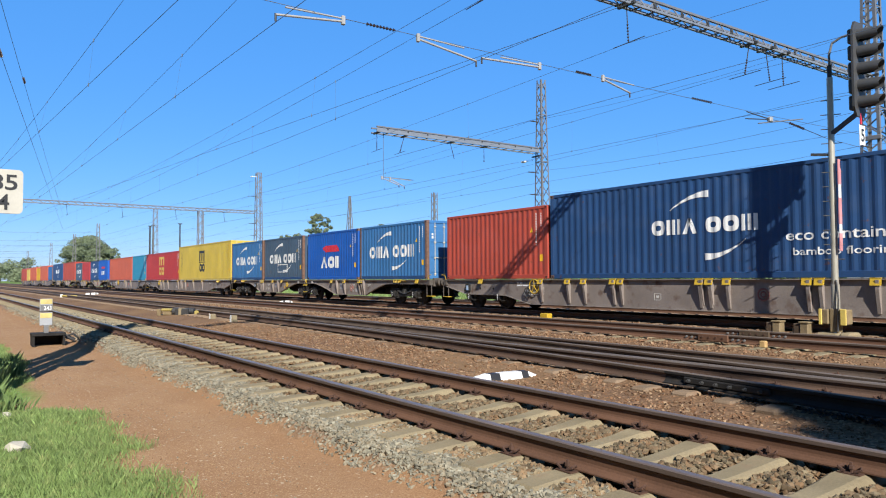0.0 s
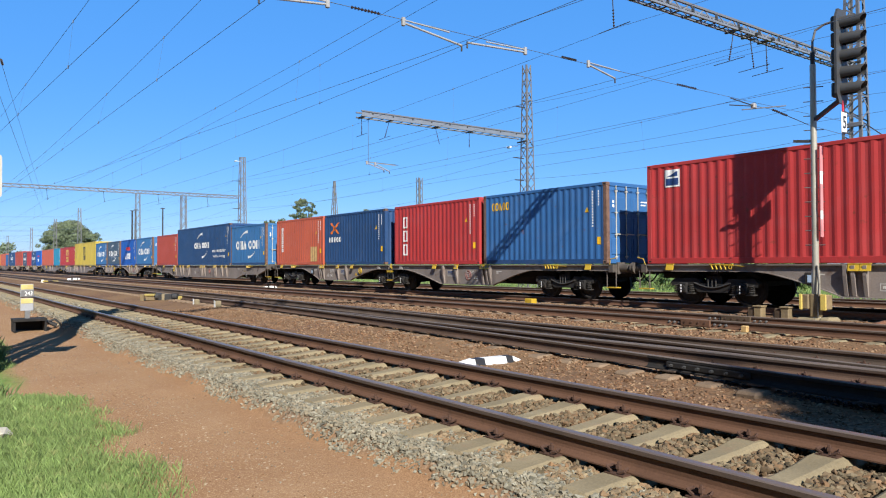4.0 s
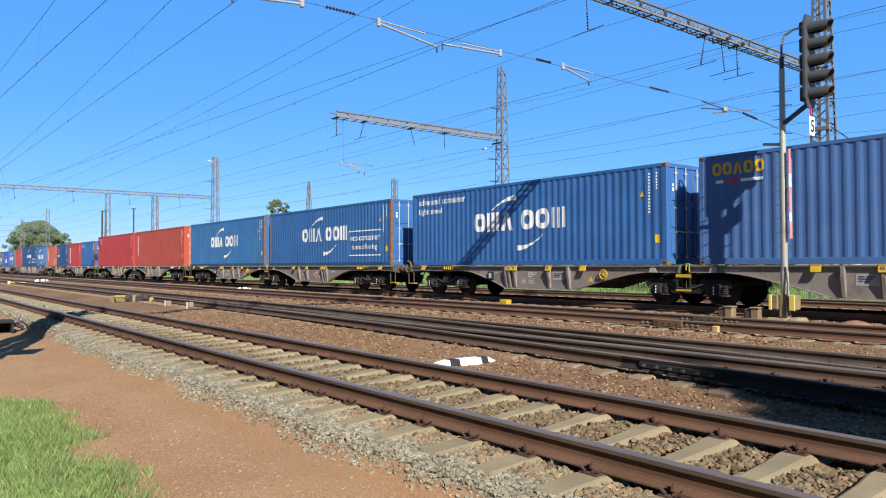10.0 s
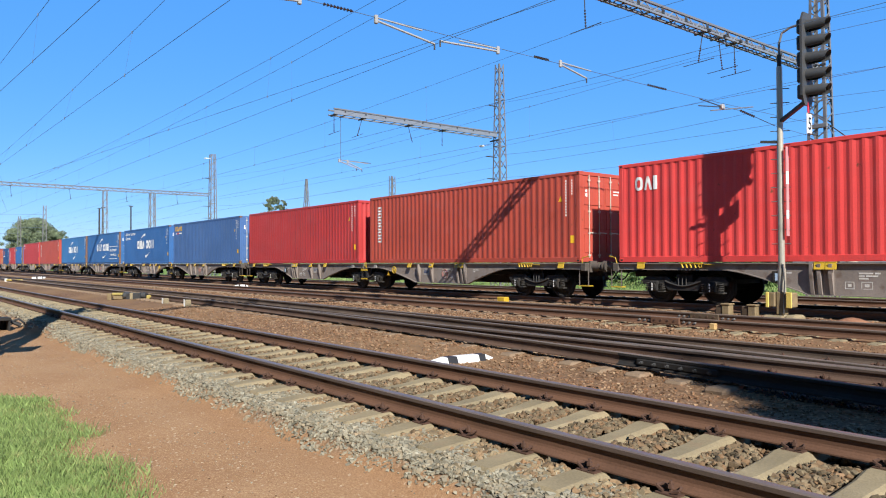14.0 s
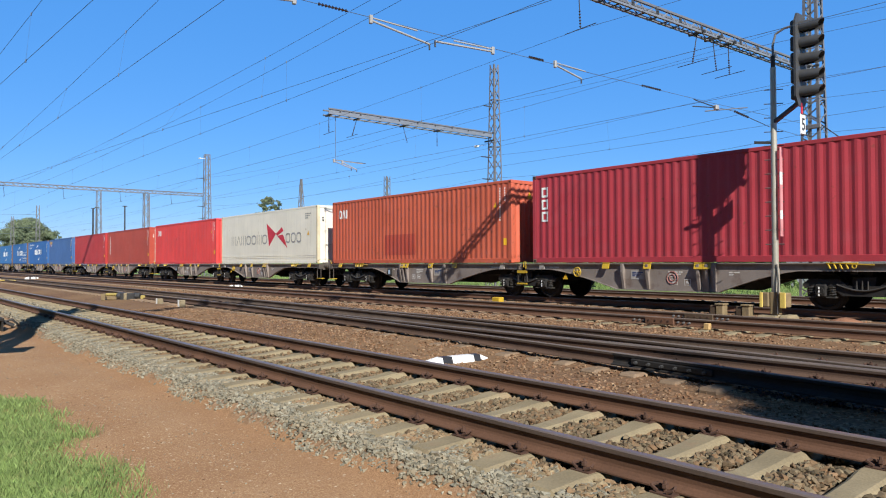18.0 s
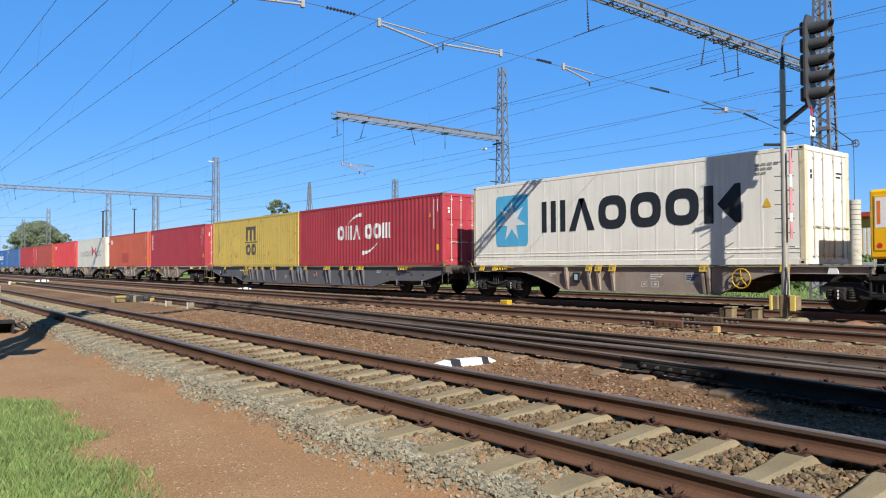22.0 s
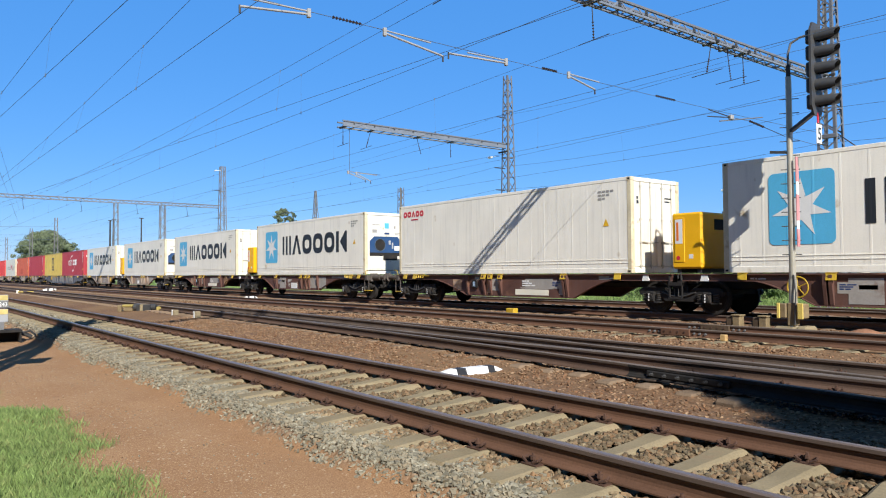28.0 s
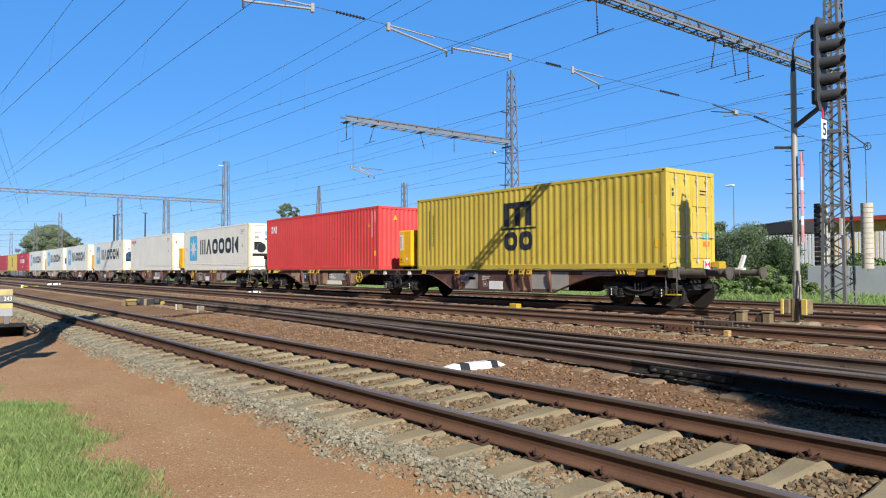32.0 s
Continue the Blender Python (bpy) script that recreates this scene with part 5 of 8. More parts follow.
def hand_wheel_mesh(r=0.25, mk="yellow_iron"):
    m = Mesh().ring((0, -0.06, 0), r, 0.018, "y", 24)
    for k in range(5):
        u = 2 * k * math.pi / 5 + 0.4
        m.rod((0, -0.06, 0), (r * math.cos(u), -0.06, r * math.sin(u)), 0.013, 5)
    m.rod((0, -0.09, 0), (0, 0.06, 0), 0.035, 8)
    return m.make("hand_wheel", M[mk])


FLAP, BRACKET, HANDWHEEL, SMALLWHEEL, RUSTYWHEEL = flap_mesh(), bracket_mesh(), hand_wheel_mesh(), hand_wheel_mesh(0.14), hand_wheel_mesh(0.25, "rusty_wheel")


def buffer_mesh(e, reach):
    m = Mesh()
    m.rod((0, 0, 0), (e * reach * 0.55, 0, 0), 0.13, 14)
    m.rod((e * reach * 0.5, 0, 0), (e * (reach - 0.04), 0, 0), 0.09, 12)
    m.rod((e * (reach - 0.05), 0, 0), (e * reach, 0, 0), 0.18, 18)
    m.box(-0.03, 0.03, -0.18, 0.18, -0.18, 0.18)
    return m.make("buffer", M["buffer_iron"], True)


def end_gear(ob, x, e, reach):
    """Buffers, coupling hook, hoses, steps and the end beam at one end of a wagon."""
    part("end_beam", Mesh().slab(x - 0.1, x + 0.1, -1.25, 1.25, 0.88, 1.13, 0.015), M["buffer_iron"], ob)
    buf = cached(("buffer", e, reach), lambda: buffer_mesh(e, reach))
    for y in (-0.875, 0.875):
        part("buffer", buf, None, ob, at=pose(x + e * 0.1, y, 1.02))
    part("coupling", Mesh().rod((x, 0, 0.98), (x + e * reach * 0.7, 0, 0.98), 0.05, 8).ring((x + e * reach * 0.75, 0, 0.93), 0.09, 0.025, "y", 12), M["undergear"], ob)
    hose = [(x + e * (0.1 + 0.09 * k), -0.42, 0.9 - 0.30 * math.sin(math.pi * k / 7)) for k in range(8)]
    part("brake_hose", Mesh().path(hose, 0.022, 6), M["undergear"], ob)
    part("step", Mesh().box(x - 0.2, x + 0.2, -1.22, -1.0, 0.40, 0.43), M["yellow_iron"], ob, "yellow foot step")
    for dx in (-0.18, 0.18):
        part("step_hanger", Mesh().bar((x + dx, -1.2, 0.42), (x + dx, -1.2, 0.95), 0.03, 0.02), M["buffer_iron"], ob)
    part("hand_rail", Mesh().path([(x - e * 0.05, -1.23, 1.1), (x - e * 0.0, -1.26, 1.3), (x + e * 0.22, -1.26, 1.34)], 0.016, 6), M["yellow_iron"], ob)


def side_sill(ob, poly, mats, top0, top1):
    for s in (-1, 1):
        y = s * 1.16
        sill = part("side_sill", Mesh().prism(poly, y - 0.012, y + 0.012), mats, ob)
        part("top_flange", Mesh().box(top0, top1, y - 0.09, y + 0.06, 1.10, 1.128), mats, sill)
        low = sorted(poly, key=lambda p: p[0])
        bottom = [p for p in low if p[1] < 1.0]
        fl = Mesh()
        for a, b in zip(bottom, bottom[1:]):
            if b[0] - a[0] > 0.01:
                fl.bar((a[0], y, a[1]), (b[0], y, b[1]), 0.13, 0.022)
        part("bottom_flange", fl, mats, sill)


def stiffener(ob, x, z0, mats):
    key = ("stiff", round(z0, 2), mats.name)
    part("stiffener", cached(key, lambda: Mesh().add([(s * 0.04, y, z) for s in (-1, 1) for y, z in ((-1.17, 1.10), (-1.30, 1.10), (-1.30, 0.86), (-1.21, z0), (-1.17, z0))], [(4, 3, 2, 1, 0), (5, 6, 7, 8, 9), (0, 1, 6, 5), (1, 2, 7, 6), (2, 3, 8, 7), (3, 4, 9, 8), (4, 0, 5, 9)]).make("stiffener", mats)), None, ob, at=pose(x, 0, 0))


def stencil(ob, x, z, rows, mk="stencil", h=0.035, y=-1.1725):
    """Unreadable stencilled lines, as short bars: rows of (offset, lengths)."""
    m = Mesh()
    for k, lens in enumerate(rows):
        u = x
        for w in lens:
            m.box(u, u + w, y - 0.003, y, z - k * h * 1.7 - h, z - k * h * 1.7)
            u += w + 0.03
    p_ = part("stencil_lettering", m, M[mk], ob)
    p_["kind"] = "stuff"


def framed_mark(ob, x, z, w, h, mk="stencil", y=-1.1725):
    """A small stencilled frame with a block in it."""
    m = Mesh()
    for a, b, c, d in ((x, x + w, z, z + 0.015), (x, x + w, z + h - 0.015, z + h), (x, x + 0.015, z + 0.015, z + h - 0.015), (x + w - 0.015, x + w, z + 0.015, z + h - 0.015), (x + w * 0.3, x + w * 0.7, z + h * 0.3, z + h * 0.7)):
        m.box(a, b, y - 0.003, y, c, d)
    part("stencil_frame", m, M[mk], ob)


def document_box(ob, x, z=0.93):
    """A small dark box with a pale blue label under the flange."""
    bx = part("document_box", Mesh().slab(x - 0.14, x + 0.14, -1.26, -1.175, z - 0.30, z, 0.02), M["undergear"], ob)
    part("label", Mesh().box(x - 0.06, x + 0.07, -1.264, -1.261, z - 0.24, z - 0.06), M["pale_label"], bx)


def articulated(X, units, style, flaps, label, ends=(0.66, 0.66), reefer=False, plates=(), wheel="b"):
    """Two short frames on three bogies. units: (left, right) ends of the loads, measured along the train."""
    mats = M[style]
    ob = thing("container_wagon", label, "wagon", pose(X, TRAIN_Y, 0), "wagons of the train")
    (a0, a1), (b0, b1) = [(p - X, q - X) for p, q in units]
    mid = (a1 + b0) / 2
    D = (0.83, 2.33, 7.71, 9.71) if reefer else (0.74, 3.42, 6.68, 8.77)
    for lo, hi, flip, reach in ((a0, a1, True, ends[0]), (b0, b1, False, ends[1])):
        put = (lambda u: hi - u) if flip else (lambda u: lo + u)
        L = hi - lo
        k = L / 12.192
        out = L + (0.10 if reefer else 0.12)
        inn = -(b0 - a1) / 2 + 0.12
        poly = [(inn, 1.12), (out, 1.12), (out, 0.94), (D[3] * k, 0.94)] + smooth_drop(D[3] * k, 0.94, D[2] * k, 0.36) + [(D[2] * k, 0.36), (D[1] * k, 0.36)]
        poly += [(u, z) for u, z in reversed(smooth_drop(D[0] * k, 0.94, D[1] * k, 0.36))] + [(D[0] * k, 0.94), (inn, 0.94)]
        poly = [(put(u), z) for u, z in poly]
        xs_ = sorted((put(inn), put(out)))
        side_sill(ob, poly, mats, *xs_)
        part("centre_sill", Mesh().box(*xs_, -0.28, 0.28, 0.72, 1.08), M["undergear"], ob)
        for n in range(7):
            x = xs_[0] + 0.3 + (xs_[1] - xs_[0] - 0.6) * n / 6
            part("cross_beam", Mesh().box(x - 0.08, x + 0.08, -1.14, 1.14, 0.86, 1.09), M["undergear"], ob)
        for u in flaps:
            part("spigot_flap", FLAP, None, ob, at=pose(put(u * k), -1.12, 1.13))
            if D[1] < u < D[2]:
                stiffener(ob, put(u * k), 0.38, mats)
        part("lashing_bracket", BRACKET, None, ob, at=pose(put((D[3] + 1.0) * k), -1.12, 1.12))
        for u in ((D[1] + 0.25), (D[2] - 0.1)):
            stiffener(ob, put(u * k), 0.38, mats)
        part("data_plate", Mesh().box(put(D[1] + 0.75) - 0.25, put(D[1] + 0.75) + 0.25, -1.178, -1.173, 0.66, 0.92), M["wagon_pale"], ob)
        stencil(ob, put(D[1] + 0.75) - 0.2, 0.88, ((0.14, 0.2), (0.3,), (0.1, 0.12)), "dark_blue_mark", 0.03, -1.1785)
        stencil(ob, put(D[1] + 1.95) - 0.2, 0.90, ((0.3, 0.12), (0.12, 0.25), (0.2,)))
        framed_mark(ob, put(D[1] + 1.95) - 0.15, 0.52, 0.24, 0.17)
        framed_mark(ob, put(D[1] + 2.35) - 0.1, 0.52, 0.2, 0.17)
        stencil(ob, put(D[2] + 0.5) - 0.2, 0.90, ((0.10, 0.16), (0.12,)))
        stencil(ob, put(0.9) - 0.2, 1.02, ((0.1, 0.05, 0.2),), "stencil", 0.04)
        for n, u in enumerate((3.6, 4.8, 6.0)):
            part("brake_rod", Mesh().rod((put(u * k), -0.6, 0.55), (put((u + 1.1) * k), -0.6, 0.5), 0.025, 6), M["undergear"], ob)
        part("air_tank", Mesh().rod((put(4.2), 0.5, 0.62), (put(5.6), 0.5, 0.62), 0.17, 12), M["undergear"], ob)
    wx_ = (a1 - (1.65 if reefer else 2.25)) if wheel == "a" else b0 + 1.95
    wz_ = 0.80 if reefer else 0.86
    rusty = X < -99 and style == "wagon_brown"
    part("hand_wheel", RUSTYWHEEL if rusty else HANDWHEEL if reefer else SMALLWHEEL, None, ob, at=pose(wx_, -1.2, wz_), label="rusty spoked brake wheel" if rusty else "yellow spoked brake wheel")
    if not reefer:
        part("warning_triangle", Mesh().prism([(wx_ - 0.66, 0.62), (wx_ - 0.46, 0.62), (wx_ - 0.56, 0.80)], -1.177, -1.1735), M["yellow_mark"], ob)
    document_box(ob, a0 + (5.0 if reefer else 4.8))
    if not reefer:
        rm = Mesh().ring((b0 + 5.3, -1.174, 0.72), 0.17, 0.02, "y", 20, 4).ring((b0 + 5.3, -1.174, 0.72), 0.09, 0.02, "y", 14, 4)
        part("round_mark", rm, M["old_red"], ob, "faded red ring stencilled on the sill")
    for dx in (-1.0, 0.9):
        part("joint_bracket", Mesh().prism([(mid + dx - 0.13, 0.93), (mid + dx + 0.13, 0.93), (mid + dx + 0.08, 1.11), (mid + dx - 0.08, 1.11)], -1.23, -1.20), M["white_paint"] if reefer else M["wagon_pale"], ob)
    e0, e1 = a0 - 0.12, b1 + 0.12
    bo = 10.15 if not reefer else 11.1
    for x in (a1 - bo * (a1 - a0) / 12.192, mid, b0 + bo * (b1 - b0) / 12.192):
        bogie(ob, x)
    end_gear(ob, e0, -1, ends[0] - 0.12)
    end_gear(ob, e1, 1, ends[1] - 0.12)
    lad = Mesh()
    for dx in (-0.20, 0.20):
        lad.box(mid + dx - 0.02, mid + dx + 0.02, -1.235, -1.2, 0.42, 1.12)
    ladder_ = part("ladder", lad, M["undergear"], ob, "dark step frame over the middle bogie" if reefer else "dark step frame with yellow treads over the middle bogie")
    for z, tall in ((0.42, 0.05), (0.80, 0.09)):
        part("tread", Mesh().box(mid - 0.22, mid + 0.22, -1.26, -1.19, z, z + tall), M["undergear" if reefer else "yellow_iron"], ladder_)
    part("grab_handle", Mesh().path([(mid + 0.10, -1.25, 1.0), (mid + 0.10, -1.25, 1.18), (mid + 0.2, -1.25, 1.18), (mid + 0.2, -1.25, 0.95)], 0.016, 6), M["spring" if reefer else "yellow_iron"], ladder_)
    hs = [(mid - 0.6 + 0.15 * i, -0.9, 0.86 - 0.26 * math.sin(math.pi * i / 8)) for i in range(9)]
    part("air_hose", Mesh().path(hs, 0.02, 6), M["iron"], ob)
    part("joint_block", Mesh().slab(mid - 0.4, mid + 0.4, -0.35, 0.35, 0.8, 1.06, 0.03), M["undergear"], ob)
    for n, (u, w, z0, z1, mk) in enumerate(plates):
        part("pale_patch", Mesh().box(b0 + u - w / 2, b0 + u + w / 2, -1.180, -1.1735, z0, z1), M[mk], ob)
    if style == "wagon_brown":
        for u, w, z0, z1, mk in ((8.3, 1.3, 0.63, 0.98, "wagon_pale"), (7.95, 1.6, 0.42, 0.615, "cream_white"), (6.1, 0.35, 0.55, 1.0, "wagon_pale"), (11.1, 0.4, 0.96, 1.06, "wagon_pale"), (9.43, 0.38, 0.45, 0.98, "wagon_pale"), (5.75, 0.22, 0.45, 1.0, "wagon_rust"), (3.9, 0.5, 0.5, 0.95, "wagon_rust"), (5.1, 0.26, 0.95, 1.05, "wagon_pale")):
            part("pale_patch", Mesh().box(a0 + u - w / 2, a0 + u + w / 2, -1.180, -1.1735, z0, z1), M[mk], ob)
        stencil(ob, a0 + 7.5, 0.92, ((0.2, 0.1), (0.3, 0.15), (0.4, 0.2)), "white_mark", 0.045, -1.1805)
    if style == "wagon_brown" and X > -50:
        for u, w, z0, z1, mk in ((3.7, 1.0, 0.80, 1.05, "wagon_rust"), (4.75, 0.4, 0.45, 1.0, "wagon_pale"), (7.05, 0.5, 0.45, 1.02, "wagon_rust"), (9.9, 0.5, 0.5, 1.0, "wagon_rust"), (11.6, 0.7, 0.96, 1.06, "wagon_rust")):
            part("pale_patch", Mesh().box(a0 + u - w / 2, a0 + u + w / 2, -1.182, -1.1738, z0, z1), M[mk], ob)
    MOVING.append(ob)
    return ob


def long_flat(X, left, right, style, flaps, label, reach=0.75):
    """A long flat wagon with deep straight side sills on two bogies."""
    mats = M[style]
    ob = thing("container_wagon", label, "wagon", pose(X, TRAIN_Y, 0), "wagons of the train")
    a, b = left - X - 0.12, right - X + 0.12
    L = b - a
    poly = [(a, 1.12), (b, 1.12), (b, 0.86), (b - 1.4, 0.55), (b - 0.155 * L, 0.53), (b - 0.21 * L, 0.24), (a + 0.21 * L, 0.24), (a + 0.155 * L, 0.53), (a + 1.4, 0.55), (a, 0.86)]
    side_sill(ob, poly, mats, a, b)
    part("centre_sill", Mesh().box(a, b, -0.28, 0.28, 0.6, 1.08), M["undergear"], ob)
    n = int(L / 2)
    for k in range(n + 1):
        x = a + 0.1 + (L - 0.2) * k / n
        part("cross_beam", Mesh().box(x - 0.08, x + 0.08, -1.14, 1.14, 0.8, 1.09), M["undergear"], ob)
    for u in flaps:
        part("spigot_flap", FLAP, None, ob, at=pose(a + u, -1.12, 1.13))
        if 0.21 * L < u < 0.79 * L:
            stiffener(ob, a + u + 0.05, 0.32, mats)
    for u in (0.498 * L, 0.51 * L):
        stiffener(ob, a + u, 0.40, mats)
    u = a + 0.235 * L
    stencil(ob, u - 1.35, 1.02, ((0.12, 0.16), (0.2, 0.06, 0.35)), "white_mark", 0.05)
    stencil(ob, u - 0.55, 1.02, ((0.3, 0.12), (0.25, 0.2)), "white_mark", 0.05)
    framed_mark(ob, u - 0.75, 0.58, 0.3, 0.18, "white_mark")
    framed_mark(ob, u - 0.42, 0.58, 0.2, 0.18, "white_mark")
    framed_mark(ob, u - 0.15, 0.60, 0.24, 0.24, "stencil")
    stencil(ob, a + 0.36 * L, 0.9, ((0.10, 0.06),))
    stencil(ob, a + 0.80 * L, 0.95, ((0.2, 0.15), (0.3,)))
    framed_mark(ob, a + 0.43 * L, 0.5, 0.25, 0.2)
    for u in (b - 4.1, b - 3.2, b - 2.3, b - 1.5, a + 2.3, a + 3.1):
        part("inspection_hole", Mesh().rod((u, -1.178, 0.78), (u, -1.17, 0.78), 0.045, 12), M["undergear"], ob)
    part("name_plate", Mesh().box(b - 3.95, b - 3.6, -1.178, -1.1725, 0.70, 0.78), M["tan_box"], ob)
    part("lashing_bracket", BRACKET, None, ob, at=pose(b - 2.85, -1.12, 1.10))
    document_box(ob, a + 1.55, 0.95)
    part("round_mark", Mesh().ring((a + 0.57 * L, -1.174, 0.72), 0.15, 0.025, "y", 20, 4).ring((a + 0.57 * L, -1.174, 0.72), 0.07, 0.02, "y", 14, 4), M["old_red"], ob, "faded red ring emblem on the sill")
    part("hand_wheel", HANDWHEEL, None, ob, at=pose(a + 5.5, -1.2, 0.88), label="yellow spoked brake wheel")
    part("second_wheel", cached("dark_wheel", lambda: hand_wheel_mesh(0.17, "iron")), None, ob, at=pose(a + 5.15, -1.2, 0.66))
    for x in (a + 2.5, b - 2.4):
        bogie(ob, x)
    end_gear(ob, a, -1, reach)
    end_gear(ob, b, 1, reach)
    MOVING.append(ob)
    return ob


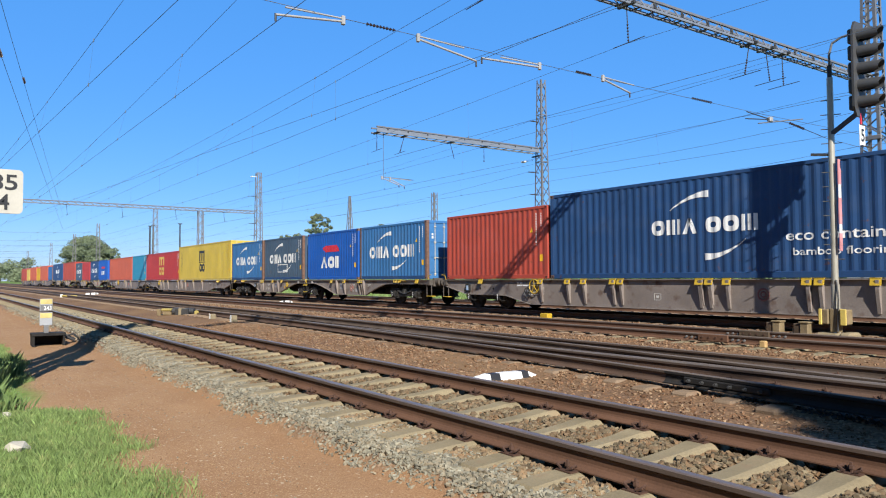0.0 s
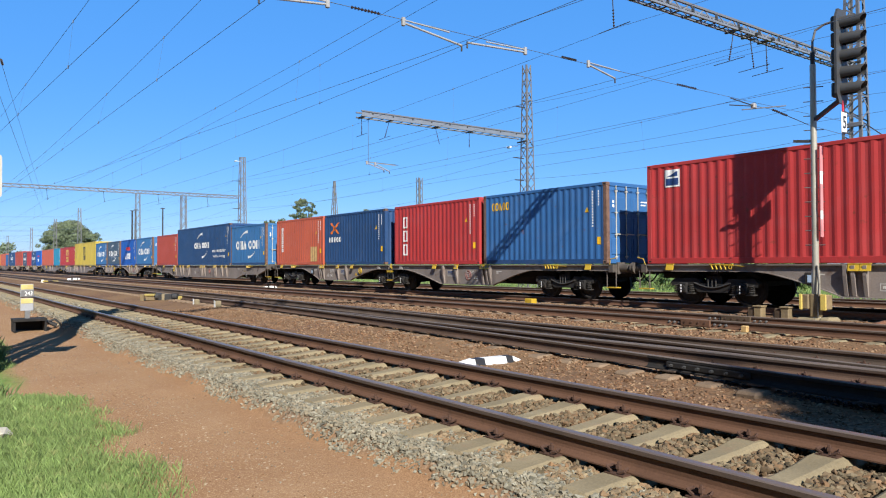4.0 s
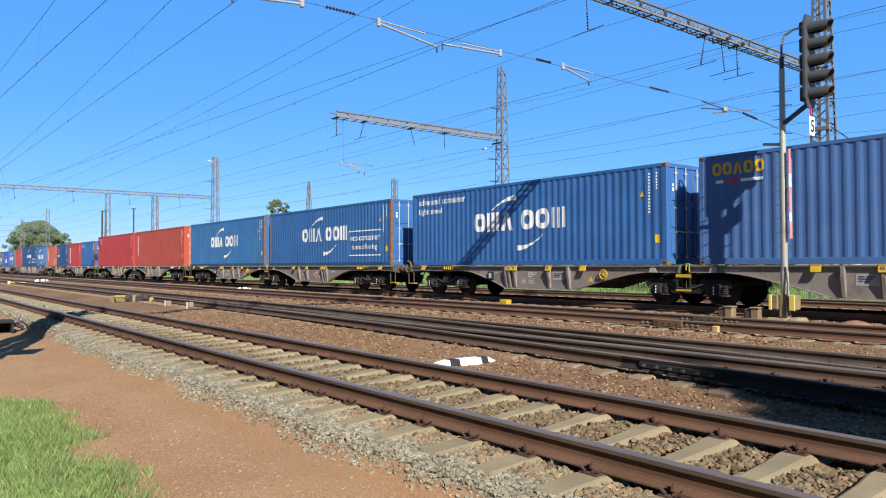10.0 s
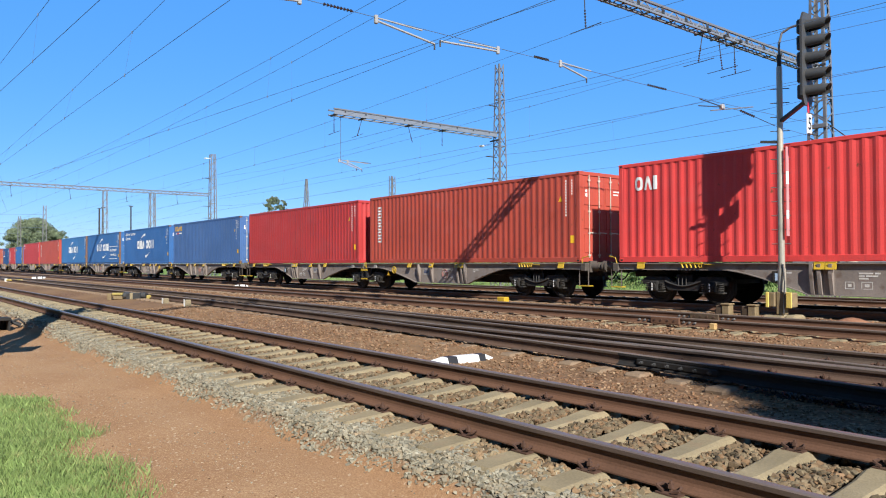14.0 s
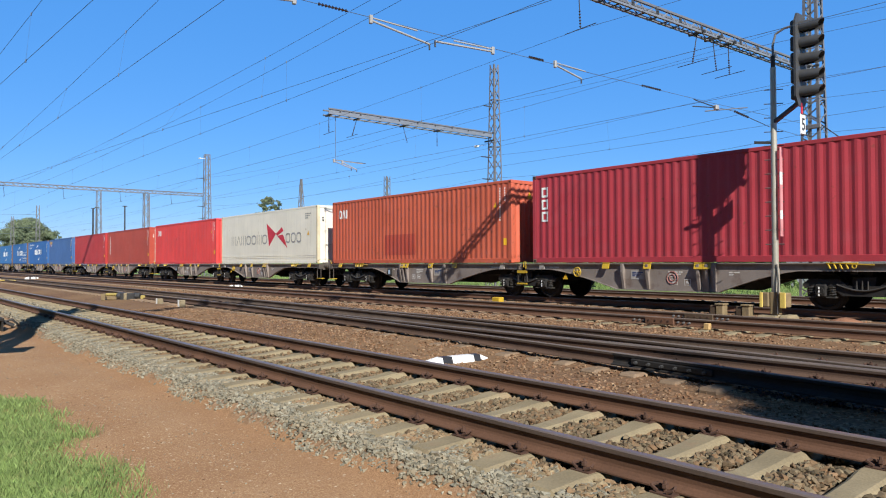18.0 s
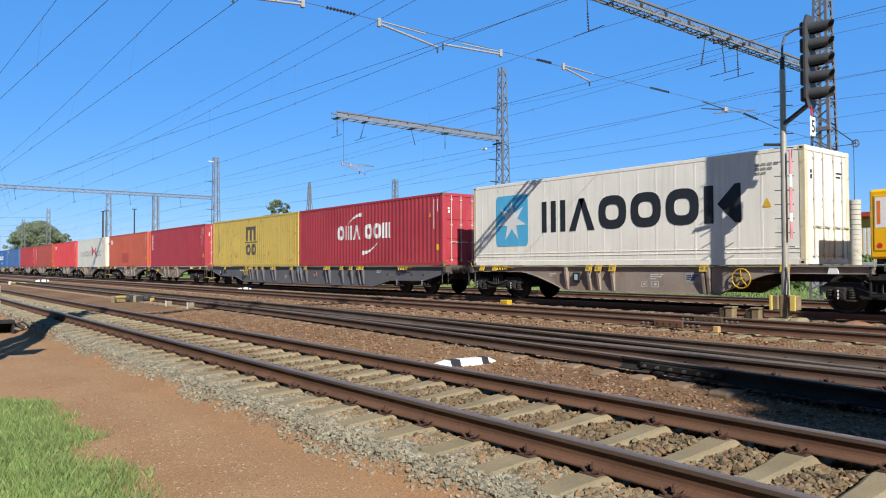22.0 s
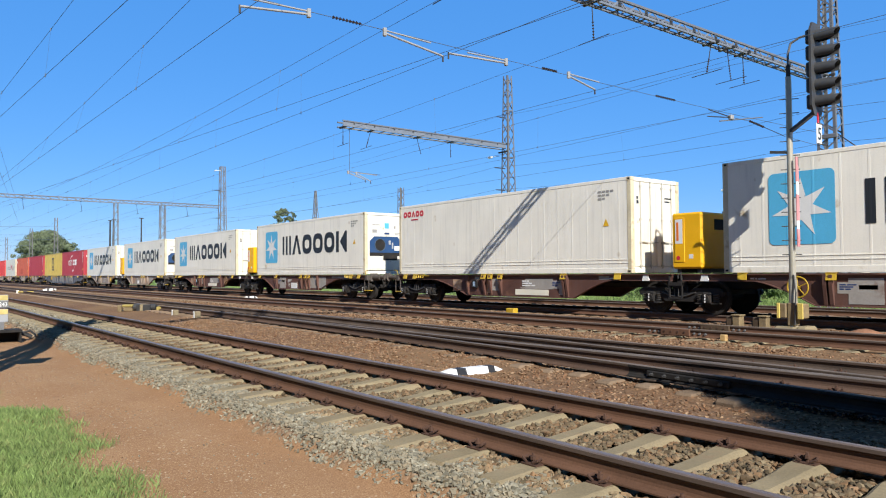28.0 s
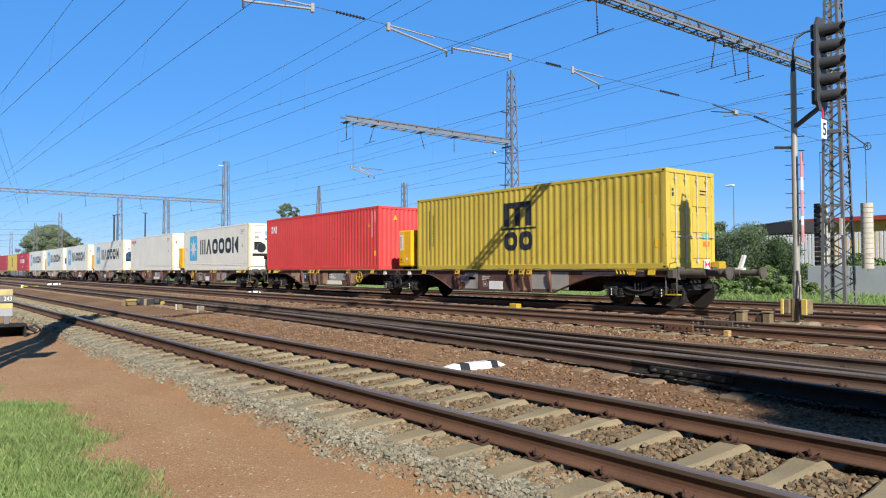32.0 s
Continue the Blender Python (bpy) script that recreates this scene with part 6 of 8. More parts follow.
# the load: kind, colour, left edge along the train at the end of the clip, marks, right end, label
LOAD = [
    ("40", "brick_red", -554.7, (), "wall", "dull red steel container on the train", False),
    ("20", "dull_yellow", -541.5, (), "wall", "yellow short container far up the train", False),
    ("40", "rust_orange", -534.5, (), "wall", "orange-red container far up the train", False),
    ("20", "amber", -521.5, (), "wall", "amber short container far up the train", False),
    ("40", "rust_orange", -515.0, (), "wall", "faded orange-red container far up the train", False),
    ("20", "blue", -502.0, (), "wall", "blue short container far up the train", False),
    ("40", "navy", -495.0, BIG_ARC(), "wall", "navy container with white arcs far up the train", False),
    ("40", "brick_red", -482.0, (), "wall", "plain red container far up the train", False),
    ("20", "grey_blue", -468.7, SMALL_ARC, "wall", "dark grey-blue short container with white marks", False),
    ("20", "red", -462.5, (), "wall", "red short container on the train", False),
    ("20", "navy", -455.8, SMALL_ARC, "wall", "navy short container with white arcs", False),
    ("20", "bright_blue", -449.6, [("white_mark", "logo", blocks(1.8, 4.2, 0.7, 1.2, "vob")), ("red_mark", "logo_bar", [rect(1.9, 4.1, 1.5, 1.75)])], "wall", "bright blue short container with a red bar", False),
    ("40s", "rust_orange", -442.2, (), "wall", "faded orange-red container on the train", False),
    ("20", "cyan", -429.6, (), "door", "pale cyan short container on the train", True),
    ("40s", "red", -423.25, [("dull_yellow", "logo", [rect(5.2, 6.9, 2.0, 2.2), rect(5.2, 5.5, 1.4, 2.0), rect(5.9, 6.2, 1.4, 2.0), rect(6.6, 6.9, 1.4, 2.0)] + frame_of(5.2, 6.0, 0.5, 1.2, 0.22) + frame_of(6.1, 6.9, 0.5, 1.2, 0.22))], "wall", "red container with a yellow emblem", True),
    ("45", "yellow", -411.25, TRIAD("black_mark", 0.7), "door", "long yellow container with a black emblem", True),
    ("20", "steel_blue", -397.3, SMALL_ARC, "wall", "steel-blue short container with white arcs", True),
    ("20", "grey_blue", -391.0, SMALL_ARC + [("white_mark", "notice_frame", frame_of(2.3, 3.8, 0.45, 0.95, 0.05))], "wall", "weathered grey-blue short container with white arcs", True),
    ("20", "bright_blue", -384.25, [("white_mark", "logo", blocks(1.75, 4.25, 0.62, 1.25, "vob", 0.3)), ("red_mark", "logo_bar", [[(1.9, 1.72), (2.3, 1.5), (4.0, 1.5), (3.7, 1.85), (2.3, 1.85)]])], "wall", "bright blue short container with a red wing mark", True),
    ("20", "steel_blue", -378.0, SMALL_ARC, "door", "blue-green short container with white arcs", True),
    ("20", "brick_red", -370.4, (), "wall", "plain brick-red short container", True),
    ("40", "navy", -364.2, triple_arc((4.35, 7.75, 1.26, 1.70), (5.0, 1.98, 6.3, 2.45), (7.4, 1.02, 6.15, 0.50)) + [("white_mark", "lettering", words("eco container", 8.5, 11.3, 0.93, 1.18) + words("bamboo flooring", 8.68, 11.1, 0.50, 0.75))], "wall", "navy container lettered in white beside white arcs", True),
    ("20", "steel_blue", -351.85, SMALL_ARC, "door", "weathered blue short container with white arcs", True),
    ("20", "rust_orange", -344.1, DOWN(0.72, 0.75, 2.2, 6) + [("orange_tan", "repaint_patch", [rect(4.55, 5.35, 0.18, 0.98)])], "wall", "orange-red short container with vertical white blocks", True),
    ("20", "navy", -337.85, [("orange_mark", "logo", [[(0.58, 2.15), (0.78, 2.17), (1.6, 1.60), (1.4, 1.58)], [(0.58, 1.6), (0.8, 1.58), (1.62, 2.15), (1.42, 2.17)]]), ("white_mark", "lettering", blocks(0.49, 1.79, 1.16, 1.42, "kbmoo", 0.3))], "wall", "dark blue short container with an orange cross emblem", True),
    ("20", "red", -331.0, DOWN(0.72, 0.40, 2.2, 3, 0.32), "wall", "dark red short container with three white blocks", True),
    ("20", "blue", -324.7, [("yellow_mark", "logo", blocks(0.5, 1.45, 1.98, 2.28, "oovoo", 0.3))], "door", "blue short container with a small yellow mark", True),
    ("40", "red", -317.1, [("white_mark", "logo", [rect(0.63, 1.13, 2.2, 2.7)]), ("dark_blue_mark", "logo_square", [rect(0.68, 1.08, 2.25, 2.45), [(0.7, 2.5), (1.06, 2.5), (1.06, 2.65)]], 0.008)], "wall", "plain red container with a small square emblem", True),
    ("40", "brick_red", -304.0, DOWN(0.65, 0.9, 2.55, 6, 0.32), "door", "brick-red container with vertical white blocks", True),
    ("40", "steel_blue", -290.4, BIG_ARC(), "wall", "steel-blue container with white arcs", True),
    ("40", "blue", -277.5, BIG_ARC(0.1) + [("white_mark", "notice_frame", frame_of(8.65, 11.44, 0.45, 1.62, 0.05)), ("white_mark", "lettering", words("eco container", 8.8, 11.3, 1.15, 1.42) + words("bamboo flooring", 8.95, 11.05, 0.68, 0.98))], "door", "blue container with white arcs and a framed white notice", True),
    ("40", "royal_blue", -263.7, BIG_ARC() + [("white_mark", "lettering", words("advanced container", 0.46, 3.37, 2.42, 2.68) + words("light steel", 0.46, 1.95, 1.99, 2.28))], "door", "blue container with white arcs and lettering in its corner", True),
    ("40", "violet_blue", -250.5, [("yellow_mark", "logo", blocks(0.41, 1.83, 2.35, 2.68, "oovoo", 0.3)), ("red_mark", "logo_bar", [rect(0.8, 1.15, 2.14, 2.24)]), ("white_mark", "logo_line", [rect(0.5, 0.72, 2.14, 2.22), rect(1.2, 1.8, 2.14, 2.22)])], "door", "blue container with a small yellow mark", True),
    ("40", "red", -236.95, (), "wall", "plain red container with a yellow sticker", True),
    ("40", "brick_red", -223.8, DOWN(0.62, 0.9, 2.5, 6, 0.32), "door", "brick-red container with vertical white blocks", True),
    ("40", "bright_red", -210.1, CORNER(), "wall", "bright red container with a small white corner mark", True),
    ("40r", "cream_white", -197.05, [("grey_mark", "lettering", blocks(1.6, 6.5, 1.08, 1.62, "mvmoomo", 0.13) + blocks(8.75, 10.5, 1.08, 1.62, "ooo", 0.15)),
        ("red_mark", "logo", [[(6.45, 2.22), (7.6, 1.62), (6.75, 0.95)], [(8.95, 0.82), (7.75, 1.5), (8.45, 1.55)], [(7.6, 1.62), (8.3, 1.95), (8.5, 1.75), (7.75, 1.5)]])], "door", "cream-white insulated container with grey blocks and a red flag emblem", True),
    ("40", "rust_orange", -183.4, CORNER() + [("brick_red", "repaint_patch", [rect(4.4, 6.6, 0.35, 1.2)])], "wall", "orange-red container with a repainted patch", True),
    ("40", "maroon", -170.2, DOWN(0.42, 1.35, 2.55, 3, 0.28), "door", "dark maroon container with vertical white blocks", True),
    ("40", "dull_yellow", -156.5, TRIAD("faded_mark"), "wall", "rust-stained yellow container with a faded dark emblem", True),
    ("40", "maroon", -144.2, BIG_ARC(0.1), "door", "maroon container with white arcs", True),
    ("40r", "reefer_white", -130.15, STAR, "door", "stained white refrigerated container with a blue star panel", True),
    ("40r", "reefer_white", -114.75, STAR, "machine", "white refrigerated container with a blue star panel and cooling unit", True),
    ("40r", "reefer_white", -100.1, STAR, "door", "white refrigerated container with a blue star panel", True),
    ("40r", "reefer_white", -84.7, STAR, "machine", "white refrigerated container with a blue star panel and cooling unit", True),
    ("40r", "reefer_white", -69.7, [("red_mark", "logo", blocks(0.34, 1.77, 2.40, 2.64, "oovoo", 0.3)), ("red_mark", "logo_line", [rect(0.9, 1.4, 2.26, 2.31)])], "door", "plain white refrigerated container with a small red mark", True),
    ("40r", "reefer_white", -54.55, STAR, "machine", "white refrigerated container with a blue star panel and cooling unit", True),
    ("40", "bright_red", -39.65, CORNER(), "wall", "bright red container with a small white corner mark", True),
    ("40", "yellow", -24.46, TRIAD(), "door", "yellow container with a black emblem at the tail of the train", True),
]
for kind, colour, X, marks, end, label, extra in LOAD:
    container(kind, colour, X, marks, end, label, extra)
for X in (-116.6, -86.35, -56.2, -26.0):
    genset(X)

A_FLAPS = (3.06, 4.53, 6.14, 6.4, 11.4)
R_FLAPS = (0.52, 2.72, 5.76, 6.3, 6.67, 11.0, 11.69)
GREY = "dark grey articulated container wagon with yellow lashing flaps"
for units in (((-495, -482.8), (-482, -469.8)), ((-468.7, -456.4), (-455.8, -443.5)), ((-397.3, -384.9), (-384.25, -371.9)), ((-344.1, -331.8), (-331.0, -318.6)),
              ((-317.1, -304.9), (-304.0, -291.8)), ((-290.4, -278.2), (-277.5, -265.3)), ((-263.7, -251.5), (-250.5, -238.3)), ((-236.95, -224.75), (-223.8, -211.6)),
              ((-210.1, -197.9), (-197.05, -184.85)), ((-183.4, -171.2), (-170.2, -158.0))):
    articulated(units[0][0], units, "wagon_grey", A_FLAPS, GREY, (0.72, 0.72), wheel="b" if units[0][0] > -240 else "a")
articulated(-130.15, ((-130.15, -117.95), (-114.75, -102.55)), "wagon_taupe", R_FLAPS, "taupe articulated wagon with rust stains and pale patches", (0.85, 1.2), True, ((4.6, 0.55, 0.45, 0.72, "white_mark"), (8.35, 1.1, 0.62, 1.05, "wagon_pale"), (10.2, 1.6, 0.96, 1.06, "wagon_pale"), (6.9, 0.3, 0.45, 1.0, "wagon_rust"), (3.2, 0.9, 0.5, 1.0, "wagon_rust")), wheel="a")
for n, units in enumerate((((-100.1, -87.9), (-84.7, -72.5)), ((-69.7, -57.5), (-54.55, -42.35)), ((-39.65, -27.45), (-24.46, -12.27)))):
    articulated(units[0][0], units, "wagon_brown", R_FLAPS, "rust-brown articulated container wagon with pale repainted patches", (1.2, 1.62 if n == 2 else 1.2), True,
                ((3.45, 0.75, 0.42, 1.02, "wagon_pale"), (4.85, 0.75, 0.42, 0.72, "white_mark"), (7.55, 1.7, 0.47, 1.05, "wagon_pale"), (6.35, 0.6, 0.42, 1.0, "wagon_rust"), (10.2, 2.4, 0.97, 1.06, "wagon_pale"), (3.5, 0.4, 0.76, 0.86, "black_mark")), wheel="b" if n == 1 else "a")
for left, right, fl in ((-554.7, -535.4, ()), (-534.5, -515.4, ()), (-515.0, -495.9, ()), (-442.2, -423.5, (5, 9, 12)), (-423.25, -397.55, (5.9, 7, 8.6, 12, 14.2, 16.6, 19)),
                        (-370.4, -345.8, (2.4, 5.8, 7.14, 7.88, 9.13, 9.44, 12.28, 12.59, 13.14, 15.33, 15.64, 16.92, 17.78)), (-156.5, -132.0, (2.3, 6.07, 6.38, 7.06, 7.91, 9.16, 9.47, 11.57, 13.17, 15.26, 15.57, 16.83, 17.68, 18.36, 18.67))):
    long_flat(left, left, right, "wagon_slate" if left > -200 else "wagon_grey", fl, "slate-grey long flat wagon with deep side sills and yellow flaps" if left > -200 else "brown-grey long flat wagon with deep side sills and yellow flaps")

# stickers on the doors of the last container
last_ = [ob for ob in MOVING if ob.name.startswith("shipping_container") and abs(ob.matrix_basis.translation.x + 24.46) < 0.1][0]
part("sticker", Mesh().box(12.19, 12.1935, 0.55, 0.93, 0.86, 1.03), material("teal_sticker", (0.10, 0.42, 0.34), 0.5), last_, "teal sticker")
part("sticker", Mesh().box(12.19, 12.1935, 0.58, 0.93, 0.66, 0.81), M["orange_mark"], last_, "orange sticker")

# a white canister hung on the end beam of one wagon
ends_ = [ob for ob in MOVING if ob.name.startswith("container_wagon") and abs(ob.matrix_basis.translation.x + 100.1) < 0.1][0]
can_ = part("canister", Mesh().slab(-0.62, -0.30, -1.02, -0.84, 0.68, 1.10, 0.05), M["white_paint"], ends_, "white plastic canister hung on the end beam")
part("neck", Mesh().rod((-0.46, -0.93, 1.10), (-0.46, -0.93, 1.24), 0.06, 10), M["white_paint"], can_)

# lamps and a marker box on the tail of the last wagon
tail = [ob for ob in MOVING if ob.name.startswith("container_wagon") and abs(ob.matrix_basis.translation.x + 39.65) < 0.1][0]
part("tail_box", Mesh().slab(27.42, 27.72, 0.92, 1.26, 1.13, 1.36, 0.02), M["yellow_iron"], tail)
part("tail_lamp", Mesh().prism([(28.32, 1.10), (28.42, 1.10), (28.56, 1.52), (28.48, 1.54)], 0.82, 0.94).box(28.28, 28.52, 0.80, 0.96, 1.10, 1.17), M["white_paint"], tail)
plate_ = part("tail_plate", Mesh().box(27.40, 27.43, 0.58, 0.88, 1.13, 1.42), M["white_paint"], tail, "red and white tail plate")
part("red_field", Mesh().add([(27.433, 0.6, 1.15), (27.433, 0.73, 1.275), (27.433, 0.6, 1.4), (27.433, 0.86, 1.15), (27.433, 0.86, 1.4)], [(0, 1, 2), (1, 3, 4)]), M["red_mark"], plate_)


# ---- overhead line ----
GX, G2X, G3X, MY = -11.76, -28.8, -71.2, 27.0


def lattice_mast(x, y, h, a=0.86, top=0.5, label="tall galvanised lattice mast of the overhead line", panel=0.62, group="lattice masts", leg=0.075, hi=True, brace=0.05, split=False):
    """Four angle legs, leaning in, with zigzag bracing on each face."""
    ob = thing("lattice_mast", label, "mast", pose(x, y, -0.25), group)
    H = h + 0.25
    w = lambda z: (a + (top - a) * z / H) / 2
    for sx, sy in ((-1, -1), (1, -1), (1, 1), (-1, 1)):
        m = Mesh()
        p, q = (sx * w(0), sy * w(0), 0), (sx * w(H), sy * w(H), H)
        m.bar((p[0] - sx * leg / 2, p[1], p[2]), (q[0] - sx * leg / 2, q[1], q[2]), leg, 0.012, (0, 1, 0))
        m.bar((p[0], p[1] - sy * leg / 2, p[2]), (q[0], q[1] - sy * leg / 2, q[2]), leg, 0.012, (1, 0, 0))
        part("leg", m, M["galv"], ob)
    n = max(4, int(H / panel))
    for face in range(4):
        m = Mesh()
        for k in range(n):
            z0, z1 = H * k / n, H * (k + 1) / n
            s = 1 if (k + face) % 2 else -1
            a0, a1 = w(z0), w(z1)
            pt = {0: lambda u, z, r: (u, -r, z), 1: lambda u, z, r: (r, u, z), 2: lambda u, z, r: (u, r, z), 3: lambda u, z, r: (-r, u, z)}[face]
            m.bar(pt(-s * a0, z0, a0), pt(s * a1, z1, a1), brace, 0.012, {0: (0, 1, 0), 1: (1, 0, 0), 2: (0, 1, 0), 3: (1, 0, 0)}[face])
            if hi and k % 4 == 3:
                m.bar(pt(-a1, z1, a1), pt(a1, z1, a1), 0.05, 0.012, {0: (0, 1, 0), 1: (1, 0, 0), 2: (0, 1, 0), 3: (1, 0, 0)}[face])
        if split:
            for k in range(0, len(m.f), 6):
                vs = m.v[k // 6 * 8:k // 6 * 8 + 8]
                part("brace", Mesh().add(vs, [tuple(i - k // 6 * 8 for i in f) for f in m.f[k:k + 6]]), M["galv"], ob)
        else:
            tagged(part("bracing", m, M["galv"], ob), kind="stuff")
    part("footing", Mesh().slab(-a / 2 - 0.2, a / 2 + 0.2, -a / 2 - 0.2, a / 2 + 0.2, -0.3, 0.08, 0.03), M["rough_concrete"], ob)
    return ob


def lattice_beam(x, y0, y1, z, depth=0.22, width=0.50, label="long galvanised gantry beam across the tracks", step=0.55, web=True, mk="beam"):
    ob = thing("gantry_beam", label, "gantry beam", pose(x, 0, z), "gantry beams")
    for sx in (-1, 1):
        for sz in (-1, 1):
            # upper chords take the darker of the two beam colours
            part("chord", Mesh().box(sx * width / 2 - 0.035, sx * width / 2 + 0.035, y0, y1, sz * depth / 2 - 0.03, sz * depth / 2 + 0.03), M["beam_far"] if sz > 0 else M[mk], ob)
    n = int((y1 - y0) / step)
    for sx in (1,) if web else ():
        part("web", Mesh().box(sx * width / 2 - 0.006, sx * width / 2 + 0.006, y0 + 0.02, y1 - 0.02, -depth / 2 + 0.03, depth / 2 - 0.03), M[mk], ob)
    for k in range(n + 1):
        a = y0 + (y1 - y0 - 0.1) * k / n
        part("batten", Mesh().box(-width / 2 - 0.03, width / 2 + 0.03, a, a + 0.07, -depth / 2 - 0.042, -depth / 2 - 0.031), M["iron"], ob)
        if k % 2 and step < 0.8:
            part("gusset", Mesh().slab(width / 2 + 0.007, width / 2 + 0.03, a, a + 0.07, 0.0, depth / 2 + 0.02, 0.005), M["iron"], ob)
    if not web:
        m = int((y1 - y0) / 0.34)
        for sx in (-1, 1):
            for k in range(m):
                a, b = y0 + (y1 - y0) * k / m, y0 + (y1 - y0) * (k + 1) / m
                s = depth / 2 if k % 2 else -depth / 2
                part("lacing", Mesh().bar((sx * width / 2, a, -s), (sx * width / 2, b, s), 0.045, 0.012, (1, 0, 0)), M[mk], ob)
    return ob


right_mast = lattice_mast(GX, MY, 13.0, 0.86, 0.42, split=True, leg=0.095, panel=0.45)
second_mast = lattice_mast(G2X, MY, 12.05, 0.78, 0.34, split=True)
third_mast = lattice_mast(G3X, MY, 12.15)
lattice_mast(GX, 0.06, 9.0, label="galvanised lattice mast beside the path", leg=0.19, brace=0.05)
for mast, ww in ((right_mast, 0.36), (second_mast, 0.36)):
    for z in (8.02, 8.42):
        part("bracket", Mesh().box(-ww, ww, -ww - 0.06, -ww + 0.02, z, z + 0.07), M["iron"], mast)
part("clamp", Mesh().slab(-0.20, 0.42, -0.46, -0.36, 6.18, 6.34, 0.02), M["galv"], right_mast)
part("flood_lamp", Mesh().slab(-0.75, -0.35, -0.6, -0.45, 12.0, 12.1, 0.02).bar((-0.4, -0.5, 12.05), (0, -0.2, 12.0), 0.05, 0.05), M["white_paint"], third_mast)
part("flood_lamp", Mesh().slab(-1.15, -0.85, -0.5, -0.35, 7.83, 7.94, 0.02).bar((-0.88, -0.42, 7.88), (-0.3, -0.35, 7.88), 0.02, 0.02), M["white_paint"], second_mast)
for x, h in ((-161, 12.8), (-192, 12.3), (-235, 12), (-300, 12)):
    lattice_mast(x, MY, h, 0.9, 0.55, "distant lattice mast of the overhead line", 1.2, hi=False)
lattice_mast(G3X, 21.1, 7.9, 0.6, 0.5, "slim lattice support under a gantry beam", 0.8, hi=False)
lattice_mast(-113.9, MY, 12.0, 0.9, 0.6, "distant lattice mast of the overhead line", 1.0, hi=False)
lattice_beam(GX, -0.25, 26.6, 8.10, 0.24, 0.28, web=False)
beam_ = bpy.data.objects["gantry_beam"]
for k in range(24):
    part("web_plate", Mesh().slab(0.148, 0.158, 0.3 + 1.115 * k, 0.44 + 1.115 * k, -0.06, 0.05, 0.004), M["iron"], beam_)
lattice_beam(G2X, 16.45, 26.6, 8.10, label="galvanised cantilever beam reaching over the tracks")
lattice_beam(G3X, -1.0, 26.6, 8.06, 0.26, 0.3, step=0.9, web=False, mk="beam")
lattice_mast(G3X, -1.3, 9.0, label="lattice mast of a distant gantry", hi=False, panel=1.0)


def insulator(m, p, q, r=0.05, n=7):
    """A string of discs between p and q."""
    p, q = Vector(p), Vector(q)
    m.rod(p, q, r * 0.3, 6)
    for k in range(n):
        c = p.lerp(q, (k + 0.5) / n)
        d = (q - p).normalized() * 0.018
        m.rod(c - d, c + d, r, 10, r * 0.5)


def hanging(x, y, z0, z1, lean=0.0, saddle=True):
    ob = thing("insulator_hanger", "dark insulator string hanging from a gantry beam", "insulator", pose(x, y, 0), "insulator hangers")
    part("rod", Mesh().rod((0, 0, z0), (0, lean * 0.5, (z0 + z1) / 2), 0.014, 6), M["iron"], ob)
    m = Mesh()
    insulator(m, (0, lean * 0.5, (z0 + z1) / 2), (0, lean, z1), 0.031, 6)
    part("insulator", m, M["ceramic"], ob)
    part("clamp", Mesh().box(-0.27, 0.27, -0.04, 0.04, z0 - 0.02, z0 + 0.05), M["iron"], ob)
    if saddle:
        part("saddle", Mesh().bar((-0.5, lean, z1 - 0.03), (0.5, lean, z1 + 0.01), 0.014, 0.018), M["iron"], ob)


for y, lean in ((4.7, 0), (9.2, 0.1), (13.95, 0.05), (19.31, -0.25), (20.18, 0.19), (21.07, 0.06)):
    hanging(GX, y, 7.97, 7.05, lean)
for y, lean in ((16.6, 0.0), (18.1, -0.25), (20.8, 0.25), (22.95, 0.0)):
    hanging(G2X, y, 7.94, 7.15, lean, y < 20)
for y in (4.6, 9.3, 13.9, 18.7, 23.4):
    hanging(G3X, y, 7.90, 7.0, 0.1)


def steady_arm(x, y0, z0, y1, z1):
    ob = thing("steady_arm", "pale tubular steady arm holding the contact wire", "steady arm", pose(x, 0, 0), "steady arms")
    d = 1 if y1 > y0 else -1
    part("tube", Mesh().rod((0, y0, z0 - 0.06), (0, y1, z1), 0.022, 8), M["tube"], ob)
    part("upper_tube", Mesh().rod((0, y0, z0), (0, y0 + d * 1.1, z0 - 0.03), 0.016, 8), M["tube"], ob)
    part("bracket", Mesh().slab(-0.035, 0.035, min(y0, y0 - d * 0.07), max(y0, y0 - d * 0.07), z0 - 0.12, z0 + 0.05, 0.01), M["tube"], ob)
    part("clamp", Mesh().rod((0, y1, z1 + 0.02), (0, y1, z1 - 0.12), 0.02, 6), M["iron"], ob)


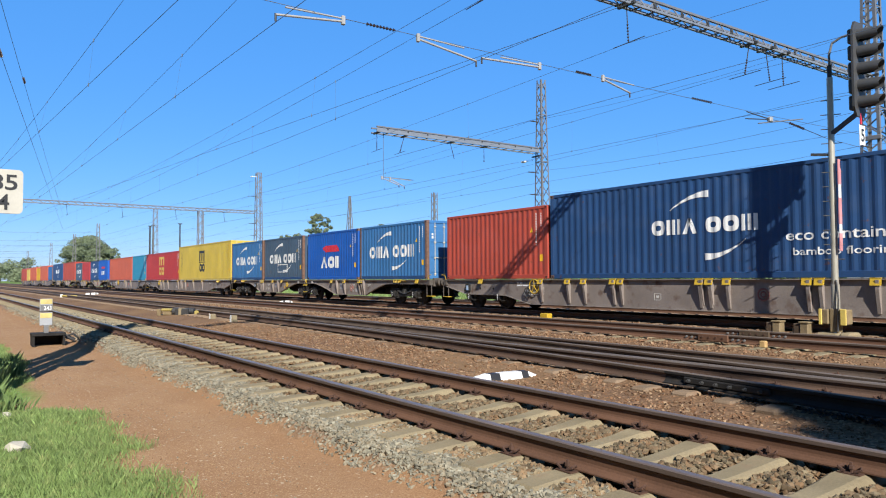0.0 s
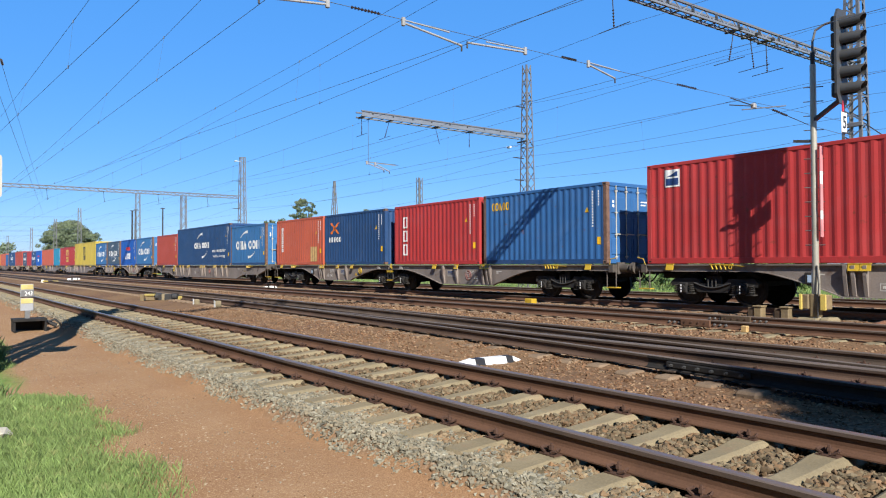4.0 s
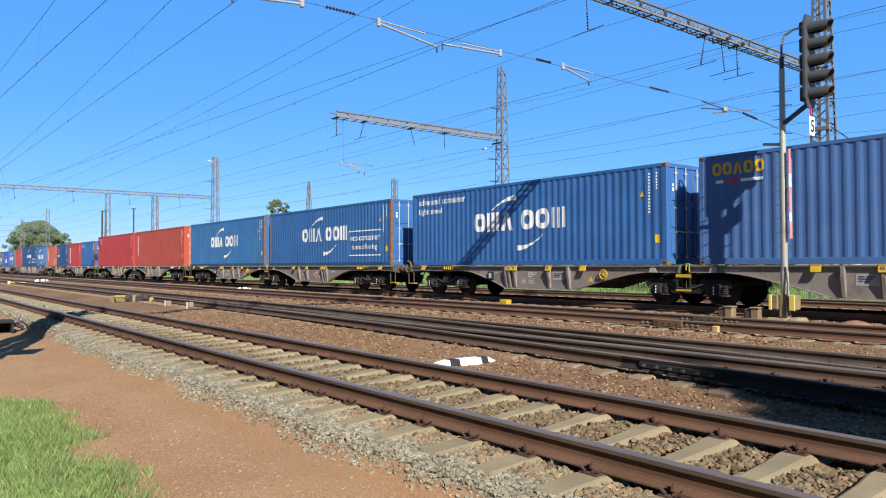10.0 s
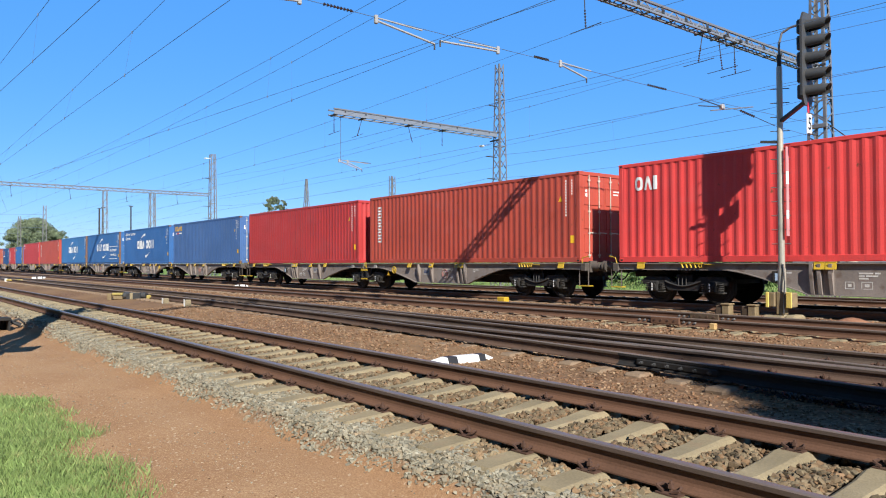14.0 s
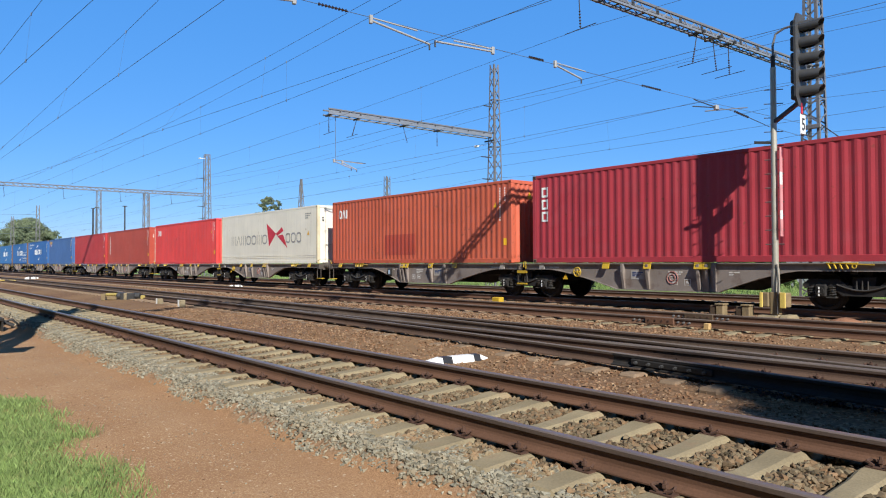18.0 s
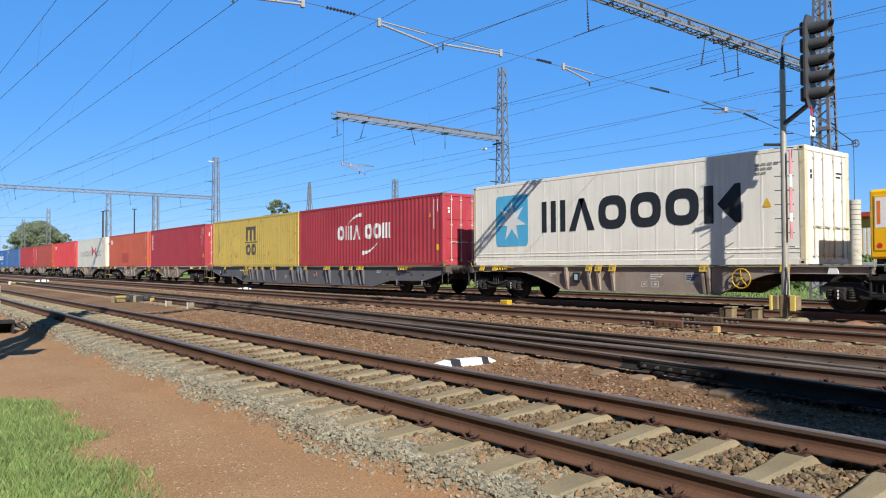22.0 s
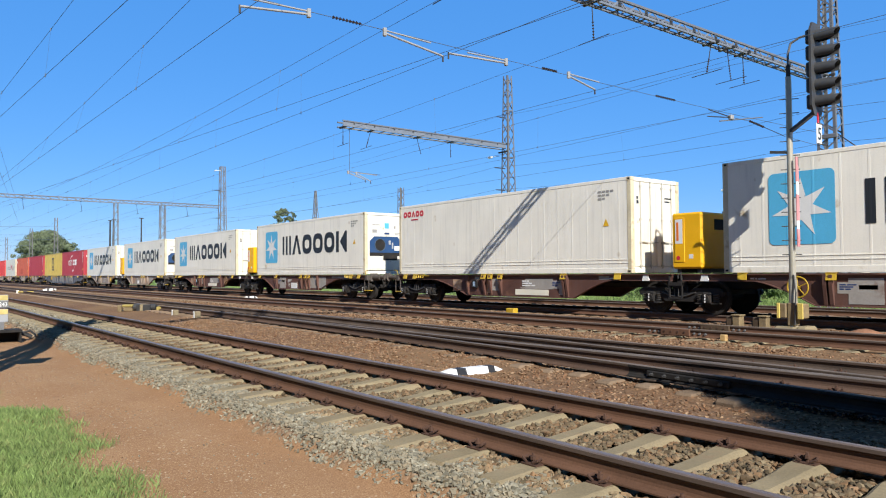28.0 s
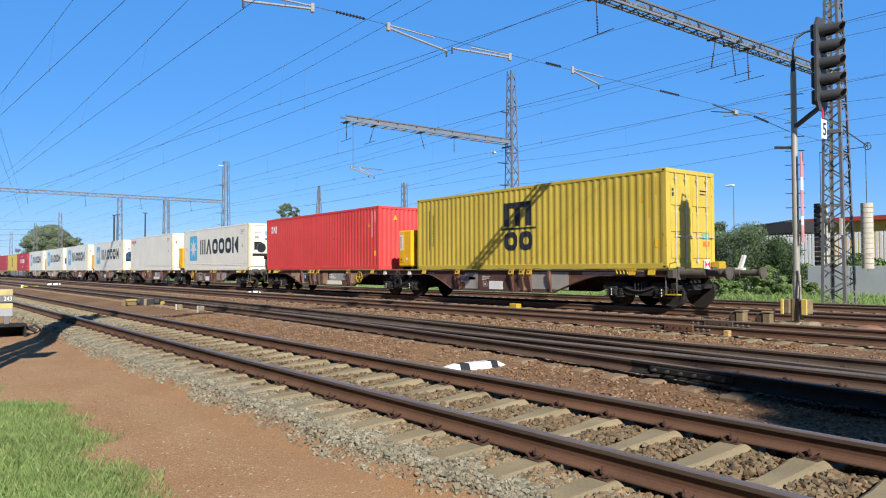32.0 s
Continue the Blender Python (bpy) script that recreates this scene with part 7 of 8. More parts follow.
for y0, z0, y1, z1 in ((6.03, 6.0, 4.75, 5.80), (7.76, 5.99, 9.18, 5.74), (10.95, 5.97, 9.33, 5.83), (13.09, 6.02, 14.02, 5.78)):
    steady_arm(GX, y0, z0, y1, z1)
reg_ = thing("cross_span_bracket", "crossed grey registration arms with an insulated stay", "wire bracket", pose(GX, 0, 0))
part("clamp", Mesh().slab(-0.06, 0.06, 20.26, 20.42, 5.82, 5.97, 0.02), M["tube"], reg_)
for p, q, r, mk in (((0, 19.05, 5.76), (0, 20.33, 5.89), 0.016, "iron"), ((0, 19.11, 5.97), (0, 20.33, 5.90), 0.016, "iron"), ((0, 19.7, 5.70), (0, 22.2, 6.14), 0.018, "beam_far"), ((0, 22.2, 5.84), (0, 23.62, 5.69), 0.012, "iron")):
    part("rod", Mesh().rod(p, q, r, 6), M[mk], reg_)
mm = Mesh()
insulator(mm, (0, 21.4, 5.92), (0, 22.3, 5.83), 0.04, 8)
part("insulator", mm, M["ceramic"], reg_)
part("stay_wire", Mesh().rod((0, 23.62, 5.69), (0, 26.7, 5.6), 0.008, 5).rod((0, 20.4, 5.9), (0, 21.4, 5.92), 0.01, 5), M["wire"], reg_)
steady_arm(G2X, 17.35, 5.9, 18.1, 5.56)
steady_arm(G2X, 16.9, 5.92, 17.8, 5.6)
reg = thing("registration_rod", "thin rod hanging from a cantilever beam", "rod", pose(G2X, 0, 0))
part("rod", Mesh().rod((0, 16.95, 7.98), (0, 16.95, 5.8), 0.012, 6), M["wire"], reg)
part("spreader", Mesh().rod((0, 16.8, 5.93), (0, 18.6, 5.9), 0.016, 6), M["wire"], reg)
span = thing("cross_span_wire", "cross-span wire with dark insulators between two masts", "cross wire", pose(GX, 0, 0))
part("wire", Mesh().path([(0, -0.5, 6.05), (0, 6, 6.0), (0, 13, 5.98), (0, 20, 6.0), (0, 26.6, 6.1)], 0.007, 5), M["wire"], span)
for a, b in ((6.45, 7.3), (12.05, 12.75), (16.45, 17.55)):
    m = Mesh()
    insulator(m, (0, a + 0.1, 6.0), (0, b - 0.1, 6.0), 0.034, 9)
    part("insulator", m, M["ceramic"], span)


def catenary(y, label, drop=7.02, contact=5.74, upto=46.0, lean=0.0, lean_up=0.0, rise=0.0, reach=-420):
    """Messenger wire in sagging spans, contact wire with a slight zigzag, and droppers; lean and lean_up let them cross the tracks aslant."""
    ob = thing("catenary_wire", label, "overhead wire", pose(0, y, 0), "overhead wires")
    sup = [x for x in (-420, -360, -300, -240, -182, -128, G3X, GX, upto) if x >= reach]
    pts, con, droppers = [], [], Mesh()
    for k, (a, b) in enumerate(zip(sup, sup[1:])):
        n = max(2, int((b - a) / 6.5))
        for i in range(n):
            s = i / n
            x = a + (b - a) * s
            sag = 4 * s * (1 - s) * min(0.55, 0.5 * ((b - a) / 60) ** 2)
            zig = (0.2 * (1 - 2 * s) * (1 if k % 2 else -1) if lean == 0 else lean * (x - GX)) + rise
            up = lean_up * (x - GX)
            pts.append((x, up, drop - sag))
            con.append((x, zig, contact + 0.02 * math.sin(x)))
            if i:
                droppers.rod((x, up, drop - sag), (x, zig, contact), 0.002, 4)
                droppers.rod((x, up, drop - sag - 0.03), (x, up, drop - sag + 0.04), 0.014, 5)
                droppers.rod((x, zig, contact - 0.03), (x, zig, contact + 0.05), 0.014, 5)
    part("messenger_wire", Mesh().path(pts, 0.0052, 5), M["wire"], ob)
    part("contact_wire", Mesh().path(con, 0.0056, 5), M["wire"], ob)
    tagged(part("dropper_set", droppers, M["wire"], ob), kind="stuff")


for y, slant, aside in ((4.95, 0.0098, -0.10), (TRACKS[1], 0.0004, 0.0), (TRACKS[2], 0.004, 0.05), (TRACKS[3], 0.004, 0.0), (TRACKS[4], 0.0, 0.0)):
    catenary(y, "thin dark contact and messenger wires above a track", lean=slant, rise=aside, reach=G3X if slant > 0.005 else -420)
catenary(8.70, "thin contact and messenger wires bending off over the turnout", lean=0.085, lean_up=0.016, rise=0.35, reach=G3X)
catenary(3.15, "thin contact and messenger wires slanting over the path", lean=0.05, lean_up=0.035, reach=G3X)
anchored = thing("anchored_wire", "contact and messenger wires drawn aside to an anchor mast", "overhead wire", pose(0, 0, 0), "overhead wires")
for name, z, y0, at_x in (("messenger_wire", 7.02, 0.15, -24.0), ("contact_wire", 5.74, 0.22, -16.7)):
    slope = (9.05 - y0) / (GX - G3X)
    run = [(x, y0 + (GX - x) * slope, z - 0.10 * (name == "messenger_wire") * math.sin(math.pi * (GX - x) / (GX - G3X))) for x in np.linspace(GX, G3X, 9)]
    part(name, Mesh().path(run, 0.006, 5), M["wire"], anchored)
    mm = Mesh()
    insulator(mm, (at_x + 0.3, y0 + (GX - at_x - 0.3) * slope, z), (at_x - 0.3, y0 + (GX - at_x + 0.3) * slope, z), 0.034, 7)
    part("insulator", mm, M["ceramic"], anchored)
feeders = thing("feeder_lines", "thin feeder cables strung along the mast row", "cable", pose(0, 0, 0))
for y, z in ((26.2, 9.7), (26.0, 6.9), (26.1, 5.7)):
    pts = []
    for a, b in ((-420, -300), (-300, -182), (-182, -128), (-128, G3X), (G3X, G2X), (G2X, GX), (GX, 50)):
        pts += [(a + (b - a) * k / 6, y, z - 4 * (k / 6) * (1 - k / 6) * min(1.0, (b - a) / 60)) for k in range(6)]
    part("cable", Mesh().path(pts, 0.006, 5), M["wire"], feeders)
    for x in (GX, G2X, G3X):
        part("bracket", Mesh().bar((x, y, z), (x, 26.75, z), 0.04, 0.05), M["iron"], feeders)

# kilometre board on the near mast
km = thing("kilometre_board", "cream kilometre board with black numerals on a mast bracket", "sign", pose(GX + 0.05, 0.72, 2.43))
round_ = [(cy + 0.06 * math.cos(u), cz + 0.06 * math.sin(u)) for cy, cz, u0 in ((0.20, 0.25, 0), (-0.20, 0.25, 1), (-0.20, -0.25, 2), (0.20, -0.25, 3)) for u in (np.array((0, 0.25, 0.5, 0.75, 1.0)) + u0) * math.pi / 2]
part("board", Mesh().prism(round_, -0.035, 0.015, "x"), M["board_cream"], km)
part("bracket", Mesh().bar((-0.03, -1.5, 0.1), (-0.03, 0.0, 0.1), 0.03, 0.05), M["iron"], km)


def flat_text(text, w, h, depth=0.003):
    """A word as a thin mesh, centred, in the plane x, z."""
    m = Mesh()
    for poly in words(text, -w / 2, w / 2, -h / 2, h / 2):
        m.prism(poly, -depth, 0)
    return m


part("number", flat_text("85", 0.34, 0.22), M["black_paint"], km, at=pose(0.0185, 0.02, 0.13, 0, 0, 90))
part("number", flat_text("4", 0.15, 0.22), M["black_paint"], km, at=pose(0.0185, 0.02, -0.15, 0, 0, 90))

# tension weights beside the right mast
for x, y, z0, z1, r, mat in ((-10.77, 27.0, 1.12, 3.42, 0.195, "rough_concrete"), (-12.33, 27.0, 1.23, 3.52, 0.18, "iron")):
    ob = thing("tension_weight", "stack of round concrete tension weights on a wire" if mat == "rough_concrete" else "dark square stack of iron tension weights with pale ends", "weight", pose(x, y, 0), "tension weights")
    n = 13
    for k in range(n):
        z, top = z0 + (z1 - z0) * k / n, z0 + (z1 - z0) * (k + 1) / n - 0.014
        if mat == "iron":
            disc = part("block", Mesh().slab(-0.18, 0.05, -0.17, 0.17, z, top, 0.008), M["iron"], ob)
            part("pale_end", Mesh().slab(0.052, 0.17, -0.16, 0.16, z, top, 0.008), M["rough_concrete"], disc)
        else:
            part("disc", Mesh().rod((0, 0, z), (0, 0, top), r, 18), M[mat], ob, smooth=True)
    part("rod", Mesh().rod((0, 0, z0 - 0.1), (0, 0, 5.4), 0.010, 6), M["iron"], ob)
    part("arm", Mesh().rod((0, 0, 5.38), (GX + (0.3 if x > GX else -0.3) - x, 27.0 - y, 5.38), 0.014, 6), M["iron"], ob)
part("cover_plate", Mesh().slab(0.24, 0.36, -0.44, -0.40, 2.55, 3.15, 0.02), M["rough_concrete"], right_mast, "pale narrow plate on the mast")
wheel = thing("tensioning_pulley", "grey spoked tensioning pulley on the mast", "pulley", pose(-10.70, 27.0, 5.4))
part("rim", Mesh().ring((0, 0, 0), 0.12, 0.022, "y", 20), M["galv"], wheel)
part("spokes", Mesh().bar((-0.12, 0, 0), (0.12, 0, 0), 0.02, 0.02).bar((0, 0, -0.12), (0, 0, 0.12), 0.02, 0.02, (1, 0, 0)), M["galv"], wheel)
part("arm", Mesh().rod((0, 0, 0), (-0.8, -0.2, 0.75), 0.02, 6), M["iron"], wheel)

# ---- the light signal ----
SX, SY = -8.15, 16.6
sig = thing("light_signal", "five-lamp railway light signal, unlit, on a weathered grey pole", "signal", pose(SX, SY, -0.2))
part("base", Mesh().slab(-0.34, 0.14, -0.28, 0.28, -0.05, 0.11, 0.04), M["concrete"], sig)
part("base_block", Mesh().slab(0.16, 0.42, -0.25, 0.28, -0.05, 0.13, 0.05), M["concrete"], sig)
part("pole", Mesh().rod((0, 0, 0.1), (0, 0, 1.2), 0.092, 16).rod((0, 0, 1.2), (0, 0, 5.92), 0.075, 16, 0.066), M["signal_pole"], sig, smooth=True)
part("pole_head", Mesh().rod((0, 0, 5.9), (0, 0, 6.2), 0.05, 12), M["iron"], sig)
part("pole_foot", Mesh().slab(-0.10, 0.10, -0.10, 0.10, 0.12, 0.66, 0.02), M["tan_box"], sig)
for k in range(12):
    z = 1.75 + 0.33 * k
    part("rung", Mesh().rod((-0.17, -0.12, z + 0.02), (0.17, 0.12, z + 0.02), 0.012, 6), M["iron"], sig)
part("arm_stub", Mesh().bar((0, 0, 4.15), (-0.42, -0.1, 4.2), 0.05, 0.06), M["iron"], sig)
for s, x in ((-1, -0.21), (1, 0.20)):
    bx = part("cable_box", Mesh().slab(x - 0.10, x + 0.10, -0.14, 0.14, 0.30, 0.64, 0.02), M["tan_box"], sig)
    part("lid", Mesh().slab(x - 0.10 if s < 0 else x - 0.03, x - 0.03 if s < 0 else x + 0.10, -0.175, -0.141, 0.29, 0.65, 0.01), M["pale_yellow"], bx)
part("conduit", Mesh().path([(0.10, -0.14, 0.15), (0.12, -0.12, 0.9), (0.06, -0.07, 1.3)], 0.02, 6), M["iron"], sig)
hx, hy, hz = 0.68, -0.11, 5.93
part("backboard", Mesh().prism([(hy - 0.27, hz - 0.85), (hy - 0.16, hz - 1.06), (hy + 0.16, hz - 1.06), (hy + 0.27, hz - 0.85), (hy + 0.27, hz + 0.85), (hy + 0.16, hz + 1.04), (hy - 0.16, hz + 1.04), (hy - 0.27, hz + 0.85)], hx - 0.025, hx + 0.025, "x"), M["signal_head"], sig)
for k in range(5):
    z = hz + 0.74 - 0.37 * k
    part("lamp_case", Mesh().slab(hx - 0.16, hx - 0.03, hy - 0.16, hy + 0.16, z - 0.165, z + 0.165, 0.03), M["signal_head"], sig)
    vis = Mesh()
    n = 16
    for i in range(n + 1):
        u = math.radians(-50 + 280 * i / n)
        for r in (0.140, 0.147):
            c, s = r * math.cos(u), r * math.sin(u)
            vis.v += [(hx + 0.02, hy + c, z + s), (hx + 0.52 - 0.07 * (1 - max(0, math.sin(u))), hy + c * 0.85, z + s * 0.8 - 0.02)]
    for i in range(n):
        a = 4 * i
        vis.f += [(a, a + 1, a + 5, a + 4), (a + 2, a + 6, a + 7, a + 3), (a + 1, a + 3, a + 7, a + 5)]
    vis.s = [0] * len(vis.f)
    part("lamp_hood", vis, M["signal_head"], sig, smooth=True)
    part("lens", Mesh().rod((hx + 0.015, hy, z), (hx + 0.04, hy, z), 0.115, 18), M["lens"], sig)
part("arm", Mesh().bar((0, 0, 4.62), (hx - 0.03, hy - 0.05, 4.95), 0.10, 0.07), M["signal_head"], sig)
part("cable_tube", Mesh().path([(0.0, 0.0, 6.1), (0.0, 0.0, 6.45), (0.06, 0.02, 6.70), (0.25, 0.06, 6.80), (0.58, 0.1, 6.84)], 0.028, 8), M["galv"], sig)
plate = part("number_plate", Mesh().slab(hx + 0.03, hx + 0.05, hy - 0.12, hy + 0.12, 4.22, 4.70, 0.008), M["white_paint"], sig, "white plate with a black numeral")
part("numeral", flat_text("5", 0.15, 0.28), M["black_paint"], plate, at=pose(hx + 0.0545, hy, 4.46, 0, 0, 90))
for z in (4.225, 4.675):
    part("plate_edge", Mesh().box(hx + 0.05, hx + 0.052, hy - 0.115, hy + 0.115, z, z + 0.02), M["black_paint"], plate)
part("plate_stem", Mesh().box(hx + 0.01, hx + 0.03, hy - 0.03, hy + 0.03, 4.68, 4.95), M["red_mark"], sig)
strip = part("mast_plate", Mesh().box(0.165, 0.18, -0.09, 0.02, 1.95, 4.02), M["white_paint"], sig, "narrow white and faded red mast plate")
BAND = material("faded_red_band", (0.62, 0.27, 0.28), 0.5)
for z0, z1 in ((1.95, 2.35), (2.55, 3.15), (3.45, 4.02)):
    part("red_band", Mesh().box(0.162, 0.183, -0.093, 0.023, z0, z1), BAND, strip)

# ---- trackside things ----
for x, y in ((-9.50, 16.45), (-8.84, 16.47)):
    jb = thing("junction_box", "weathered tan cable junction box on the ballast", "junction box", pose(x, y, -0.22), "junction boxes")
    part("body", Mesh().slab(-0.03, 0.17, -0.11, 0.11, 0.0, 0.33, 0.02), M["tan_box"], jb)
    part("lid", Mesh().slab(-0.05, 0.19, -0.13, 0.13, 0.32, 0.36, 0.012), M["tan_box"], jb)
    part("hinge_side", Mesh().slab(-0.20, -0.031, -0.09, 0.09, 0.0, 0.31, 0.02), M["wood"], jb)
    part("pipe", Mesh().rod((-0.20, -0.05, 0.0), (-0.20, -0.05, 0.2), 0.03, 8).rod((-0.20, -0.05, 0.18), (-0.12, -0.05, 0.18), 0.025, 8), M["iron"], jb)
tagged(solid("yellow_marker", Mesh().slab(-0.18, 0.18, -0.12, 0.12, 0.0, 0.18, 0.02), M["yellow_iron"], "small yellow block between two tracks", "marker", pose(-17.9, 16.9, -0.2)))
solid("tan_marker", Mesh().slab(-0.065, 0.065, -0.05, 0.05, 0.0, 0.13, 0.015), M["orange_tan"], "small ochre box against a rail", "marker", pose(-7.83, 13.12, -0.19))
heap = Mesh()
for j in range(5):
    for i in range(18):
        u, q = 2 * math.pi * i / 18, (1.0, 0.8, 0.55, 0.3, 0.05)[j]
        heap.v.append((0.5 * q * math.cos(u) * (1 + 0.12 * math.sin(3 * u)), 0.3 * q * math.sin(u), 0.17 * (1 - q ** 1.6) + 0.02 * math.sin(5 * u + j) * q))
heap.f = [(18 * j + i, 18 * j + (i + 1) % 18, 18 * j + 18 + (i + 1) % 18, 18 * j + 18 + i) for j in range(4) for i in range(18)] + [tuple(range(72, 90))]
heap.s = [0] * len(heap.f)
solid("earth_mound", heap, M["orange_earth"], "small mound of rusty gravel beside the signal", "mound", pose(-6.6, 16.55, -0.22), smooth=True)


def fouling_marker(x, y, s=1.0, h=0.095, z=-0.27):
    """A white prism with two black bands lying across the gap between two tracks."""
    ob = thing("fouling_marker", "white concrete track marker with two black bands", "track marker", pose(x, y, z, 0, 0, 86), "track markers")
    cuts = (-0.5, -0.20, -0.06, 0.26, 0.36, 0.5)
    for k, (a, b) in enumerate(zip(cuts, cuts[1:])):
        m = Mesh()
        ta = 0.065 if k == 0 else 0.0
        tb = 0.065 if k == 4 else 0.0
        sec = lambda xx, d: [(xx, -0.11 + d * 0.3, 0), (xx, 0.11 - d * 0.3, 0), (xx, 0.07 - d * 0.3, h - d), (xx, -0.07 + d * 0.3, h - d)]
        m.add(sec(a * s, ta) + sec(b * s, tb), [(0, 1, 2, 3), (7, 6, 5, 4), (0, 4, 5, 1), (1, 5, 6, 2), (2, 6, 7, 3), (3, 7, 4, 0)])
        part("white_block" if k % 2 == 0 else "black_band", m, M["white_paint"] if k % 2 == 0 else M["black_paint"], ob)


fouling_marker(-7.99, 6.65, 1.2)
fouling_marker(-75.9, 12.25, 1.1, 0.20, -0.22)
fouling_marker(-38.7, 16.3, 0.8, 0.18, -0.22)
# point machine and stubs
pm = thing("point_machine", "low dark point machine with faded olive-yellow lids beside the track", "point machine", pose(-29.5, 7.8, -0.26, 0, 0, 45))
part("body", Mesh().slab(0.06, 0.62, -0.2, 0.2, 0.02, 0.30, 0.03), M["iron"], pm)
part("motor", Mesh().rod((-0.1, 0.0, 0.2), (0.12, 0.0, 0.2), 0.13, 12), M["signal_head"], pm)
part("gearbox", Mesh().rod((0.62, 0.0, 0.2), (0.8, 0.0, 0.2), 0.11, 12), M["signal_head"], pm)
part("lid", Mesh().slab(-0.55, -0.12, -0.16, 0.16, 0.20, 0.30, 0.03), M["olive_lid"], pm)
part("case", Mesh().slab(-0.5, -0.15, -0.12, 0.12, 0.04, 0.20, 0.02), M["tan_box"], pm)
part("cover", Mesh().slab(0.22, 0.36, -0.21, 0.21, 0.04, 0.31, 0.02), M["concrete"], pm)
part("lid", Mesh().slab(0.85, 1.08, -0.12, 0.12, 0.05, 0.22, 0.03), M["olive_lid"], pm)
part("post", Mesh().slab(-0.78, -0.62, -0.08, 0.08, 0.0, 0.28, 0.02), M["tan_box"], pm)
part("rod", Mesh().rod((-0.8, 0.0, 0.06), (1.1, 0.0, 0.06), 0.03, 6).rod((0, 0, 0.12), (0, 1.9, 0.12), 0.025, 6), M["iron"], pm)
for x, y, h in ((-25.45, 8.0, 0.24), (-23.1, 7.95, 0.28)):
    stub = thing("marker_stub", "short grey post with a pale cap", "post", pose(x, y, -0.27), "marker stubs")
    part("post", Mesh().slab(-0.09, 0.09, -0.09, 0.09, 0, h, 0.02), M["concrete"], stub)
    part("face", Mesh().slab(-0.095, 0.03, -0.105, -0.091, 0.04, h + 0.01, 0.005), M["white_paint"], stub)
yb = thing("yellow_barrier", "low pale yellow bar on short feet between tracks", "bar", pose(-63.4, 8.55, -0.25, 0, 0, 20))
part("bar", Mesh().slab(-1.2, 1.2, -0.05, 0.05, 0.14, 0.24, 0.02), M["pale_yellow"], yb)
part("foot", Mesh().slab(-1.16, -0.98, -0.08, 0.08, 0, 0.30, 0.02), M["white_paint"], yb, "white painted end post")
part("foot", Mesh().slab(0.95, 1.07, -0.06, 0.06, 0, 0.15, 0.02), M["pale_yellow"], yb)
# switch indicator with its number
si = thing("switch_indicator", "yellow and grey switch lantern boards above a dark open box", "switch indicator", pose(-20.2, 2.28, -0.42))
part("box", Mesh().box(-0.30, 0.30, -0.36, 0.36, 0.25, 0.31), M["undergear"], si)
for y in (-0.35, 0.31):
    part("side_plate", Mesh().box(-0.28, 0.28, y, y + 0.04, 0.0, 0.25), M["undergear"], si)
part("back_plate", Mesh().box(-0.28, -0.24, -0.31, 0.31, 0.0, 0.25), M["undergear"], si)
part("lever", Mesh().path([(0.0, 0.37, 0.2), (0.1, 0.55, 0.26), (0.1, 0.66, 0.16), (0.05, 0.70, 0.0)], 0.025, 6).rod((0.0, 0.37, 0.22), (0.0, 0.6, 0.10), 0.05, 8), M["iron"], si)
part("stem", Mesh().box(-0.05, 0.05, -0.09, 0.01, 0.30, 0.50), M["galv"], si)
LIME = material("faded_yellow_board_paint", (0.58, 0.47, 0.17), 0.6, 0, 0.15, 5, 0.05, 40, 0, 40, (0.5, 0.45, 0.33), 9, 0.3)
for z in (0.49, 0.83):
    bd = part("board", Mesh().slab(-0.02, 0.02, -0.185, 0.095, z, z + 0.315, 0.01), M["wall_concrete"], si, "pale grey board with a yellow upper half")
    part("yellow_half", Mesh().box(0.021, 0.026, -0.175, 0.085, z + 0.185, z + 0.305), LIME, bd)
    if z > 0.8:
        part("number_strip", Mesh().box(0.021, 0.025, -0.175, 0.085, z + 0.01, z + 0.165), M["galv"], bd)
        part("number", flat_text("243", 0.17, 0.105), M["white_paint"], bd, at=pose(0.0285, -0.015, z + 0.088, 0, 0, 90))


# ---- greenery and background ----
def leaf_cloud(name, centres, count, size, mat, seed, flat=0.8):
    """Many small leaf quads gathered round clumps."""
    r = np.random.default_rng(seed)
    c = np.array([p[:3] for p in centres], float)
    rad = np.array([p[3] for p in centres], float)
    w = rad ** 2 / (rad ** 2).sum()
    k = r.choice(len(c), count, p=w)
    d = r.standard_normal((count, 3))
    d /= np.linalg.norm(d, axis=1, keepdims=True)
    pos = c[k] + d * (rad[k] * r.uniform(0.55, 1.08, count))[:, None] * (1, 1, flat)
    n = d + r.standard_normal((count, 3)) * 0.7
    n /= np.linalg.norm(n, axis=1, keepdims=True)
    u = np.cross(n, r.standard_normal((count, 3)))
    u /= np.linalg.norm(u, axis=1, keepdims=True)
    v = np.cross(n, u)
    s = r.uniform(size[0], size[1], (count, 1))
    q = np.stack([pos - u * s, pos + v * s * 0.55, pos + u * s, pos - v * s * 0.55], 1)
    f = (np.array([(0, 1, 2, 3)])[None] + 4 * np.arange(count)[:, None, None]).reshape(-1, 4)
    return raw_mesh(name, q.reshape(-1, 3), f, mat)


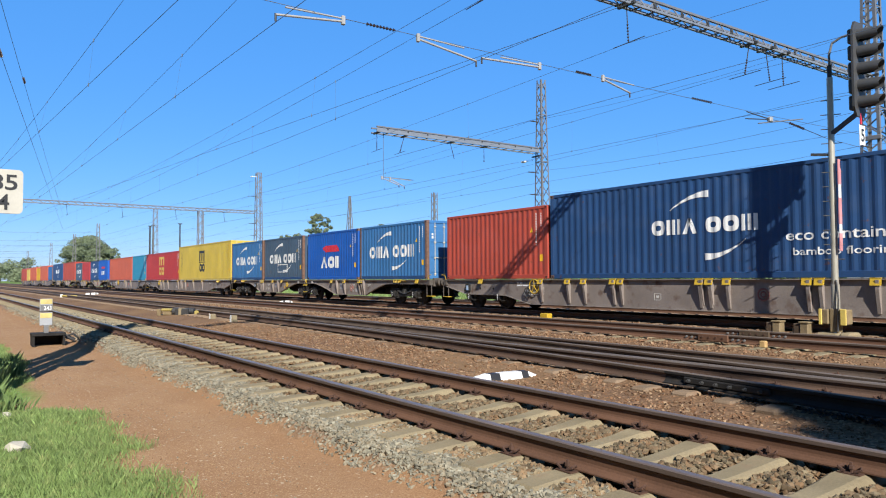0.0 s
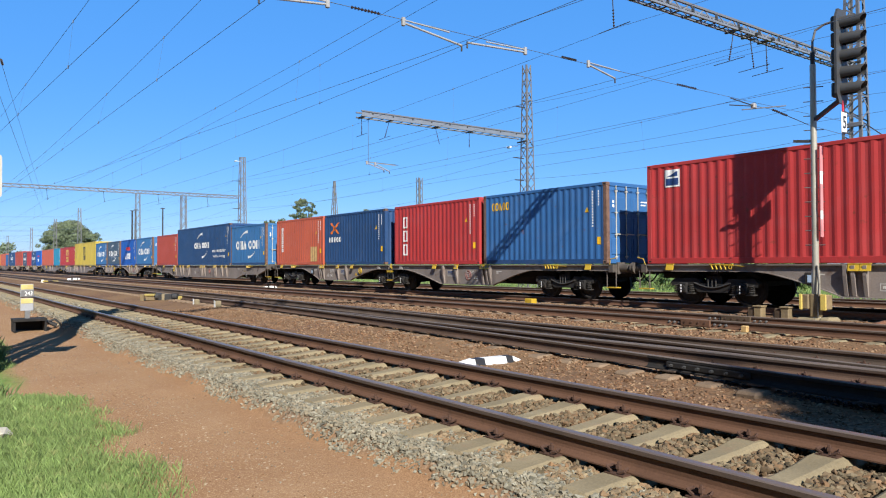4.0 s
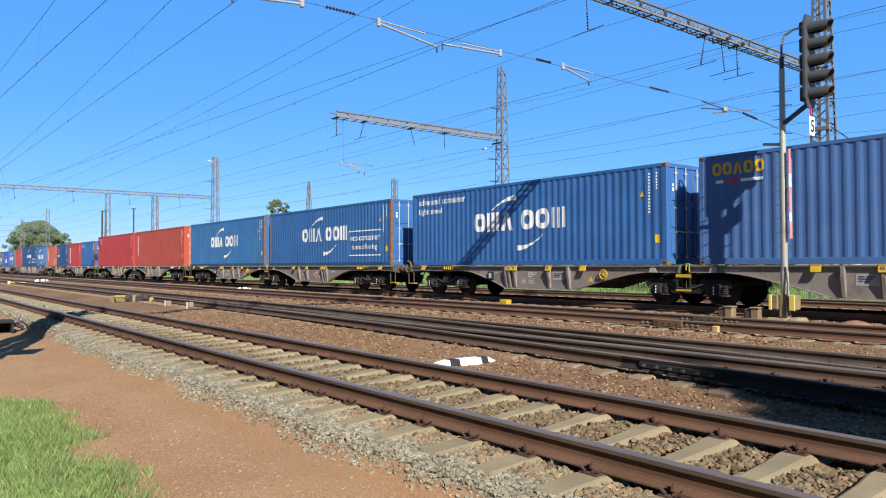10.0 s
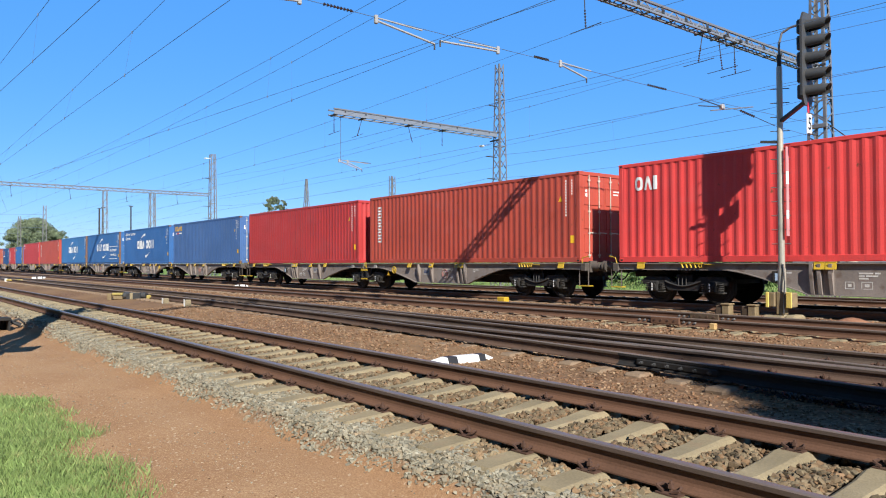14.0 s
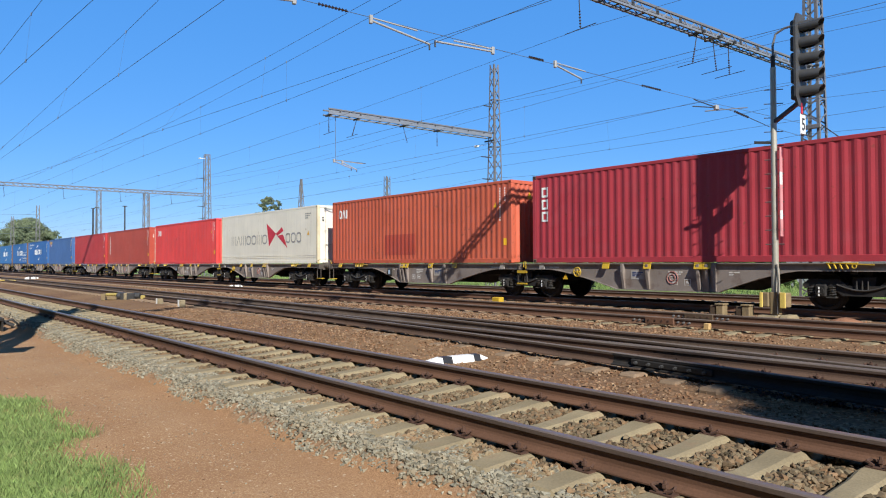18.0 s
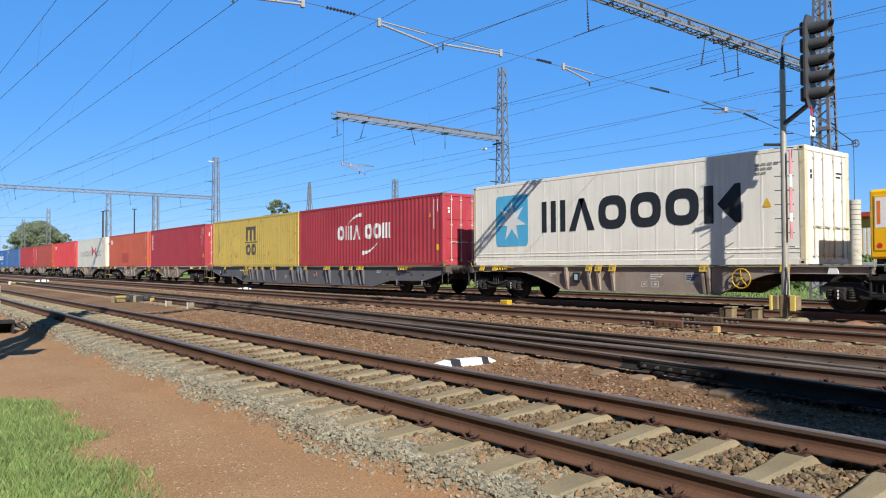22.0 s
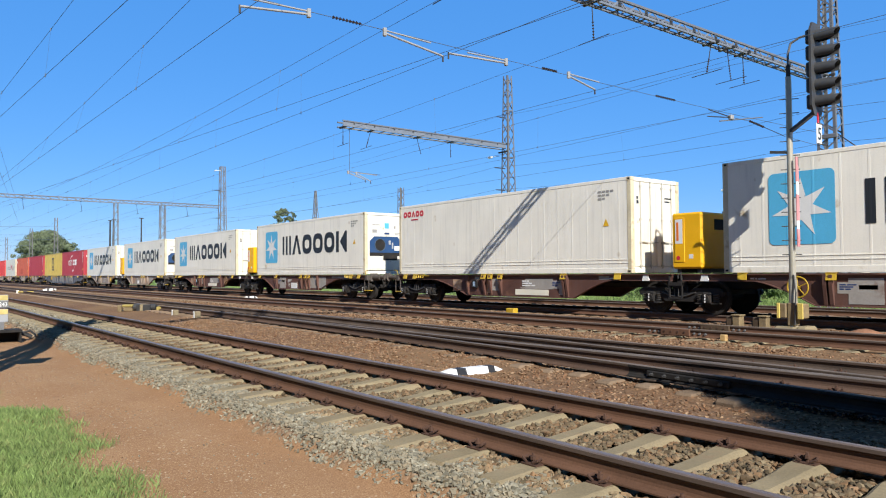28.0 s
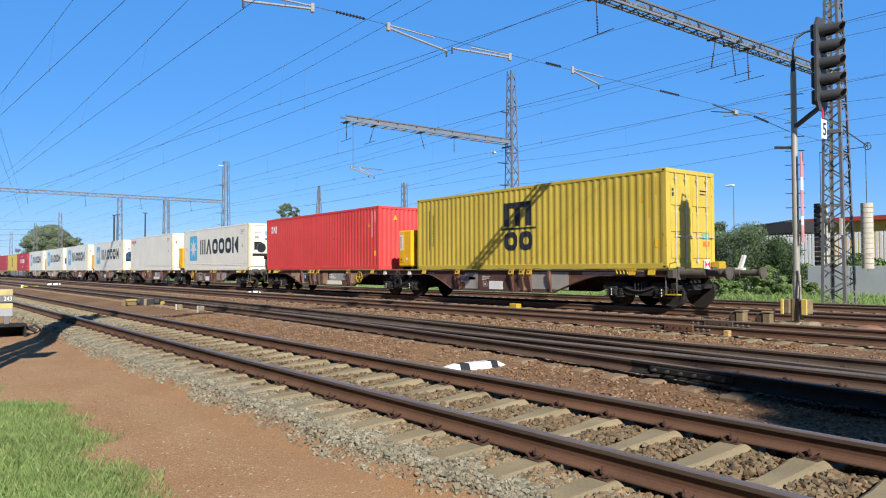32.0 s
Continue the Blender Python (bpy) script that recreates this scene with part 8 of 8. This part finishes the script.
def tree(x, y, h, spread, seed, mat, label, leaves=6000, leaf=(0.12, 0.28), clumps=26, low=0.3, z=-0.1, name="tree", clump=(0.20, 0.42)):
    r = random.Random(seed)
    ob = thing(name, label, "tree", pose(x, y, z))
    trunk = Mesh().rod((0, 0, -0.1), (0, 0, h * 0.45), 0.022 * h, 10, 0.014 * h)
    cs = []
    for k in range(clumps):
        u, v = r.uniform(0, 2 * math.pi), r.random()
        zz = h * (low + (0.93 - low) * v)
        prof = math.sin(math.pi * (0.14 + 0.80 * v)) ** 0.6
        rr = spread * prof * r.uniform(0.25, 1.0)
        cs.append((rr * math.cos(u), rr * math.sin(u), zz, spread * r.uniform(*clump)))
        if k < 9:
            trunk.rod((0, 0, h * r.uniform(0.25, 0.45)), (rr * math.cos(u) * 0.8, rr * math.sin(u) * 0.8, zz), 0.009 * h, 6, 0.003 * h)
    part("trunk", trunk, M["trunk"], ob)
    part("crown", leaf_cloud("crown", cs, leaves, leaf, M[mat], seed), None, ob)
    return ob


def bush(x, y, h, w, seed, mat="leaf", leaves=13000, label="dense green bush behind the tracks"):
    r = random.Random(seed)
    ob = thing("bush", label, "bush", pose(x, y, -0.15), "bushes")
    cs = [(r.uniform(-w, w), r.uniform(-0.5, 0.5) * w * 0.6, h * r.uniform(0.12, 0.88), h * r.uniform(0.10, 0.22)) for _ in range(26)]
    stems = Mesh()
    for c in cs[:7]:
        stems.rod((c[0] * 0.3, c[1] * 0.3, 0), c[:3], 0.02, 5, 0.008)
    part("stem", stems, M["trunk"], ob)
    part("crown", leaf_cloud("crown", cs, leaves, (0.02, 0.06), M[mat], seed), None, ob)


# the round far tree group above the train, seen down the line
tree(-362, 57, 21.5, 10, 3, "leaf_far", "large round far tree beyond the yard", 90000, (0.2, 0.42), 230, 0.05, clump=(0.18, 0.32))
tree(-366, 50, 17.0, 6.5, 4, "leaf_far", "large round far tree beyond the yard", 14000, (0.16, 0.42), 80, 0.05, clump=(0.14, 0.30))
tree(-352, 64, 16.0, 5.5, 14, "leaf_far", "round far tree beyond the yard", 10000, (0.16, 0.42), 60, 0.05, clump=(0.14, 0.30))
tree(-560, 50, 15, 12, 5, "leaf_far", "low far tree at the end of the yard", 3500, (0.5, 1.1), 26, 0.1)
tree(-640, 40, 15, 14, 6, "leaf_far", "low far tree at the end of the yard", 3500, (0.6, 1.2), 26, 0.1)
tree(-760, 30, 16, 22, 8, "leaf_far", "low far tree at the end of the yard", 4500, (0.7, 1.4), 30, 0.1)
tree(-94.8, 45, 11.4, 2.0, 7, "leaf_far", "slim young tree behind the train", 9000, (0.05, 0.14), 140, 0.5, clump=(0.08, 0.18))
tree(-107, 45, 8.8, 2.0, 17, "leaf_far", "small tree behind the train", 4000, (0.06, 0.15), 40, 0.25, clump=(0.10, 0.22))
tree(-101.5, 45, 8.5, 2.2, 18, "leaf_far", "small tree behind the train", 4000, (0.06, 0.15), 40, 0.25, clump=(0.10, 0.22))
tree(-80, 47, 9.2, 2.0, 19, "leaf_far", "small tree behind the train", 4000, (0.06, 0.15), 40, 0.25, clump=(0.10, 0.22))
tree(-29.6, 42, 6.3, 1.15, 27, "leaf_olive", "slim grey-green tree by the fence", 7000, (0.04, 0.10), 60, 0.12, clump=(0.16, 0.34))
tree(-23.4, 38.2, 3.9, 1.3, 9, "leaf_olive", "grey-green shrubby tree by the fence", 5200, (0.05, 0.12), 30, 0.15)
for x, y, h, w, s, mt in ((-26.5, 35, 2.6, 2.2, 31, "leaf"), (-21.3, 36.2, 3.7, 1.0, 32, "leaf_olive"), (-20.3, 36.6, 3.9, 0.7, 33, "leaf_olive"), (-22.6, 36.0, 3.2, 1.2, 34, "leaf_olive"),
                      (-19.4, 36.8, 3.1, 0.9, 43, "leaf"), (-18.4, 36.8, 2.9, 0.7, 44, "leaf"), (-24.6, 33.2, 1.7, 1.6, 35, "leaf_light"), (-21.2, 33.6, 1.6, 1.5, 36, "leaf_light"), (-18.9, 34.0, 1.5, 1.1, 37, "leaf_light"),
                      (-17.6, 33.6, 1.0, 0.8, 45, "leaf_light"), (-20.0, 31.6, 0.9, 1.6, 46, "leaf_light"), (-31, 35.5, 2.2, 2.4, 38, "leaf_olive"), (-37, 35.5, 2.0, 2.6, 39, "leaf"), (-44, 36, 2.2, 3.0, 40, "leaf"),
                      (-16.4, 34.8, 0.6, 0.4, 47, "leaf_light"), (-10.6, 33.5, 0.8, 1.1, 42, "leaf_light")):
    bush(x, y, h, w, s, mt, label={"leaf_olive": "tall grey-green bush beside the fence", "leaf": "dense dark green bush before the fence", "leaf_light": "low light-green growth behind the tracks"}[mt])

# low wall, picket fence and a long shed
wall = thing("yard_wall", "low pale grey concrete panel wall", "wall", pose(0, 36, -0.15), kind="structure")
for k in range(26):
    x = -17.1 + 2.0 * k
    part("wall_panel", Mesh().slab(x, x + 1.97, -0.06, 0.06, 0.0, 1.38, 0.01), M["wall_concrete"], wall)
fence = thing("picket_fence", "tall white slatted fence in front of a shed", "fence", pose(0, 40, 0.0))
slat = Mesh().prism([(-0.062, -0.1), (0.062, -0.1), (0.062, 3.0), (-0.062, 3.0)], -0.015, 0.015).make("slat", M["fence_white"])
for k in range(214):
    part("slat", slat, None, fence, at=pose(-22.5 + 0.2 * k, 0, 0.012 * math.sin(k * 2.3)))
for z in (1.5, 2.8):
    part("fence_rail", Mesh().box(-22.7, 20.2, 0.016, 0.06, z, z + 0.1), M["fence_white"], fence)
hedge = thing("hedge_strip", "strip of green growth above the low wall", "hedge", pose(0, 38, 0))
r_ = random.Random(4)
part("crown", leaf_cloud("crown", [(-18 + 1.1 * k, r_.uniform(-0.4, 0.4), r_.uniform(0.9, 1.55), r_.uniform(0.40, 0.58)) for k in range(40)], 26000, (0.05, 0.13), M["leaf_light"], 44), None, hedge)
part("stem", Mesh().box(-18, 18, -0.02, 0.02, 0.0, 0.5), M["trunk"], hedge)
shed = thing("long_shed", "long ochre shed with a red eaves band and dark roof", "shed", pose(0, 46, 0), kind="")
part("wall", Mesh().box(-22.7, 34, 0, 8, 0, 3.93), M["wall_yellow"], shed)
part("eaves_band", Mesh().slab(-22.9, 34.2, -0.35, -0.0, 3.92, 4.20, 0.02), M["roof_red"], shed)
part("roof", Mesh().prism([(-0.0, 3.94), (8.4, 3.94), (8.4, 4.1), (4, 4.25), (-0.0, 4.18)], -22.9, 34.2, "x"), M["roof_dark"], shed)
annex = thing("dark_shelter", "low dark corrugated shelter roof beside the shed", "shelter", pose(0, 43, 0))
part("roof", Mesh().prism([(-24.0, 3.10), (-20.6, 3.25), (-20.6, 3.92), (-24.0, 3.62)], -1.2, 2.4, "y"), M["roof_dark"], annex)
for k in range(17):
    part("roof_ridge", Mesh().rod((-23.85 + 0.2 * k, -1.22, 3.645 + 0.0176 * k), (-23.85 + 0.2 * k, 2.42, 3.645 + 0.0176 * k), 0.05, 6), M["roof_dark"], annex)
part("back_wall", Mesh().box(-23.8, -20.8, 1.5, 1.7, 0, 3.15), M["wall_concrete"], annex)
for x in (-23.7, -21.7):
    part("post", Mesh().box(x - 0.07, x + 0.07, -0.9, -0.76, 0, 3.15), M["iron"], annex)
lp = thing("street_lamp", "slim grey street lamp with a flat white head", "street lamp", pose(-28.0, 48, 0))
part("pole", Mesh().rod((0, 0, 0), (0, 0, 7.05), 0.045, 8, 0.025), M["galv"], lp)
part("lamp_head", Mesh().slab(-0.62, 0.05, -0.1, 0.1, 7.03, 7.16, 0.03), M["white_paint"], lp)
# far poles and masts
for x, y, h, w in ((-125.9, 29, 10.4, 0.28), (-123.6, 29, 10.4, 0.28), (-107.8, 29, 9.6, 0.2)):
    ob = thing("line_pole", "dark far line pole with a short cross-piece", "pole", pose(x, y, -0.2), "line poles")
    part("pole", Mesh().rod((0, 0, 0), (0, 0, h), w * 0.6, 8, w * 0.45), M["iron"], ob)
    part("cross_piece", Mesh().box(-0.08, 0.08, -0.3, 0.3, h - 0.1, h + 0.02), M["iron"], ob)
lattice_mast(-58.1, 40, 9.65, 0.6, 0.45, "reddish lattice mast top behind the train", 0.7, hi=False)
lattice_mast(-91, 48, 13.0, 1.6, 0.25, "slim far lattice pylon", 1.2, hi=False, leg=0.11)
cross = thing("far_cross_span", "cross-span wires between distant masts", "cross wire", pose(0, 0, 0))
for x, zs in ((-161, (11.0, 8.4)), (-192, (10.8, 8.3)), (-235, (11, 8)), (-300, (11, 8))):
    for z in zs:
        part("wire", Mesh().path([(x, -2, z), (x, 12, z - 0.5), (x, 27, z)], 0.03, 4), M["wire"], cross)
for x in (-161, -192, -235):
    lattice_mast(x, -2.2, 12, 0.9, 0.55, "distant lattice mast beside the line", 1.3, hi=False)
# a slim dense tree by the path, out of view, that throws its shade over the turnout
poplar = thing("tree", "slim dense columnar tree beside the path", "tree", pose(16.2, -0.52, -0.46))
part("trunk", Mesh().rod((0, 0, -0.1), (0, 0, 9.0), 0.26, 10, 0.12), M["trunk"], poplar)
rp = random.Random(12)
spire = [(rp.uniform(-0.3, 0.3) * (1.1 - k / 60), rp.uniform(-0.3, 0.3) * (1.1 - k / 60), 1.5 + 15.5 * k / 60, 0.14 + 1.25 * (1 - k / 60) ** 0.75) for k in range(61)]
spire += [(0.1, -0.78 + 0.004 * k, 11.9 + 0.17 * k, 0.26 - 0.007 * k) for k in range(21)]  # a shorter second leader
part("crown", leaf_cloud("crown", spire, 38000, (0.18, 0.34), M["leaf"], 52), None, poplar)


# unseen tree row added to close the place behind the camera and dim skylight
rb = random.Random(61)
for k in range(15):
    tree(-78 + 7.0 * k + rb.uniform(-1.5, 1.5), -16.5 + rb.uniform(-2.5, 1.5), rb.uniform(17, 21), rb.uniform(4.6, 5.6), 200 + k, "leaf", "tall dense leafy tree of the wooded bank behind the path", 9000, (0.35, 0.7), 44, 0.08, z=-0.5)


# ---- what moves ----
def motions():
    """The train rolls away to the left, a little faster towards the end; its wheels turn."""
    times = [2.0 * k for k in range(17)]
    for ob in MOVING:
        x, y, z = ob.matrix_basis.translation
        walk(ob, [(t, pose(x + rolled(t), y, z)) for t in times])
    ticks = [k / FPS for k in range(32 * FPS + 1)]
    for w in WHEELSETS:
        x, y, z = w.matrix_basis.translation
        walk(w, [(t, pose(x, y, z, 0, math.degrees(rolled(t) / 0.46) % 360, 0)) for t in ticks])


motions()
